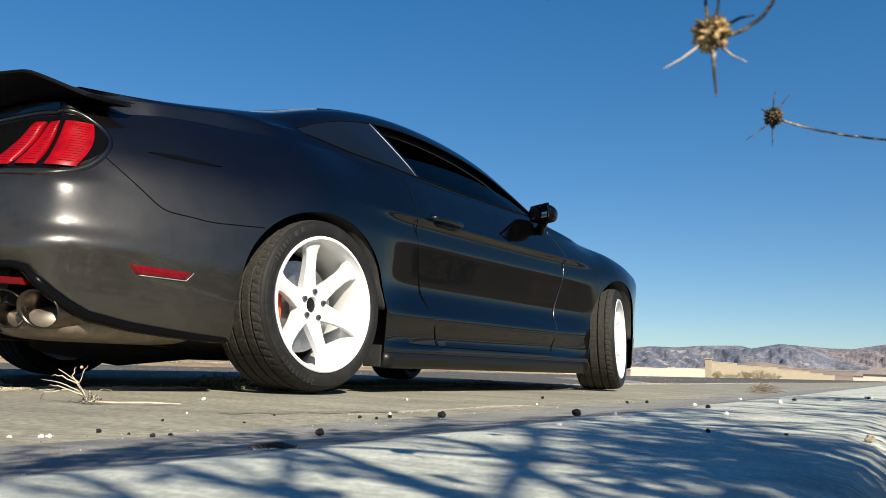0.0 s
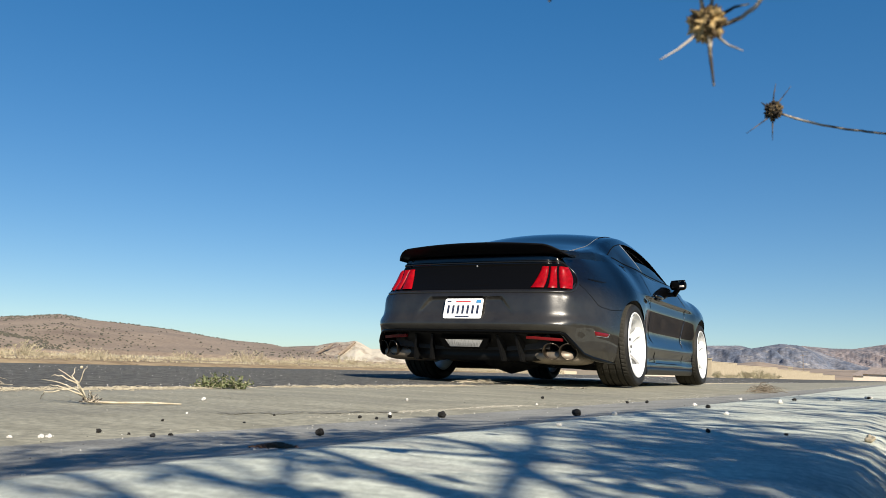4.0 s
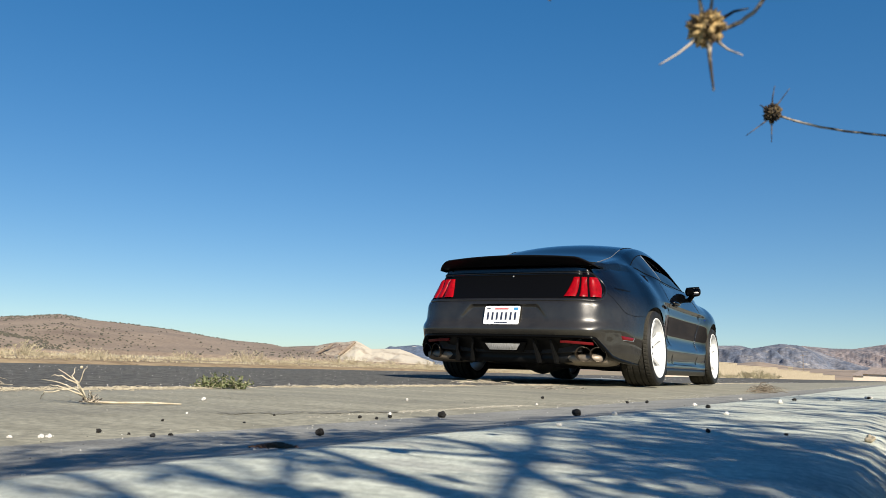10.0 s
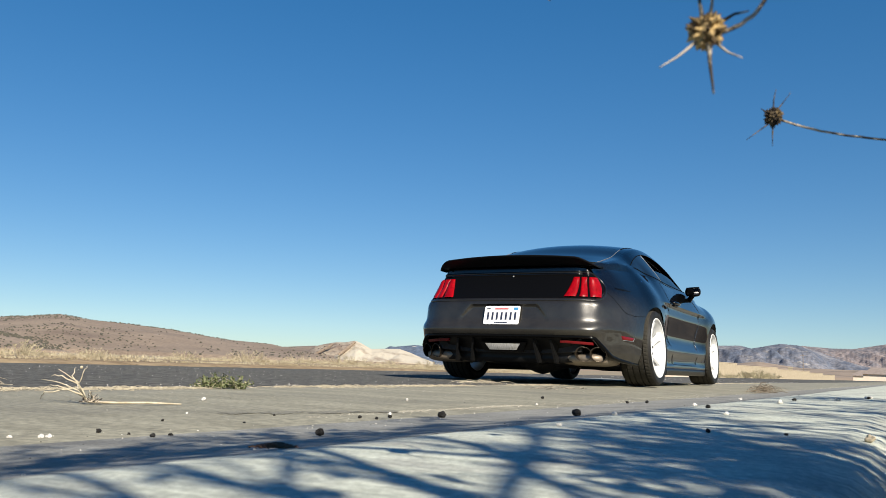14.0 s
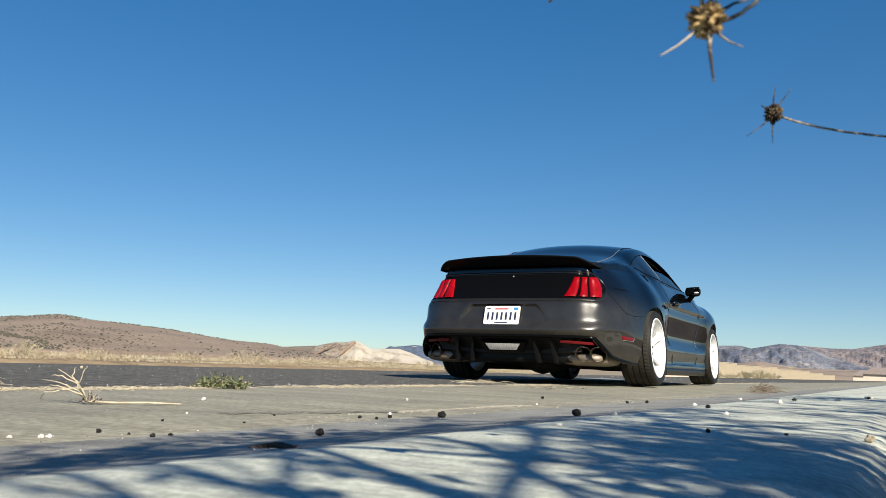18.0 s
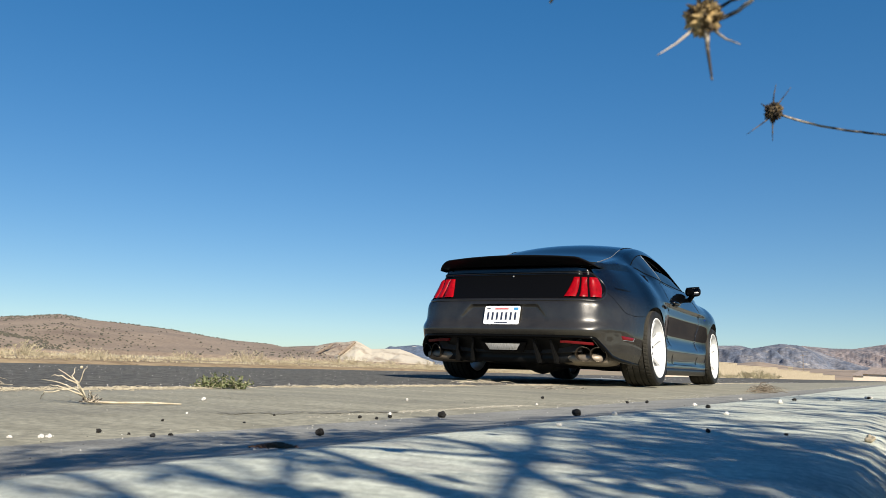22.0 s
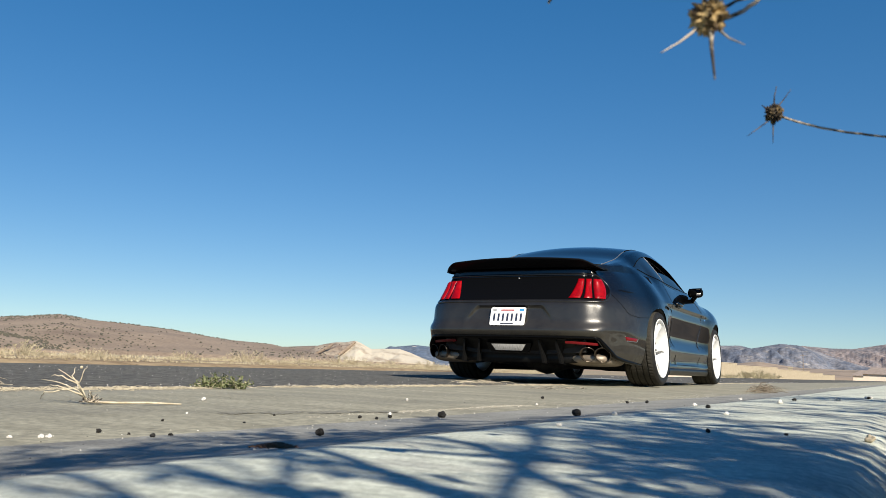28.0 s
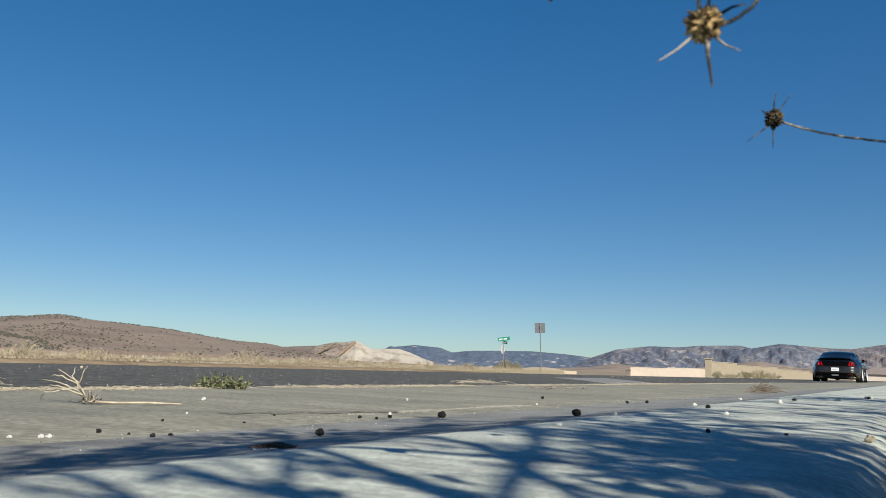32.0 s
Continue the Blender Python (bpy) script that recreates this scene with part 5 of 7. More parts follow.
                    ring_v.append(Vector((x0 - slant * (math.sin(a) - 1.7 * side * math.cos(a)) * 0.9 + 0.38 * (y - 0.638), side * y + rad * math.cos(a), 0.241 + rad * math.sin(a))))
            for r in range(5):
                for k in range(n):
                    ring_f.append((r * n + k, r * n + (k + 1) % n, (r + 1) * n + (k + 1) % n, (r + 1) * n + k))
            tip = mesh_ob("exhaust_tip", ring_v, ring_f, M_TIP, car, True, "polished round exhaust tip")
            bx = 0.38 * (y - 0.638)
            # black plug gives the tip's shaded inside its darkness by colour
            v, f = tube([(-0.935 + bx, side * y, 0.241), (-0.80 + bx, side * y, 0.241)], [0.0515, 0.0515], 24)
            mesh_ob("tip_bore", v, f, M_SEAM, tip, True, "black plug for the tip's dark inside")
        # muffler
        bm = bmesh.new()
        bmesh.ops.create_uvsphere(bm, u_segments=24, v_segments=14, radius=1.0)
        for v in bm.verts:
            x, y, z = v.co
            v.co = Vector((-0.68 + 0.30 * math.copysign(abs(x) ** 0.45, x), side * 0.60 + 0.19 * math.copysign(abs(y) ** 0.6, y), 0.208 + 0.056 * math.copysign(abs(z) ** 0.7, z)))
        part("muffler", bm, M_STEEL, car, "dull steel muffler")
    rear_slab("reverse_lamp", lambda s, t: ((2 * s - 1) * (0.115 + 0.035 * t) , 0.258 + 0.05 * t), 8, 3, 0.0, 0.04, M_CLEAR, car, "clear reversing lamp in the diffuser", 0.004)
    rear_slab("reverse_lamp_bezel", lambda s, t: ((2 * s - 1) * (0.16 + 0.04 * t), 0.248 + 0.07 * t), 8, 3, -0.006, 0.04, M_BLACKGLOSS, car)
    # number plate with plain bars for its writing
    plate = tagged(new("number_plate"), "white number plate with dark bars", "")
    plate.parent = car
    a, b = Vector((-1.124, 0, 0.452)), Vector((-1.082, 0, 0.599))
    up = (b - a).normalized()
    nrm = up.cross(Vector((0, 1, 0))).normalized()
    if nrm.x > 0:
        nrm = -nrm
    rot = Matrix((Vector((0, -1, 0)), up, nrm)).transposed().to_4x4()
    pm = Matrix.Translation((a + b) / 2 + nrm * 0.014) @ rot
    bm = box_bm(0.305, 0.152, 0.004)
    vert_edges = [e for e in bm.edges if abs((e.verts[0].co - e.verts[1].co).normalized().z) > 0.9]
    bmesh.ops.bevel(bm, geom=vert_edges, offset=0.014, segments=4, affect="EDGES", profile=0.5)
    part("plate_blank", bm, M_PLATE, plate, "white plate blank").matrix_basis = pm
    for k in range(7):
        part("plate_bar", box_bm(0.015, 0.062, 0.003, (-0.117 + 0.039 * k, -0.008, 0.003)), M_PLATEINK, plate, smooth=False).matrix_basis = pm
    part("plate_heading_bar", box_bm(0.115, 0.009, 0.003, (-0.005, 0.052, 0.003)), M_PLATERED, plate, smooth=False).matrix_basis = pm
    part("plate_sticker", box_bm(0.036, 0.020, 0.003, (0.118, 0.053, 0.003)), M_PLATEBLUE, plate, "blue sticker", smooth=False).matrix_basis = pm
    part("plate_sticker", box_bm(0.030, 0.008, 0.003, (-0.118, 0.053, 0.003)), M_PLATEINK, plate, smooth=False).matrix_basis = pm
    part("plate_footer_bar", box_bm(0.11, 0.007, 0.003, (0, -0.062, 0.003)), M_PLATEINK, plate, smooth=False).matrix_basis = pm
    rear_slab("plate_lamp_strip", lambda s, t: ((2 * s - 1) * 0.14, 0.612 + 0.008 * t), 8, 1, 0.006, 0.02, M_BLACKGLOSS, car)
    bm = bmesh.new()
    bmesh.ops.create_uvsphere(bm, u_segments=12, v_segments=8, radius=0.008, matrix=Matrix.Translation(rear_pt(-0.02, 0.855, 0.006)))
    part("reversing_camera", bm, M_GALV, car, "small camera dot")
    # ducktail spoiler of carbon weave
    fr, bk = [], []
    ny = 48
    for i in range(ny + 1):
        s = 2 * i / ny - 1
        e = abs(s)
        y = 0.700 * s
        wrap = max(0.0, (e - 0.80) / 0.20)
        xr = -1.05 + 0.085 * e ** 2 + 0.10 * wrap ** 2
        zt = 1.019 - 0.030 * e ** 2 - 0.052 * wrap ** 1.4
        zb = 0.945 - 0.008 * e + 0.006 * wrap ** 2
        xf, zf = -0.76 + 0.06 * wrap ** 2, 0.957 - 0.012 * e
        fr.append([Vector((xr + 0.110, y, zb)), Vector((xr + 0.068, y, zb + (zt - zb) * 0.20)), Vector((xr + 0.026, y, zb + (zt - zb) * 0.58)), Vector((xr, y, zt - 0.012)), Vector((xr - 0.003, y, zt - 0.005)), Vector((xr + 0.006, y, zt))])
        bk.append([Vector((xr + 0.14, y, zb + 0.002)), Vector((xr + 0.18, y, zb + 0.008)), Vector((xf - 0.05, y, zf - 0.022)), Vector((xf, y, zf - 0.012)), Vector((xf, y, zf - 0.004)), Vector((xr + 0.13, y, max(zf, zt + (zf - zt) * 0.55)))])
    v, f = solid_between(fr, bk)
    ob = mesh_ob("spoiler", v, f, M_CARBON, car, True, "black carbon-fibre ducktail spoiler")
    ob.data.set_sharp_from_angle(angle=radians(35))


def build_side_details(car):
    for side in (1, -1):
        # mirror on a stalk
        mir = tagged(new("wing_mirror"), "gloss black wing mirror", "")
        mir.parent = car
        bm = bmesh.new()
        bmesh.ops.create_cube(bm, size=1.0)
        bmesh.ops.subdivide_edges(bm, edges=bm.edges[:], cuts=6, use_grid_fill=True)
        for v in bm.verts:
            c = v.co * 2
            m = max(abs(c.x), abs(c.y), abs(c.z))
            n3 = (abs(c.x) ** 3 + abs(c.y) ** 3 + abs(c.z) ** 3) ** (1 / 3)
            c = c * (m / n3) if n3 else c
            front = (c.x + 1) / 2
            v.co = Vector((1.775 + 0.075 * c.x, side * (0.922 + 0.086 * c.y * (1 - 0.15 * front) - 0.02 * front), 0.974 + 0.056 * c.z * (1 - 0.25 * front)))
        part("housing", bm, M_BLACKGLOSS, mir, "gloss black mirror housing")
        fr = [[Vector((1.706 - 0.45 * (y - 0.925) - 0.06 * (z - 0.974), side * y, z)) for z in (0.935, 0.974, 1.013)] for y in (0.855, 0.925, 0.992)]
        bk = [[p + Vector((0.01, 0, 0)) for p in r] for r in fr]
        v, f = solid_between(fr, bk)
        mesh_ob("mirror_pane", v, f, M_MIRROR, mir, False, "mirror glass")
        ring = [fr[i][j] - Vector((0.002, 0, 0)) for i, j in ((0, 0), (1, 0), (2, 0), (2, 1), (2, 2), (1, 2), (0, 2), (0, 1), (0, 0))]
        mesh_ob("mirror_rim", *tube(ring, [0.007] * 9, 8), M_BLACKGLOSS, mir, True)
        v, f = tube([(1.86, side * 0.80, 0.862), (1.84, side * 0.845, 0.875), (1.80, side * 0.885, 0.915), (1.79, side * 0.90, 0.94)], [0.045, 0.032, 0.024, 0.03], 10)
        mesh_ob("stalk", v, f, M_BLACKGLOSS, mir, True)
        # rocker blade
        fr, bk = [], []
        for i in range(31):
            x = 0.40 + 1.92 * i / 30
            pts = [side_pt(x, z, o) for z, o in ((0.165, 0.004), (0.14, 0.018), (0.115, 0.03), (0.10, 0.032))]
            fr.append(pts)
            bk.append([p + Vector((0, -0.05, 0.0)) for p in pts])
        v, f = solid_between([mirror_y(r, side) for r in fr], [mirror_y(r, side) for r in bk])
        mesh_ob("side_skirt", v, f, M_BLACKTRIM, car, True, "satin black side skirt")
        # dark inner edges of the wheel arches
        for cx, cz, a, h in ARCH:
            arc = []
            for k in range(37):
                t = math.pi * k / 36
                x, z = cx + a * math.cos(t) * 0.998, cz + h * math.sin(t)
                z = max(z, 0.17)
                arc.append(side_pt(x, z + 0.001, -0.014))
            inner = [Vector((p.x, p.y - 0.25, p.z + 0.01)) for p in arc]
            v, f = solid_between([mirror_y([p, q], side) for p, q in zip(arc, inner)], [mirror_y([p + Vector((0, 0, 0.02)), q + Vector((0, 0, 0.03))], side) for p, q in zip(arc, inner)])
            mesh_ob("wheel_arch_liner", v, f, M_UNDER, car, True, "black wheel arch liner")
        # mud flap
        part("mud_flap", box_bm(0.012, 0.09, 0.09, (0.40, side * 0.87, 0.15), 0.003), M_UNDER, car)
        # fender shut line and blade line
    # underbody, floor and tunnel
    fr, bk = [], []
    for i, (x, w, z0, z1) in enumerate(((-1.0, 0.62, 0.24, 0.42), (-0.5, 0.55, 0.16, 0.5), (0.5, 0.78, 0.135, 0.42), (2.2, 0.78, 0.13, 0.42), (2.4, 0.55, 0.14, 0.6), (3.0, 0.55, 0.15, 0.6), (3.5, 0.6, 0.14, 0.5))):
        fr.append([Vector((x, y * w, z0 + 0.02 * (abs(y) == 1))) for y in (-1, -0.5, 0, 0.5, 1)])
        bk.append([Vector((x, y * w, z1)) for y in (-1, -0.5, 0, 0.5, 1)])
    v, f = solid_between(fr, bk)
    mesh_ob("underbody", v, f, M_UNDER, car, False, "black underbody")
    v, f = tube([(-0.55, 0, 0.22), (-0.2, 0.0, 0.2), (0.3, 0.0, 0.2)], [0.10, 0.13, 0.08], 12)
    mesh_ob("differential", v, f, M_UNDER, car, True)
    for side in (1, -1):
        v, f = tube([(-0.5, side * 0.4, 0.19), (0.3, side * 0.18, 0.17), (2.2, side * 0.2, 0.16)], [0.032] * 3, 10)
        mesh_ob("exhaust_pipe", v, f, M_STEEL, car, True)
        v, f = tube([(0.0, side * 0.2, 0.30), (0.0, side * 0.75, 0.33)], [0.035, 0.035], 8)
        mesh_ob("axle_shaft", v, f, M_UNDER, car, True)
    # front seats, seen dimly
    for side in (1, -1):
        bm = box_bm(0.50, 0.50, 0.16, (1.10, side * 0.37, 0.52), 0.05)
        box_bm(0.14, 0.48, 0.52, (0.84, side * 0.37, 0.76), 0.05, bm)
        box_bm(0.10, 0.26, 0.16, (0.78, side * 0.37, 1.07), 0.04, bm)
        part("seat", bm, M_CLOTH, car, "black front seat")


def wheel(car, name, x, y, side, width):
    """A wheel with its middle at the car's (x, y); the outer face looks to side."""
    w = tagged(new(name), "white six-spoke wheel with a wide low-profile tyre", "")
    w.parent = car
    R, RIM = 0.321, 0.2525
    half = width / 2
    side_prof = [(half - 0.030, RIM - 0.012), (half - 0.010, RIM + 0.002), (half - 0.004, RIM + 0.010), (half - 0.0015, RIM + 0.022), (half, RIM + 0.040), (half - 0.004, RIM + 0.050), (half - 0.010, R - 0.0155), (half - 0.014, R - 0.0105), (half - 0.019, R - 0.0070)]
    shoulder = [(half - 0.026, R - 0.0050), (half - 0.040, R - 0.0028), (half - 0.056, R - 0.0014)]
    tread = []
    for g in (0.074, 0.027, -0.027, -0.074):
        tread += [(g + 0.0060, R - 0.0006), (g + 0.0050, R - 0.010), (g - 0.0050, R - 0.010), (g - 0.0060, R - 0.0006)]
    full = side_prof + shoulder + tread + [(-a, b) for a, b in (side_prof + shoulder)[::-1]]
    m, ns = len(full), len(side_prof)
    n = 300
    v, f, treads = [], [], []
    for k in range(n):
        for q, (o, r) in enumerate(full):
            edge = ns <= q < ns + 3 or m - ns - 3 <= q < m - ns
            inner = ns + 3 <= q < m - ns - 3 and (q - ns - 3) % 4 in (0, 3)
            cut = 0.003 if edge and k % 5 == 0 else (0.002 if inner and k % 10 == 2 else 0.0)
            t = 2 * math.pi * (k + 39 * (half - abs(o)) * (1 if edge else 0.4)) / n          # slanted sipes
            v.append(Vector((math.sin(t) * (r - cut), side * o, math.cos(t) * (r - cut))))
    for k in range(n):
        for q in range(m - 1):
            a, b = k * m + q, ((k + 1) % n) * m + q
            f.append((a, a + 1, b + 1, b) if side > 0 else (a, b, b + 1, a + 1))
            treads.append(1 if ns - 1 <= q < m - ns else 0)
    tyre = mesh_ob("tyre", v, f, M_RUBBER, w, True, "black low-profile tyre with dusty tread")
    tyre.data.materials.append(M_TREAD)
    tyre.data.polygons.foreach_set("material_index", treads)
    tyre.data.set_sharp_from_angle(angle=radians(40))
    # raised size lettering on the sidewall
    lettering(tyre, "285/35R19", RIM + 0.041, half + 0.0005, side, 205)
    for c, wd in ((0.0, 0.013), (0.06, 0.018), (0.13, 0.015), (0.20, 0.02), (0.27, 0.015), (0.33, 0.01), (0.46, 0.03), (0.58, 0.02)):
        a = radians(-50) + c
        vv = []
        for da in (-wd, wd):
            for r in (RIM + 0.032, RIM + 0.050):
                vv.append(Vector((-side * math.sin(a + da) * r, side * (half + 0.0012), math.cos(a + da) * r)))
        mesh_ob("brand_bar", vv, [(0, 1, 3, 2)], M_LETTER, tyre)
    # rim barrel and lip
    prof = [(half - 0.03, RIM - 0.006), (half - 0.006, RIM + 0.002), (half - 0.002, RIM - 0.002), (half - 0.004, RIM - 0.010), (half - 0.018, RIM - 0.013), (half - 0.030, RIM - 0.022), (half - 0.075, RIM - 0.028), (half - 0.10, RIM - 0.034), (-half + 0.05, RIM - 0.034), (-half + 0.02, RIM - 0.012)]
    v, f = [], []
    n = 96
    m = len(prof)
    for k in range(n):
        t = 2 * math.pi * k / n
        for o, r in prof:
            v.append(Vector((math.sin(t) * r, side * o, math.cos(t) * r)))
    for k in range(n):
        for q in range(m - 1):
            a, b = k * m + q, ((k + 1) % n) * m + q
            f.append((a, b, b + 1, a + 1) if side > 0 else (a, a + 1, b + 1, b))
    rim = mesh_ob("rim", v, f, M_WHEEL, w, True, "white wheel rim")
    rim.data.set_sharp_from_angle(angle=radians(40))
    # six tapering spokes
    for k in range(6):
        a = 2 * math.pi * k / 6
        bm = bmesh.new()
        rows = []
        for r, hw, fo, dp in ((0.055, 0.038, 0.076, 0.035), (0.085, 0.033, 0.069, 0.038), (0.13, 0.0275, 0.057, 0.034), (0.180, 0.027, 0.043, 0.03), (0.205, 0.032, 0.035, 0.03), (0.222, 0.042, 0.029, 0.03), (0.2365, 0.060, 0.024, 0.03)):
            y = half - fo
            rows.append([Vector((s * hw, side * (y - (0.006 if abs(s) == 1 else 0)), r)) for s in (-1, -0.72, 0.72, 1)] + [Vector((s * hw * 0.9, side * (y - dp), r)) for s in (1, -1)])
        vs = [[bm.verts.new(p) for p in row] for row in rows]
        for i in range(len(rows) - 1):
            for j in range(6):
                bm.faces.new((vs[i][j], vs[i][(j + 1) % 6], vs[i + 1][(j + 1) % 6], vs[i + 1][j]))
        bm.faces.new(vs[0])
        bm.faces.new(vs[-1])
        sp = part("spoke", bm, M_WHEEL, w)
        sp.matrix_basis = Matrix.Rotation(a, 4, "Y")
    # hub with its bore and five nuts
    v, f = [], []
    prof = [(half - 0.075, 0.030), (half - 0.072, 0.034), (half - 0.072, 0.066), (half - 0.080, 0.074), (half - 0.12, 0.078), (half - 0.14, 0.03)]
    n = 40
    for k in range(n):
        t = 2 * math.pi * k / n
        for o, r in prof:
            v.append(Vector((math.sin(t) * r, side * o, math.cos(t) * r)))
    m = len(prof)
    for k in range(n):
        for q in range(m):
            a, b = k * m + q, ((k + 1) % n) * m + q
            a2, b2 = k * m + (q + 1) % m, ((k + 1) % n) * m + (q + 1) % m
            f.append((a, a2, b2, b))
    mesh_ob("hub", v, f, M_WHEEL, w, True, "white wheel hub with open bore")
    # black disc put in for the shaded depth of the open bore
    bm = bmesh.new()
    bmesh.ops.create_cone(bm, cap_ends=True, segments=20, radius1=0.029, radius2=0.029, depth=0.02, matrix=Matrix.Translation((0, side * (half - 0.10), 0)) @ pose(0, 0, 0, 90, 0, 0))
    part("bore_disc", bm, M_BLACKTRIM, w)
    for k in range(5):
        a = 2 * math.pi * k / 5 + 0.3
        bm = bmesh.new()
        bmesh.ops.create_cone(bm, cap_ends=True, segments=6, radius1=0.011, radius2=0.010, depth=0.02, matrix=Matrix.Translation((0.052 * math.sin(a), side * (half - 0.072), 0.052 * math.cos(a))) @ pose(0, 0, 0, 90, 0, 0))
        part("lug_nut", bm, M_LUG, w, "steel lug nut", smooth=False)
    bm = bmesh.new()
    bmesh.ops.create_cone(bm, cap_ends=True, segments=48, radius1=0.175, radius2=0.175, depth=0.026, matrix=Matrix.Translation((0, side * (half - 0.165), 0)) @ pose(0, 0, 0, 90, 0, 0))
    part("brake_disc", bm, M_DISC, w, "steel brake disc")
    w.matrix_basis = Matrix.Translation((x, y, 0.3245))
    w["side"] = side
    return w


def lettering(parent, words, r, off, side, start):
    """Raised characters set one by one round the sidewall."""
    a = radians(start)
    for ch in words:
        cu = bpy.data.curves.new("character", "FONT")
        cu.body, cu.size, cu.align_x, cu.align_y, cu.extrude, cu.resolution_u = ch, 0.030, "CENTER", "CENTER", 0.0006, 2
        ob = new("character", cu)
        ob.data.materials.append(M_LETTER)
        dg = bpy.context.evaluated_depsgraph_get()
        me = bpy.data.meshes.new_from_object(ob.evaluated_get(dg))
        bpy.data.objects.remove(ob)
        ob = new("size_character", me)
        me.materials.clear()
        me.materials.append(M_LETTER)
        ob.parent = parent
        # text x runs clockwise when seen from outside, its top to the rim's outside
        tx = Vector((-side * math.cos(a), 0, -math.sin(a)))
        up = Vector((-side * math.sin(a), 0, math.cos(a)))
        rot = Matrix((tx, up, tx.cross(up))).transposed().to_4x4()
        ob.matrix_basis = Matrix.Translation(up * r + Vector((0, side * off, 0))) @ rot
        a += 0.072 if ch != "/" else 0.06


def build_car():
    car = tagged(new("car"), "dark grey metallic two-door coupe with white wheels, lowered", "car")
    build_body(car)
    build_rear(car)
    build_side_details(car)
    wheels = []
    for x, yo, wd in ((0.0, 0.975, 0.272), (2.72, 0.960, 0.258)):
        for side in (-1, 1):
            w = wheel(car, "wheel", x, side * (yo - wd / 2), side, wd)
            wheels.append((w, x, side * (yo - wd / 2), side))
            bm = box_bm(0.07, 0.07, 0.17, (x - 0.15, side * (yo - 0.15), 0.335), 0.015)
            part("brake_caliper", bm, M_CALIPER, car, "orange-red brake caliper")
    return car, wheels


car, wheels = build_car()


# ---------- loose things in the gutter and on the kerb ----------
def pebble(at, r, material, label, rnd):
    bm = bmesh.new()
    bmesh.ops.create_icosphere(bm, subdivisions=2, radius=0.86)
    ph = rnd.uniform(0, 50)
    for v in bm.verts:
        k = 1 + 0.5 * noise.noise(v.co * 1.4 + Vector((ph, 0, 0))) + 0.22 * noise.noise(v.co * 3.5 + Vector((ph, 4, 0)))
        v.co = Vector((v.co.x * r * 1.15 * k, v.co.y * r * 0.95 * k, v.co.z * r * 0.85 * k))
    low = min(v.co.z for v in bm.verts)
    ob = part("pebble", bm, material, None, smooth=False)
    ob.matrix_world = Matrix.Translation(at - Vector((0, 0, low + r * 0.08))) @ pose(0, 0, 0, 0, 0, rnd.uniform(0, 360))
    tagged(ob, label, "pebble", "pebbles on the concrete")


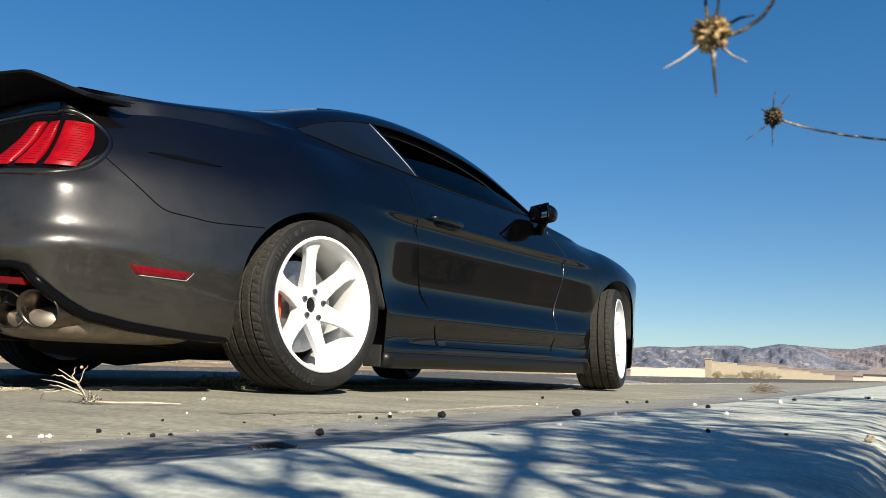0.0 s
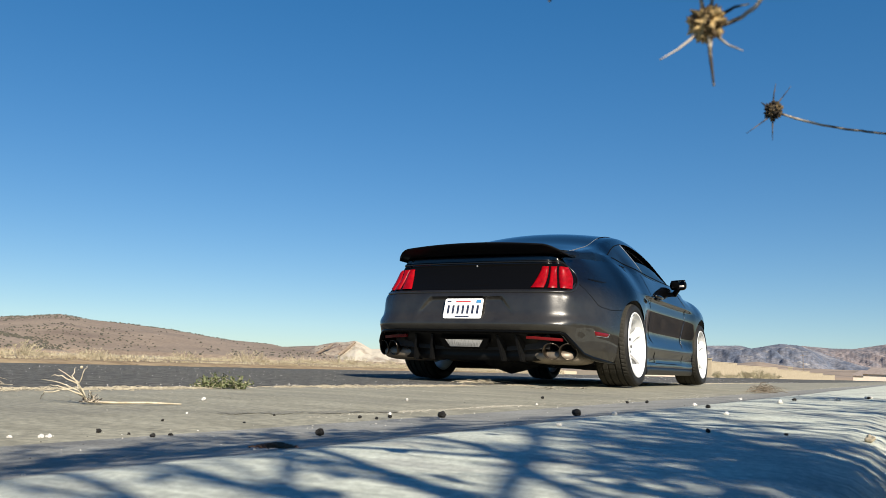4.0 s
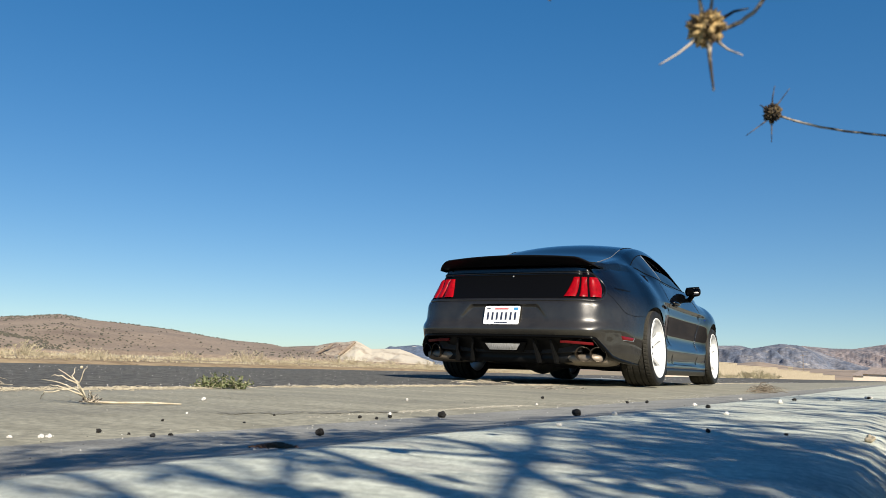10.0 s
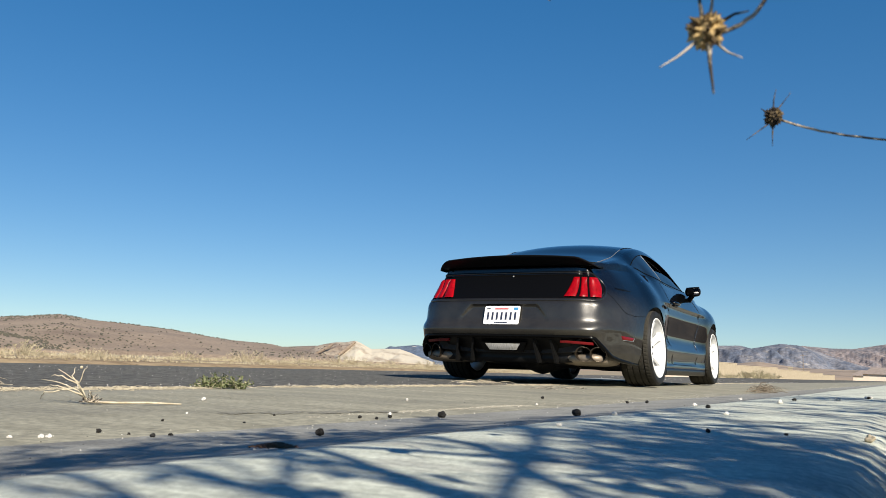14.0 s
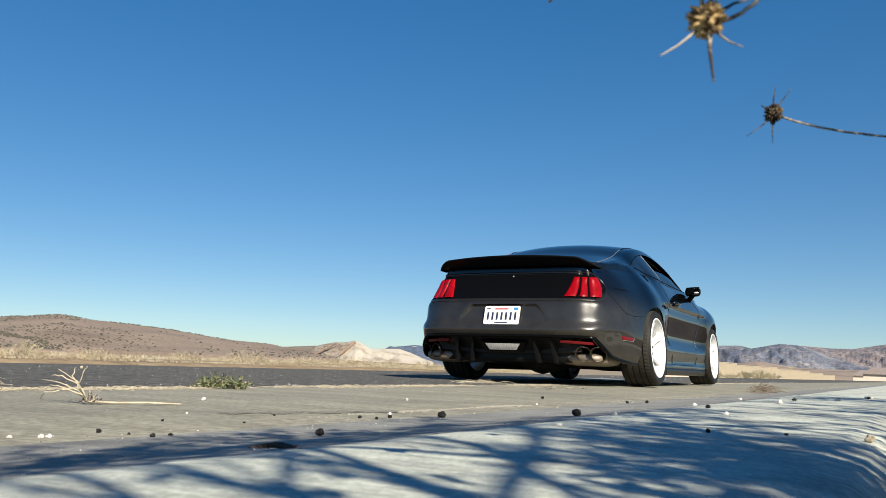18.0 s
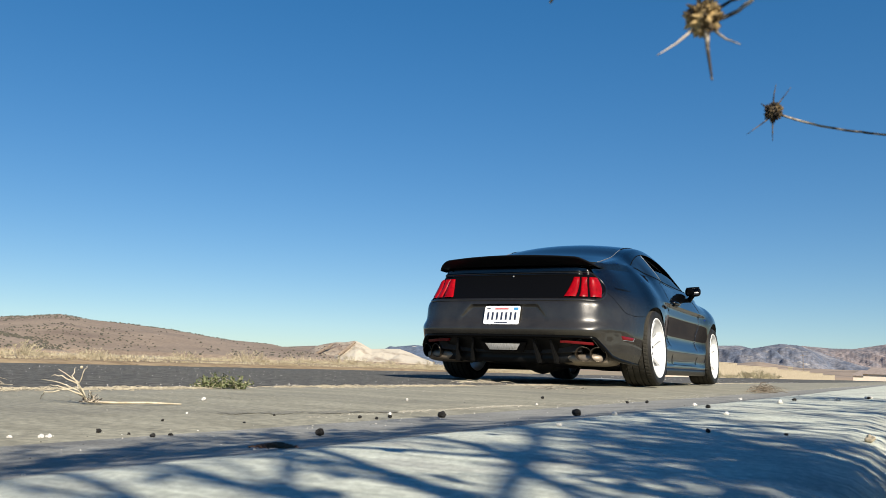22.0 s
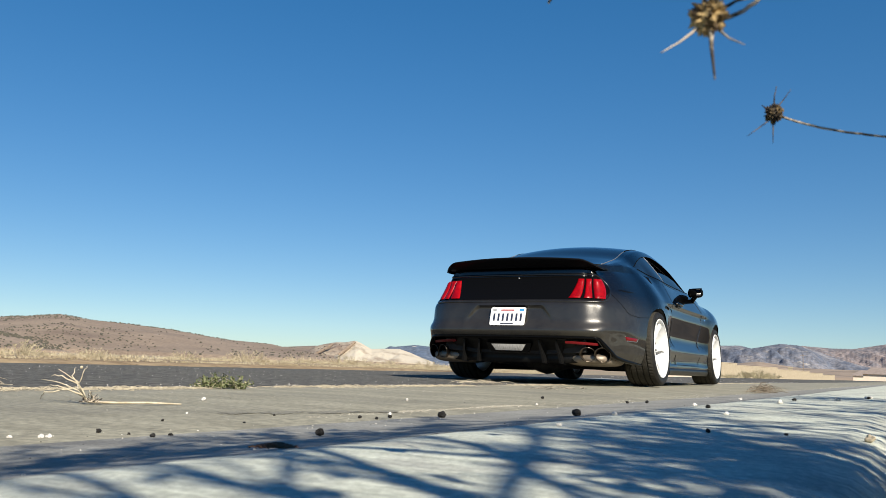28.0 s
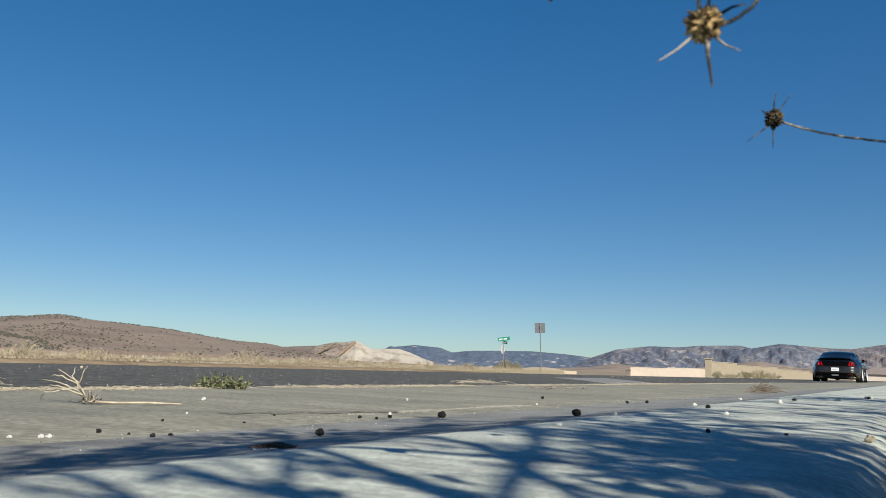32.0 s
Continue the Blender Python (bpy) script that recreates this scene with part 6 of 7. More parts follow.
def build_pebbles():
    rnd = random.Random(5)
    for s, l, r in [(0.921, 1.170, 0.0051), (0.942, 1.123, 0.0030), (0.939, 1.064, 0.0049), (0.981, 1.069, 0.0040), (1.063, 0.827, 0.0078), (1.614, 1.140, 0.0054), (1.632, 1.105, 0.0047), (1.703, 1.115, 0.0056), (1.823, 1.038, 0.0115), (1.773, 0.666, 0.0110), (0.959, 0.206, 0.0034), (1.659, 0.356, 0.0052), (3.318, 1.400, 0.0074), (3.390, 1.052, 0.0073), (3.496, 1.000, 0.0087), (2.491, 0.302, 0.0060), (1.162, 1.292, 0.0036), (1.269, 1.178, 0.0030), (0.997, 0.130, 0.0021), (1.476, 1.281, 0.0033), (3.16, 0.150, 0.0062)]:
        pebble(road_pt(s, l, ground_z(l)), r, M_BLACKSTONE, "small rough black cinder pebble on concrete", rnd)
    for s, l, r in [(0.806, 1.153, 0.0048), (0.817, 1.150, 0.0043), (0.771, 1.177, 0.0034), (1.757, 1.793, 0.0077), (1.345, 1.421, 0.0034), (1.269, 0.414, 0.0046), (0.904, 0.360, 0.0030), (1.848, 0.424, 0.0052), (1.415, 0.275, 0.0044), (1.765, 1.156, 0.0058), (1.044, 0.050, 0.0065), (2.155, 0.294, 0.0075), (2.687, 0.207, 0.0085), (2.72, 0.215, 0.006), (3.179, 0.147, 0.008), (3.21, 0.16, 0.006), (3.179, 0.568, 0.0066), (2.474, 1.552, 0.0060), (2.733, 1.174, 0.0061)]:
        pebble(road_pt(s, l, ground_z(l)), r, M_BLOCK if l < 0.1 else M_WHITESTONE, "small tan stone on the kerb's edge" if l < 0.1 else "small pale stone chip on concrete", rnd)
    # fine grit: nobody could count it
    for name, material, n, label in (("pale_grit", M_WHITESTONE, 2400, "fine pale grit on road and gutter"), ("dark_grit", M_BLACKSTONE, 500, "fine dark grit on road and gutter")):
        verts, faces = [], []
        for _ in range(n):
            s = rnd.uniform(0.3, 22) if rnd.random() < 0.7 else rnd.uniform(0.3, 6)
            l = rnd.choice((rnd.uniform(2.45, 6.5), abs(rnd.gauss(0, 0.16)) + 2.42, rnd.uniform(0.4, 2.5), rnd.gauss(1.1, 0.06)))
            if l < 0.3:
                continue
            r = rnd.uniform(0.0010, 0.0030) * (1 + 0.09 * s) * (0.95 if l > 2.5 else 0.5)
            p = road_pt(s, l, ground_z(l) + r * 0.4)
            b = len(verts)
            for d in ((1, 0, 0), (-0.5, 0.8, 0), (-0.6, -0.7, 0), (0, 0, 0.9), (0.1, 0, -0.6)):
                verts.append(p + Vector(d) * r * rnd.uniform(0.7, 1.3))
            faces += [(b, b + 1, b + 3), (b + 1, b + 2, b + 3), (b + 2, b, b + 3), (b + 1, b, b + 4), (b + 2, b + 1, b + 4), (b, b + 2, b + 4)]
        tagged(mesh_ob(name, verts, faces, material), label, "grit", kind="stuff")


def build_flow_line():
    """Pale gravel washed into a line where the kerb's face meets the gutter."""
    rnd = random.Random(17)
    verts, faces = [], []
    for _ in range(700):
        s = rnd.uniform(1.5, 2.7) if rnd.random() < 0.75 else rnd.uniform(2.6, 6.0)
        l = 1.215 + rnd.gauss(0, 0.016) - 0.02 * (s > 2.6)
        r = rnd.uniform(0.0007, 0.0024)
        p = road_pt(s, l, ground_z(l) + r * 0.4)
        b = len(verts)
        for d in ((1, 0, 0), (-0.5, 0.8, 0), (-0.6, -0.7, 0), (0, 0, 0.9), (0.1, 0, -0.6)):
            verts.append(p + Vector(d) * r * rnd.uniform(0.7, 1.3))
        faces += [(b, b + 1, b + 3), (b + 1, b + 2, b + 3), (b + 2, b, b + 3), (b + 1, b, b + 4), (b + 2, b + 1, b + 4), (b, b + 2, b + 4)]
    tagged(mesh_ob("flow_line_gravel", verts, faces, M_GRAVEL), "pale fine gravel washed into a line in the gutter", "gravel", kind="stuff")


def build_stains():
    """Dark blotches left on the gutter by drips."""
    rnd = random.Random(31)
    for s, l, a, b in ((1.46, 1.38, 0.05, 0.030), (1.58, 1.33, 0.07, 0.035), (1.72, 1.28, 0.10, 0.040), (1.84, 1.23, 0.06, 0.025)):
        verts = [Vector((0, 0, 0))]
        for k in range(60):
            t = 2 * math.pi * k / 60
            w = 1 + 0.6 * noise.noise((math.cos(t) * 1.6 + s * 9, math.sin(t) * 1.6, l)) + rnd.uniform(-0.3, 0.2)
            verts.append(ALONG * a * w * math.cos(t) + ACROSS * b * w * math.sin(t))
        ob = mesh_ob("stain", verts, [(0, k + 1, (k + 1) % 60 + 1) for k in range(60)], M_STAIN)
        ob.matrix_world = Matrix.Translation(road_pt(s, l, ground_z(l) + 0.0022))
        tagged(ob, "dark drip stain on the concrete gutter", "stain", "stains in the gutter", kind="structure")


def straw(verts, faces, rnd, p, length, r, lift):
    a = rnd.gauss(radians(90 - ROAD_DIR), 1.2)
    d = Vector((math.cos(a), math.sin(a), 0))
    n = Vector((-d.y, d.x, 0))
    pts = [p + d * length * (t - 0.5) + n * length * 0.15 * math.sin(t * 3 + a) + Vector((0, 0, r + lift * math.sin(math.pi * t))) for t in (0, 0.33, 0.66, 1)]
    tube(pts, [r, r, r * 0.8, r * 0.5], 4, False, verts, faces)


def build_debris():
    rnd = random.Random(11)
    verts, faces = [], []
    for _ in range(7000):
        s = 0.6 + 15.4 * rnd.random() ** 1.9
        l = 2.47 + rnd.gauss(0, 0.05 + 0.03 * noise.noise((s, 1, 1)))
        if noise.noise((s * 1.3, 2, 7)) < rnd.uniform(-0.5, 0.3):
            continue
        straw(verts, faces, rnd, road_pt(s, l, ground_z(l)), rnd.uniform(0.010, 0.050), 0.0008, rnd.uniform(0, 0.006))
    tagged(mesh_ob("straw_litter", verts, faces, M_STRAW), "dry straw litter along the gutter's edge", "litter", kind="stuff")
    # small heaps
    for s, l, n, w, hgt, material, label in ((6.9, 1.05, 70, 0.12, 0.05, M_BARK, "small heap of dark dry twigs on the kerb"), (5.35, 2.72, 40, 0.16, 0.02, M_STRAW, "bundle of pale straw on the asphalt's edge"),
                                             (1.15, 2.46, 90, 0.16, 0.03, M_STRAW, "clump of flattened pale straw"), (8.6, 2.4, 50, 0.4, 0.012, M_STRAW, "loose dry stalks at the gutter's edge"), (4.9, 2.0, 16, 0.2, 0.01, M_TWIG, "few thin twigs in the gutter"), (1.62, 2.70, 16, 0.06, 0.03, M_STRAW, "bundle of long pale straw at the gutter's edge"), (8.4, 1.27, 60, 0.20, 0.04, M_TWIG, "heap of dry straw and twigs in the gutter")):
        verts, faces = [], []
        for _ in range(n):
            p = road_pt(s, l, 0) - road_pt(s, l, 0) + ALONG * rnd.gauss(0, w) + ACROSS * rnd.gauss(0, w * 0.3)
            straw(verts, faces, rnd, Vector((p.x, p.y, rnd.uniform(0, hgt) * max(0, 1 - p.length / (2 * w)))), rnd.uniform(0.05, 0.18), 0.0014, rnd.uniform(0, hgt))
        ob = mesh_ob("twig_heap", verts, faces, material)
        ob.matrix_world = Matrix.Translation(road_pt(s, l, ground_z(l)))
        tagged(ob, label, "debris", kind="stuff")
    # brown leaf crumbs on the kerb face
    verts, faces = [], []
    for _ in range(420):
        p = ALONG * rnd.gauss(0, 0.004) + Vector((rnd.gauss(0, 0.0085), 0, 0)) + ACROSS * rnd.gauss(0, 0.004)
        r = rnd.uniform(0.0008, 0.0022)
        a, b2 = rnd.uniform(0, 6.3), rnd.uniform(-0.7, 0.7)
        u = Vector((math.cos(a), math.sin(a), b2)).normalized() * r
        w = u.cross(Vector((0, 0.3, 1))).normalized() * r * 0.6
        z = Vector((0, 0, rnd.uniform(0.0005, 0.0045) * math.exp(-(p.length / 0.016) ** 2)))
        k = len(verts)
        verts += [p + z - u - w, p + z + u - w, p + z + u + w, p + z - u + w, p + z + Vector((0, 0, 0.0012))]
        faces += [(k, k + 1, k + 4), (k + 1, k + 2, k + 4), (k + 2, k + 3, k + 4), (k + 3, k, k + 4)]
    ob = mesh_ob("leaf_crumbs", verts, faces, M_DEADLEAF)
    ob.matrix_world = Matrix.Translation(road_pt(0.57, 0.49, ground_z(0.49) + 0.001))
    tagged(ob, "little heap of crumbled brown leaves on the kerb", "leaf litter")


def build_dead_weed():
    """A pulled-up dry weed with pale stems and one long straight stalk."""
    rnd = random.Random(3)
    at = road_pt(1.36, 1.775, ground_z(1.775))
    weed = tagged(new("dead_weed"), "dry uprooted weed with pale branching stems", "weed")
    weed.matrix_world = Matrix.Translation(at)
    k = 2.24 / 1438
    stems = [[(0, 0), (-18, 22), (-45, 38), (-82, 41)], [(-4, 4), (-22, 40), (-48, 62)], [(-4, 8), (-14, 36), (-8, 58), (-22, 70)], [(-2, 4), (-34, 24), (-66, 18), (-88, 2)],
             [(-8, 14), (-30, 50), (-36, 66)], [(-20, 36), (-44, 50), (-62, 48)], [(0, 2), (6, 10), (10, 24)], [(-10, 14), (-46, 30), (-70, 30)]]
    for path in stems:
        pts = []
        for i, (x, z) in enumerate(path):
            pts.append(Vector((x * k, rnd.uniform(-0.02, 0.02) * i, z * k * 0.82 + 0.004)))
        dense = []
        for a, b in zip(pts, pts[1:]):
            dense += [a.lerp(b, t) + Vector((rnd.gauss(0, 0.0012), 0, rnd.gauss(0, 0.0012))) for t in (0, 0.33, 0.66)]
        dense.append(pts[-1])
        v, f = tube(dense, [0.0021 * (1 - 0.65 * i / len(dense)) for i in range(len(dense))], 5)
        mesh_ob("stem", v, f, M_STRAW, weed, True)
    v, f = tube([(0, 0, 0.006), (0.06, 0.02, 0.005), (0.13, 0.05, 0.006), (0.205, 0.075, 0.004)], [0.0035, 0.003, 0.003, 0.002], 5)
    mesh_ob("stalk", v, f, M_STRAW, weed, True, "long straight pale stalk lying on the concrete")
    v, f = [], []
    for _ in range(60):
        d = Vector((rnd.gauss(0, 1), rnd.gauss(0, 1), abs(rnd.gauss(0, 0.8)))).normalized()
        p = Vector((rnd.gauss(0.004, 0.010), rnd.gauss(0, 0.006), 0.006))
        tube([p, p + d * rnd.uniform(0.01, 0.028)], [0.0016, 0.0006], 4, False, v, f)
    mesh_ob("root_crown", v, f, M_TWIG, weed, False, "tangled brown root crown")
    bm = bmesh.new()
    bmesh.ops.create_icosphere(bm, subdivisions=2, radius=0.0042, matrix=Matrix.Translation((-0.034, 0.02, 0.089)))
    part("seed_head", bm, M_STRAW, weed)


def build_green_weed():
    rnd = random.Random(9)
    weed = tagged(new("green_weed"), "low sprawling green weed with drying stems at the gutter's edge", "weed")
    weed.matrix_world = Matrix.Translation(road_pt(2.47, 2.43, ground_z(2.43)))
    sv, sf, lv, lf = [], [], [], []
    for _ in range(60):
        c = rnd.choice((-0.06, -0.05, -0.03, 0.0, 0.05, 0.07))
        base = Vector((c + rnd.gauss(0, 0.012), rnd.gauss(0, 0.02), 0.002))
        d = Vector((rnd.uniform(-1, 1), rnd.uniform(-0.6, 0.6), rnd.uniform(0.1, 1.0)))
        tip = base + d * rnd.uniform(0.03, 0.065)
        tip.z = max(tip.z, 0.006)
        tube([base, base.lerp(tip, 0.5) + Vector((0, 0, 0.006)), tip], [0.0012, 0.001, 0.0006], 4, False, sv, sf)
        for _ in range(26):
            p = base.lerp(tip, rnd.uniform(0.1, 1.05)) + Vector((rnd.gauss(0, 0.004), rnd.gauss(0, 0.004), rnd.gauss(0, 0.003)))
            u = Vector((rnd.gauss(0, 1), rnd.gauss(0, 1), rnd.gauss(0.3, 0.8))).normalized() * rnd.uniform(0.006, 0.013)
            w = u.cross(Vector((rnd.gauss(0, 1), rnd.gauss(0, 1), 1))).normalized() * 0.0038
            b = len(lv)
            lv += [p, p + u * 0.5 + w, p + u, p + u * 0.5 - w]
            lf.append((b, b + 1, b + 2, b + 3))
    mesh_ob("stems", sv, sf, M_STRAW, weed)
    mesh_ob("foliage", lv, lf, M_WEED, weed, False, "small dull green leaves")


def burr(name, label, material, head, spikes, stem, seed):
    """A dry thistle head with thin spines, on a twig; built about its own middle."""
    rnd = random.Random(seed)
    ob = tagged(new(name), label, "dry thistle", "dry thistle heads")
    v, f = [], []
    bm = bmesh.new()
    bmesh.ops.create_icosphere(bm, subdivisions=3, radius=head)
    for q in bm.verts:
        q.co *= 0.85 + 0.2 * noise.noise(q.co * (2.2 / head)) + 0.12 * noise.noise(q.co * (6 / head))
    part("head", bm, material, ob, "tight bristly seed head", smooth=False)
    for _ in range(110):
        a = Vector((rnd.gauss(0, 1), rnd.gauss(0, 1), rnd.gauss(0, 1))).normalized()
        lean = (a + Vector((rnd.gauss(0, 0.35), rnd.gauss(0, 0.35), rnd.gauss(0.1, 0.35)))).normalized()
        top = head * rnd.uniform(0.22, 0.5)
        tube([a * head * 0.72, a * head * 0.85 + lean * top * 0.45, a * head * 0.85 + lean * top], [head * 0.16, head * 0.13, head * 0.012], 5, False, v, f)
    mesh_ob("bract_tuft", v, f, material, ob, False, "short tan bracts")
    for path, r in spikes:
        pts = [Vector(p) * head for p in path]
        dense = []
        for a, b in zip(pts, pts[1:]):
            dense += [a.lerp(b, t) for t in (0, 0.25, 0.5, 0.75)]
        dense.append(pts[-1])
        v, f = tube(dense, [head * r * (1 - 0.75 * i / len(dense)) for i in range(len(dense))], 6)
        mesh_ob("spine", v, f, M_TWIG if material is M_BURR else M_BURRSHADE, ob, True, "long thin dry spine")
    pts = [Vector(p) * head for p in stem]
    dense = []
    for a, b in zip(pts, pts[1:]):
        dense += [a.lerp(b, t) + Vector((0, 0, rnd.gauss(0, head * 0.02))) for t in (0, 0.2, 0.4, 0.6, 0.8)]
    dense.append(pts[-1])
    v, f = tube(dense, [head * 0.13] * len(dense), 6)
    mesh_ob("twig", v, f, M_TWIG, ob, True, "thin mottled twig")
    return ob


burr_a = burr("thistle_head", "dry tan thistle head with long spines on a twig", M_BURR, 0.0072,
              [([(-0.6, 0, -0.7), (-1.7, 0, -1.6), (-2.8, 0, -2.3)], 0.10), ([(0.05, -0.3, -0.7), (0.05, -0.3, -2.0), (0.22, -0.3, -3.9)], 0.17), ([(0.5, 0, -0.7), (1.3, 0.2, -1.2), (2.2, 0.3, -1.5)], 0.09),
               ([(-0.2, 0, 0.8), (-0.35, 0, 1.8), (-0.3, 0, 2.6)], 0.14), ([(0.25, 0, 0.8), (0.4, 0, 1.8), (0.4, 0, 2.8)], 0.12), ([(0.8, 0, 0.5), (1.7, 0.1, 1.1), (2.6, 0.2, 1.35)], 0.13)],
              [(0.9, 0, -0.1), (2.0, 0, 0.4), (2.9, 0, 1.1), (3.6, 0, 2.1), (4.1, 0, 4.0), (5.0, 0, 8.0)], 2)
burr_b = burr("thistle_head", "small dry thistle head, coloured as in shade, at the end of a mottled twig", M_BURRSHADE, 0.0055,
              [([(-0.5, 0, -0.7), (-1.7, 0, -1.6), (-3.2, 0, -2.7)], 0.10), ([(-0.1, 0, -0.8), (-0.2, 0, -2.0), (-0.25, 0, -3.4)], 0.10), ([(0.0, 0, 0.8), (0.1, 0, 2.0), (0.4, 0, 3.3)], 0.10), ([(0.4, 0, 0.8), (1.2, 0, 1.8), (2.1, 0, 3.0)], 0.09), ([(-0.7, 0, 0.4), (-1.1, 0, 0.8), (-1.4, 0, 1.0)], 0.12)],
              [(0.8, 0, -0.3), (3.0, 0.2, -0.9), (6.0, 0.4, -1.5), (9.0, 0.5, -1.9), (12.0, 0.6, -2.15), (16, 0.8, -2.4), (24, 1.5, -2.0)], 6)
burr_c = tagged(new("bare_twig"), "bare tip of a pale dry twig hanging overhead", "twig")
mesh_ob("twig", *tube([(0, 0, 0), (0.004, 0, 0.006), (0.006, 0, 0.02), (0.016, 0, 0.05)], [0.0008, 0.0012, 0.0014, 0.0016], 6), M_STRAW, burr_c, True)


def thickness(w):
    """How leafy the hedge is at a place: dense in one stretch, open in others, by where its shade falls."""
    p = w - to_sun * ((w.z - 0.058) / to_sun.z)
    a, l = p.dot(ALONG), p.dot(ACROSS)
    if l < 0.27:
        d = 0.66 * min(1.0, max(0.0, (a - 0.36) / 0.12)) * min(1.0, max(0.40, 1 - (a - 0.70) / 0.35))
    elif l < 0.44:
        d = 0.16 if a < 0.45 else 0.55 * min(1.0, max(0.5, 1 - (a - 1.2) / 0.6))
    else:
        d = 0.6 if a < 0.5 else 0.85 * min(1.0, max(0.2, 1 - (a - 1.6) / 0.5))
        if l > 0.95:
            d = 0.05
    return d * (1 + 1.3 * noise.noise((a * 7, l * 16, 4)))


def build_shrub(at, height, spread, stems, seed):
    """The twiggy shrub behind the camera, whose branches shade the kerb."""
    rnd, leaf = random.Random(seed), random.Random(seed + 100)
    ob = tagged(new("twiggy_shrub"), "tall twiggy shrub with small dry leaves beside the kerb", "shrub")
    ob.matrix_world = Matrix.Translation(at - ALONG * 0.15)
    v, f, tv, tf, lv, lf = [], [], [], [], [], []

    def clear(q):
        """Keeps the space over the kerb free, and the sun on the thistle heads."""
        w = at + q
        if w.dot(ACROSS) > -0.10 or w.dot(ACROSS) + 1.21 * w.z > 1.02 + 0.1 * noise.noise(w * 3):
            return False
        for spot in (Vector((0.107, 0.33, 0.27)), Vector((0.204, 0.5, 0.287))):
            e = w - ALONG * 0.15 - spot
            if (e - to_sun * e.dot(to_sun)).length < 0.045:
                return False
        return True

    def branch(p, d, length, r, level):
        pts = [p]
        n = 4
        for i in range(n):
            d = (d + Vector((rnd.gauss(0, 0.16), rnd.gauss(0, 0.16), rnd.gauss(0.02, 0.12)))).normalized()
            pts.append(pts[-1] + d * length / n)
        if not all(clear(q) for q in pts):
            return
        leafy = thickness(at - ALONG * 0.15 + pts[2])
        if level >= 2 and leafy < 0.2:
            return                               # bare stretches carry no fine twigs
        rad = [r * (1 - 0.5 * i / n) for i in range(n + 1)]
        tube(pts, rad, 5 if level < 2 else 3, False, v if level < 2 else tv, f if level < 2 else tf)
        if level < 3:
            for k in range(5 if level < 2 else 3):
                i = rnd.randint(1, n)
                nd = (d + Vector((rnd.gauss(0, 0.75), rnd.gauss(0, 0.75), rnd.gauss(0.1, 0.6)))).normalized()
                branch(pts[i], nd, length * rnd.uniform(0.4, 0.65), r * 0.55, level + 1)
        if level >= 2:
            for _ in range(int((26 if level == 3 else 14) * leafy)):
                q = pts[leaf.randint(1, n)] + Vector((leaf.gauss(0, 0.02), leaf.gauss(0, 0.02), leaf.gauss(0, 0.02)))
                u = Vector((leaf.gauss(0, 1), leaf.gauss(0, 1), leaf.gauss(0, 1))).normalized() * leaf.uniform(0.012, 0.028)
                w = u.cross(Vector((leaf.gauss(0, 1), leaf.gauss(0, 1), 1))).normalized() * 0.009
                if clear(q):
                    b = len(lv)
                    lv.extend((q - u, q + w, q + u, q - w))
                    lf.append((b, b + 1, b + 2, b + 3))
    for _ in range(stems):
        a = rnd.uniform(0, 2 * math.pi)
        d = Vector((math.cos(a) * spread, math.sin(a) * spread, rnd.uniform(0.8, 1.2))).normalized()
        branch(Vector((rnd.gauss(0, 0.05), rnd.gauss(0, 0.05), 0)), d, height * rnd.uniform(0.5, 0.75), 0.015, 0)
    for a, b, name, material in ((v, f, "branch", M_BARK), (tv, tf, "twig", M_BARK), (lv, lf, "foliage", M_WEED)):
        tagged(mesh_ob(name, a, b, material, ob), kind="stuff")


build_pebbles()
build_flow_line()
build_stains()
build_debris()
build_dead_weed()
build_green_weed()
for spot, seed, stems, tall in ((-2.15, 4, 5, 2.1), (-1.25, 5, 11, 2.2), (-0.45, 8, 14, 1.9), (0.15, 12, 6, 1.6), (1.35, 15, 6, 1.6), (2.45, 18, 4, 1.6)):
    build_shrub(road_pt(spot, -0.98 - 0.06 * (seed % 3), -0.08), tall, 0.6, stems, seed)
# unseen ones further back from the kerb, added to darken reflections in the car's side
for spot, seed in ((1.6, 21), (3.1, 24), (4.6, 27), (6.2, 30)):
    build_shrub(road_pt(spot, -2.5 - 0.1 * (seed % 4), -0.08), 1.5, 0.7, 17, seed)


# ---------- motions ----------
def mono_table(tab, x):
    """Interpolation through (x, value) that never overshoots."""
    if x <= tab[0][0]:
        return tab[0][1]
    if x >= tab[-1][0]:
        return tab[-1][1]
    h = [b[0] - a[0] for a, b in zip(tab, tab[1:])]
    d = [(b[1] - a[1]) / q for a, b, q in zip(tab, tab[1:], h)]
    i = next(k for k in range(len(h)) if x <= tab[k + 1][0])

    def slope(k):
        if k == 0 or k == len(h):
            return d[min(k, len(h) - 1)]
        if d[k - 1] * d[k] <= 0:
            return 0.0
        w1, w2 = 2 * h[k] + h[k - 1], h[k] + 2 * h[k - 1]
        return (w1 + w2) / (w1 / d[k - 1] + w2 / d[k])
    t = (x - tab[i][0]) / h[i]
    return (2 * t ** 3 - 3 * t * t + 1) * tab[i][1] + (t ** 3 - 2 * t * t + t) * h[i] * slope(i) + (-2 * t ** 3 + 3 * t * t) * tab[i + 1][1] + (t ** 3 - t * t) * h[i] * slope(i + 1)


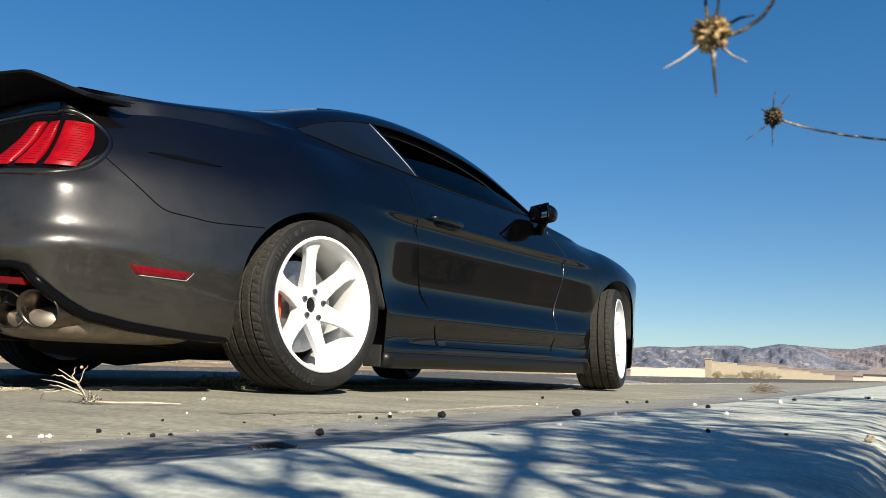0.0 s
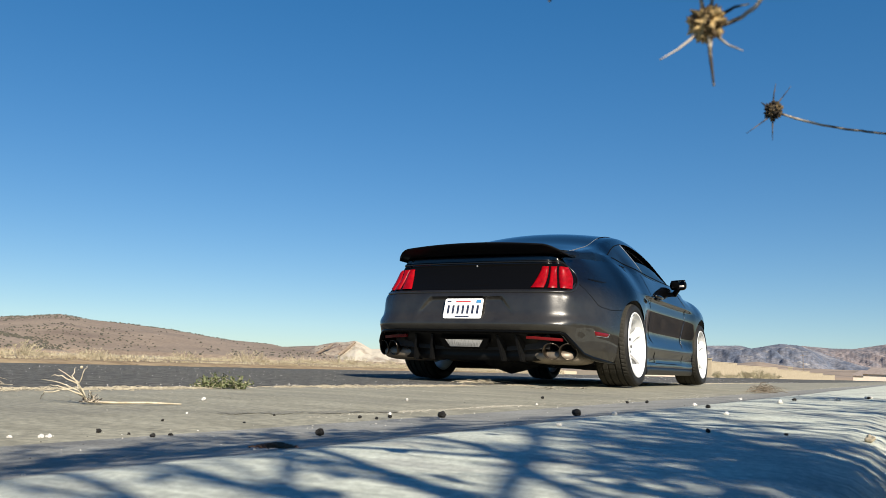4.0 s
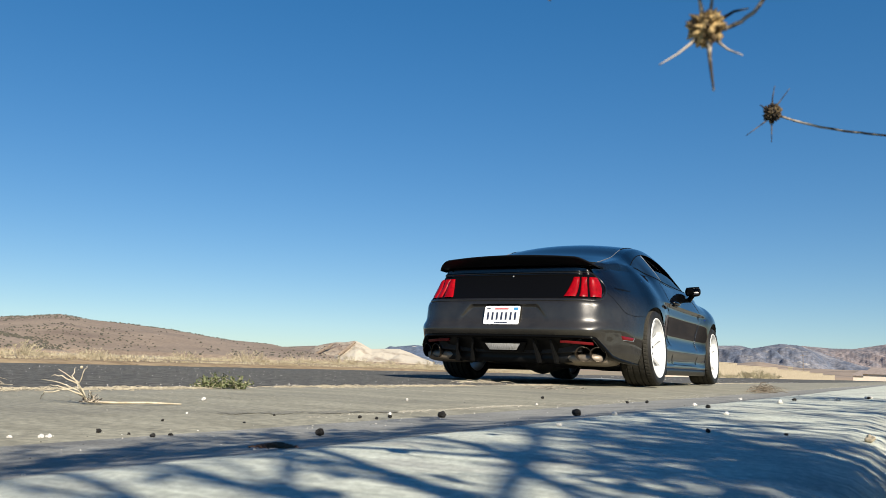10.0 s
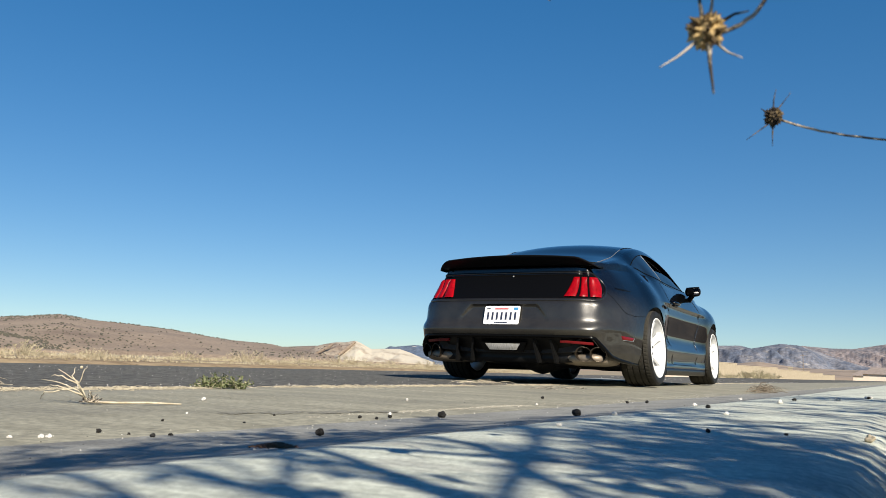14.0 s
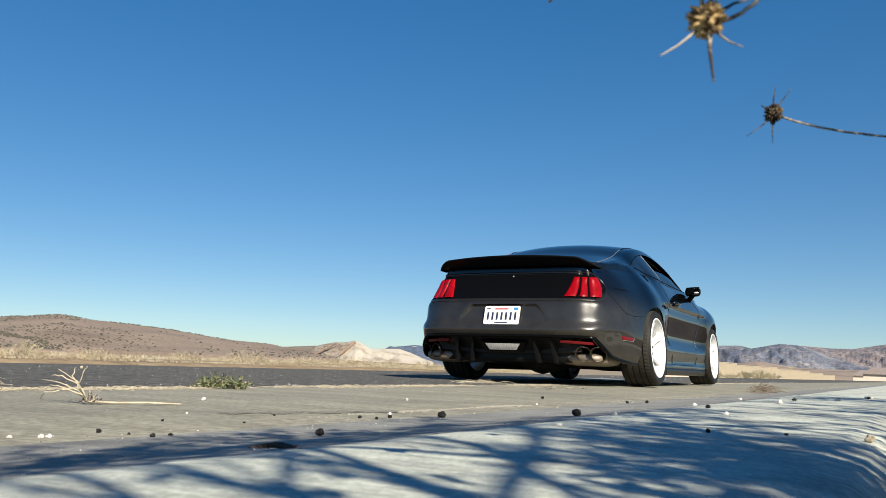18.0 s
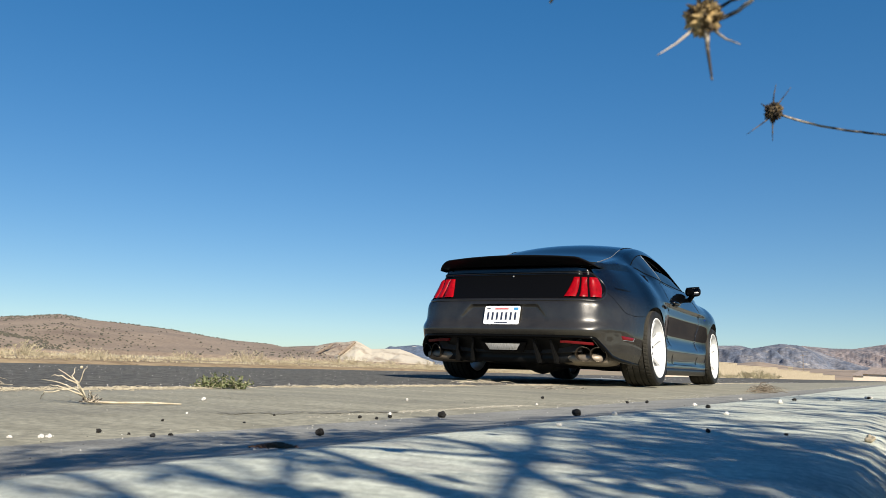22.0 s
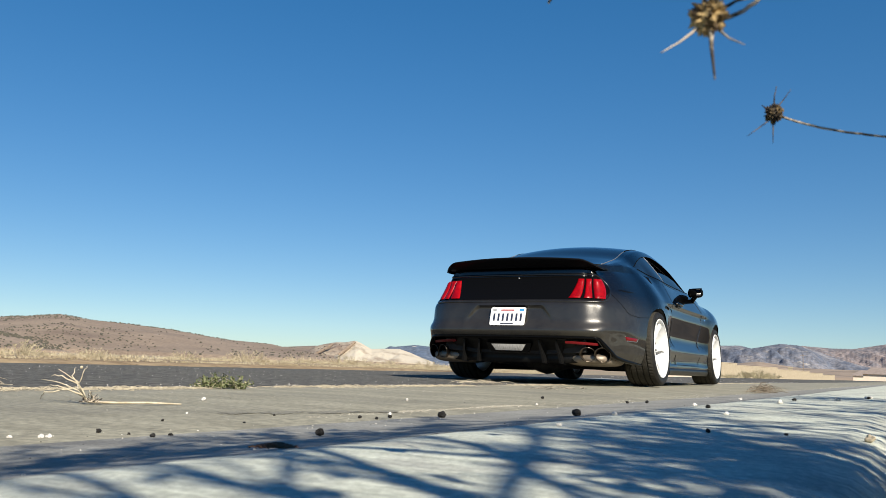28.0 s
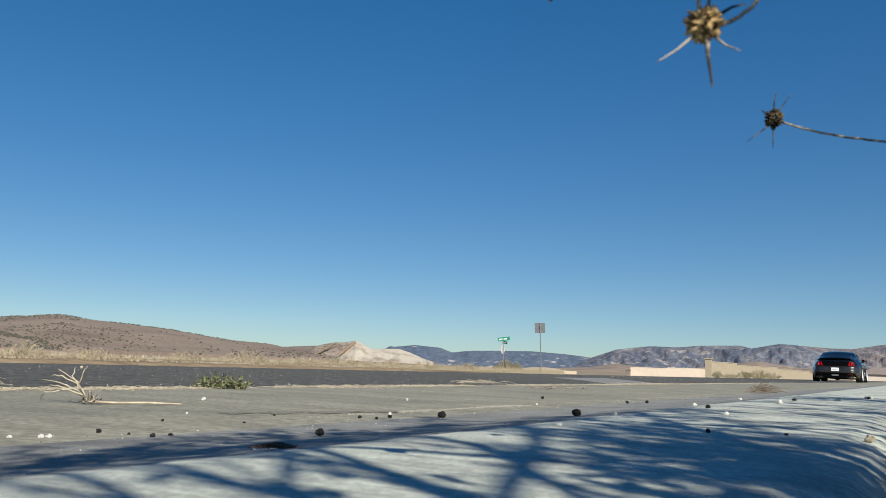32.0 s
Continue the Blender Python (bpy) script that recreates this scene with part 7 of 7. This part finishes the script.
# seconds, x, y of the rear axle's middle, heading in degrees
DRIVE = [(0.0, -1.217, 3.637, 54.4), (0.5, -1.213, 3.640, 54.5), (0.75, -1.155, 3.725, 55.0), (1.0, -1.049, 3.884, 56.0), (1.5, -0.704, 4.376, 60.0), (2.0, -0.377, 4.949, 61.6), (2.5, -0.073, 5.509, 62.0), (3.0, 0.208, 6.025, 62.0), (3.5, 0.460, 6.509, 62.0),
         (4.5, 0.86, 7.25, 61.9), (5.3, 1.008, 7.530, 61.85), (5.5, 1.011, 7.535, 61.85), (27.0, 1.012, 7.536, 61.85), (27.5, 1.026, 7.560, 61.8), (28.0, 1.071, 7.655, 61.7), (28.5, 1.436, 8.35, 61.7), (29.0, 2.238, 9.82, 61.8), (29.5, 3.533, 12.24, 61.6), (30.0, 5.40, 15.72, 61.0),
         (30.5, 7.83, 20.0, 60.2), (31.0, 10.60, 24.9, 59.4), (31.5, 14.0, 30.6, 59.2), (32.0, 17.4, 36.3, 59.0)]
STEER = [(0.0, 15.5), (0.5, 15.5), (1.2, 12.5), (1.7, 4.0), (2.2, 0.0), (32.0, 0.0)]
HEAD_A = [
        (0, 0.1094, 0.2655), (0.5, 0.1064, 0.2701), (1, 0.1062, 0.2694), (1.5, 0.1050, 0.2753), (2, 0.1078, 0.2679), (2.5, 0.1106, 0.2606), (3, 0.1116, 0.2668), (3.5, 0.1085, 0.2692),
        (4.5, 0.1074, 0.2704), (5.5, 0.1092, 0.2692), (6, 0.1102, 0.2705), (6.5, 0.1078, 0.2692), (7, 0.1050, 0.2773), (7.5, 0.1070, 0.2792), (8, 0.1073, 0.2691), (8.5, 0.1082, 0.2600),
        (9, 0.1101, 0.2618), (9.5, 0.1090, 0.2630), (10, 0.1073, 0.2679), (10.5, 0.1064, 0.2654), (11, 0.1074, 0.2716), (11.5, 0.1046, 0.2773), (12, 0.1039, 0.2904), (12.5, 0.1062, 0.2729),
        (13, 0.1074, 0.2716), (13.5, 0.1078, 0.2692), (14, 0.1073, 0.2667), (14.5, 0.1096, 0.2618), (15.5, 0.1073, 0.2691), (16.5, 0.1106, 0.2643), (17, 0.1093, 0.2705), (17.5, 0.1085, 0.2699),
        (18, 0.1074, 0.2716), (18.5, 0.1072, 0.2769), (19, 0.1074, 0.2759), (19.5, 0.1088, 0.2690), (20, 0.1083, 0.2674), (20.5, 0.1055, 0.2716), (21, 0.1068, 0.2629), (21.5, 0.1057, 0.2728),
        (22, 0.1062, 0.2724), (22.5, 0.1050, 0.2721), (23, 0.1046, 0.2766), (23.5, 0.1057, 0.2728), (24, 0.1050, 0.2753), (24.5, 0.1046, 0.2816), (25, 0.1062, 0.2734), (25.5, 0.1051, 0.2791),
        (26.5, 0.1062, 0.2741), (27.5, 0.1029, 0.2737), (28, 0.1083, 0.2729), (28.5, 0.1072, 0.2739), (29, 0.1041, 0.2743), (29.5, 0.1069, 0.2679), (30, 0.1069, 0.2716), (30.5, 0.1050, 0.2751),
        (31, 0.1057, 0.2746), (31.5, 0.1086, 0.2767), (32, 0.1064, 0.2696)]
HEAD_B = [
        (0, 0.2043, 0.2849), (0.5, 0.2043, 0.2860), (1, 0.2047, 0.2860), (1.5, 0.2062, 0.2916), (2, 0.2047, 0.2875), (2.5, 0.2035, 0.2779), (3, 0.2062, 0.2916), (3.5, 0.2044, 0.2904),
        (4.5, 0.2044, 0.2878), (5.5, 0.2036, 0.2852), (6, 0.2036, 0.2841), (6.5, 0.2044, 0.2871), (7, 0.2047, 0.2882), (7.5, 0.2044, 0.2882), (8, 0.2044, 0.2900), (8.5, 0.2032, 0.2815),
        (9, 0.2032, 0.2815), (9.5, 0.2037, 0.2874), (10, 0.2037, 0.2874), (10.5, 0.2036, 0.2863), (11, 0.2037, 0.2885), (11.5, 0.2037, 0.2874), (12, 0.2079, 0.3012), (12.5, 0.2054, 0.2875),
        (13, 0.2047, 0.2878), (13.5, 0.2047, 0.2860), (14, 0.2043, 0.2849), (14.5, 0.2044, 0.2875), (15.5, 0.2044, 0.2878), (16.5, 0.2047, 0.2882), (17, 0.2036, 0.2863), (17.5, 0.2044, 0.2875),
        (18, 0.2044, 0.2871), (18.5, 0.2047, 0.2886), (19, 0.2047, 0.2875), (19.5, 0.2043, 0.2849), (20, 0.2036, 0.2860), (20.5, 0.2036, 0.2863), (21, 0.2032, 0.2808), (21.5, 0.2036, 0.2863),
        (22, 0.2044, 0.2882), (22.5, 0.2043, 0.2860), (23, 0.2048, 0.2900), (23.5, 0.2047, 0.2882), (24, 0.2055, 0.2901), (24.5, 0.2074, 0.2960), (25, 0.2054, 0.2875), (25.5, 0.2067, 0.2949),
        (26.5, 0.2055, 0.2915), (27.5, 0.2066, 0.2912), (28, 0.2047, 0.2871), (28.5, 0.2047, 0.2875), (29, 0.2055, 0.2893), (29.5, 0.2043, 0.2852), (30, 0.2047, 0.2871), (30.5, 0.2047, 0.2875),
        (31, 0.2054, 0.2875), (31.5, 0.2055, 0.2886), (32, 0.2046, 0.2838)]


def drive_at(t):
    return tuple(mono_table([(r[0], r[k]) for r in DRIVE], t) for k in (1, 2, 3))


def motions():
    times = [0.1 * k for k in range(56)] + [5.6, 16.0, 26.9] + [27.0 + 0.1 * k for k in range(51)]
    walk(car, [(t, pose(*drive_at(t)[:2], 0.003, 0, 0, drive_at(t)[2])) for t in times])
    # wheels roll by the way they go
    wt = [k / 30 for k in range(0, 168, 2)] + [5.7, 16.0, 26.9] + [27.0 + k / 30 for k in range(151)]
    way, rolled, last = [], 0.0, drive_at(0)
    for t in wt:
        p = drive_at(t)
        rolled += math.hypot(p[0] - last[0], p[1] - last[1])
        last = p
        way.append((t, rolled / 0.3245))
    for w, x, y, side in wheels:
        rows = []
        for t, a in way:
            steer = mono_table(STEER, t) if x > 1 else 0.0
            rows.append((t, Matrix.Translation((x, y, 0.3245)) @ pose(0, 0, 0, side * (2.6 if x < 1 else 1.8), 0, steer) @ Matrix.Rotation(a - 0.2, 4, "Y")))
        walk(w, rows)
    # thistle heads nod in the wind
    walk(burr_a, [(t, pose(x, 0.33, z, 0, (x - 0.1085) * 900, 0)) for t, x, z in HEAD_A])
    walk(burr_b, [(t, pose(x, 0.50, z, 0, (x - 0.2065) * 500, 0)) for t, x, z in HEAD_B])
    walk(burr_c, [(t, pose(0.0493 - (x - 0.1085) * 0.4, 0.40, 0.3120 - (z - 0.2610) * 0.25)) for t, x, z in HEAD_A])


motions()
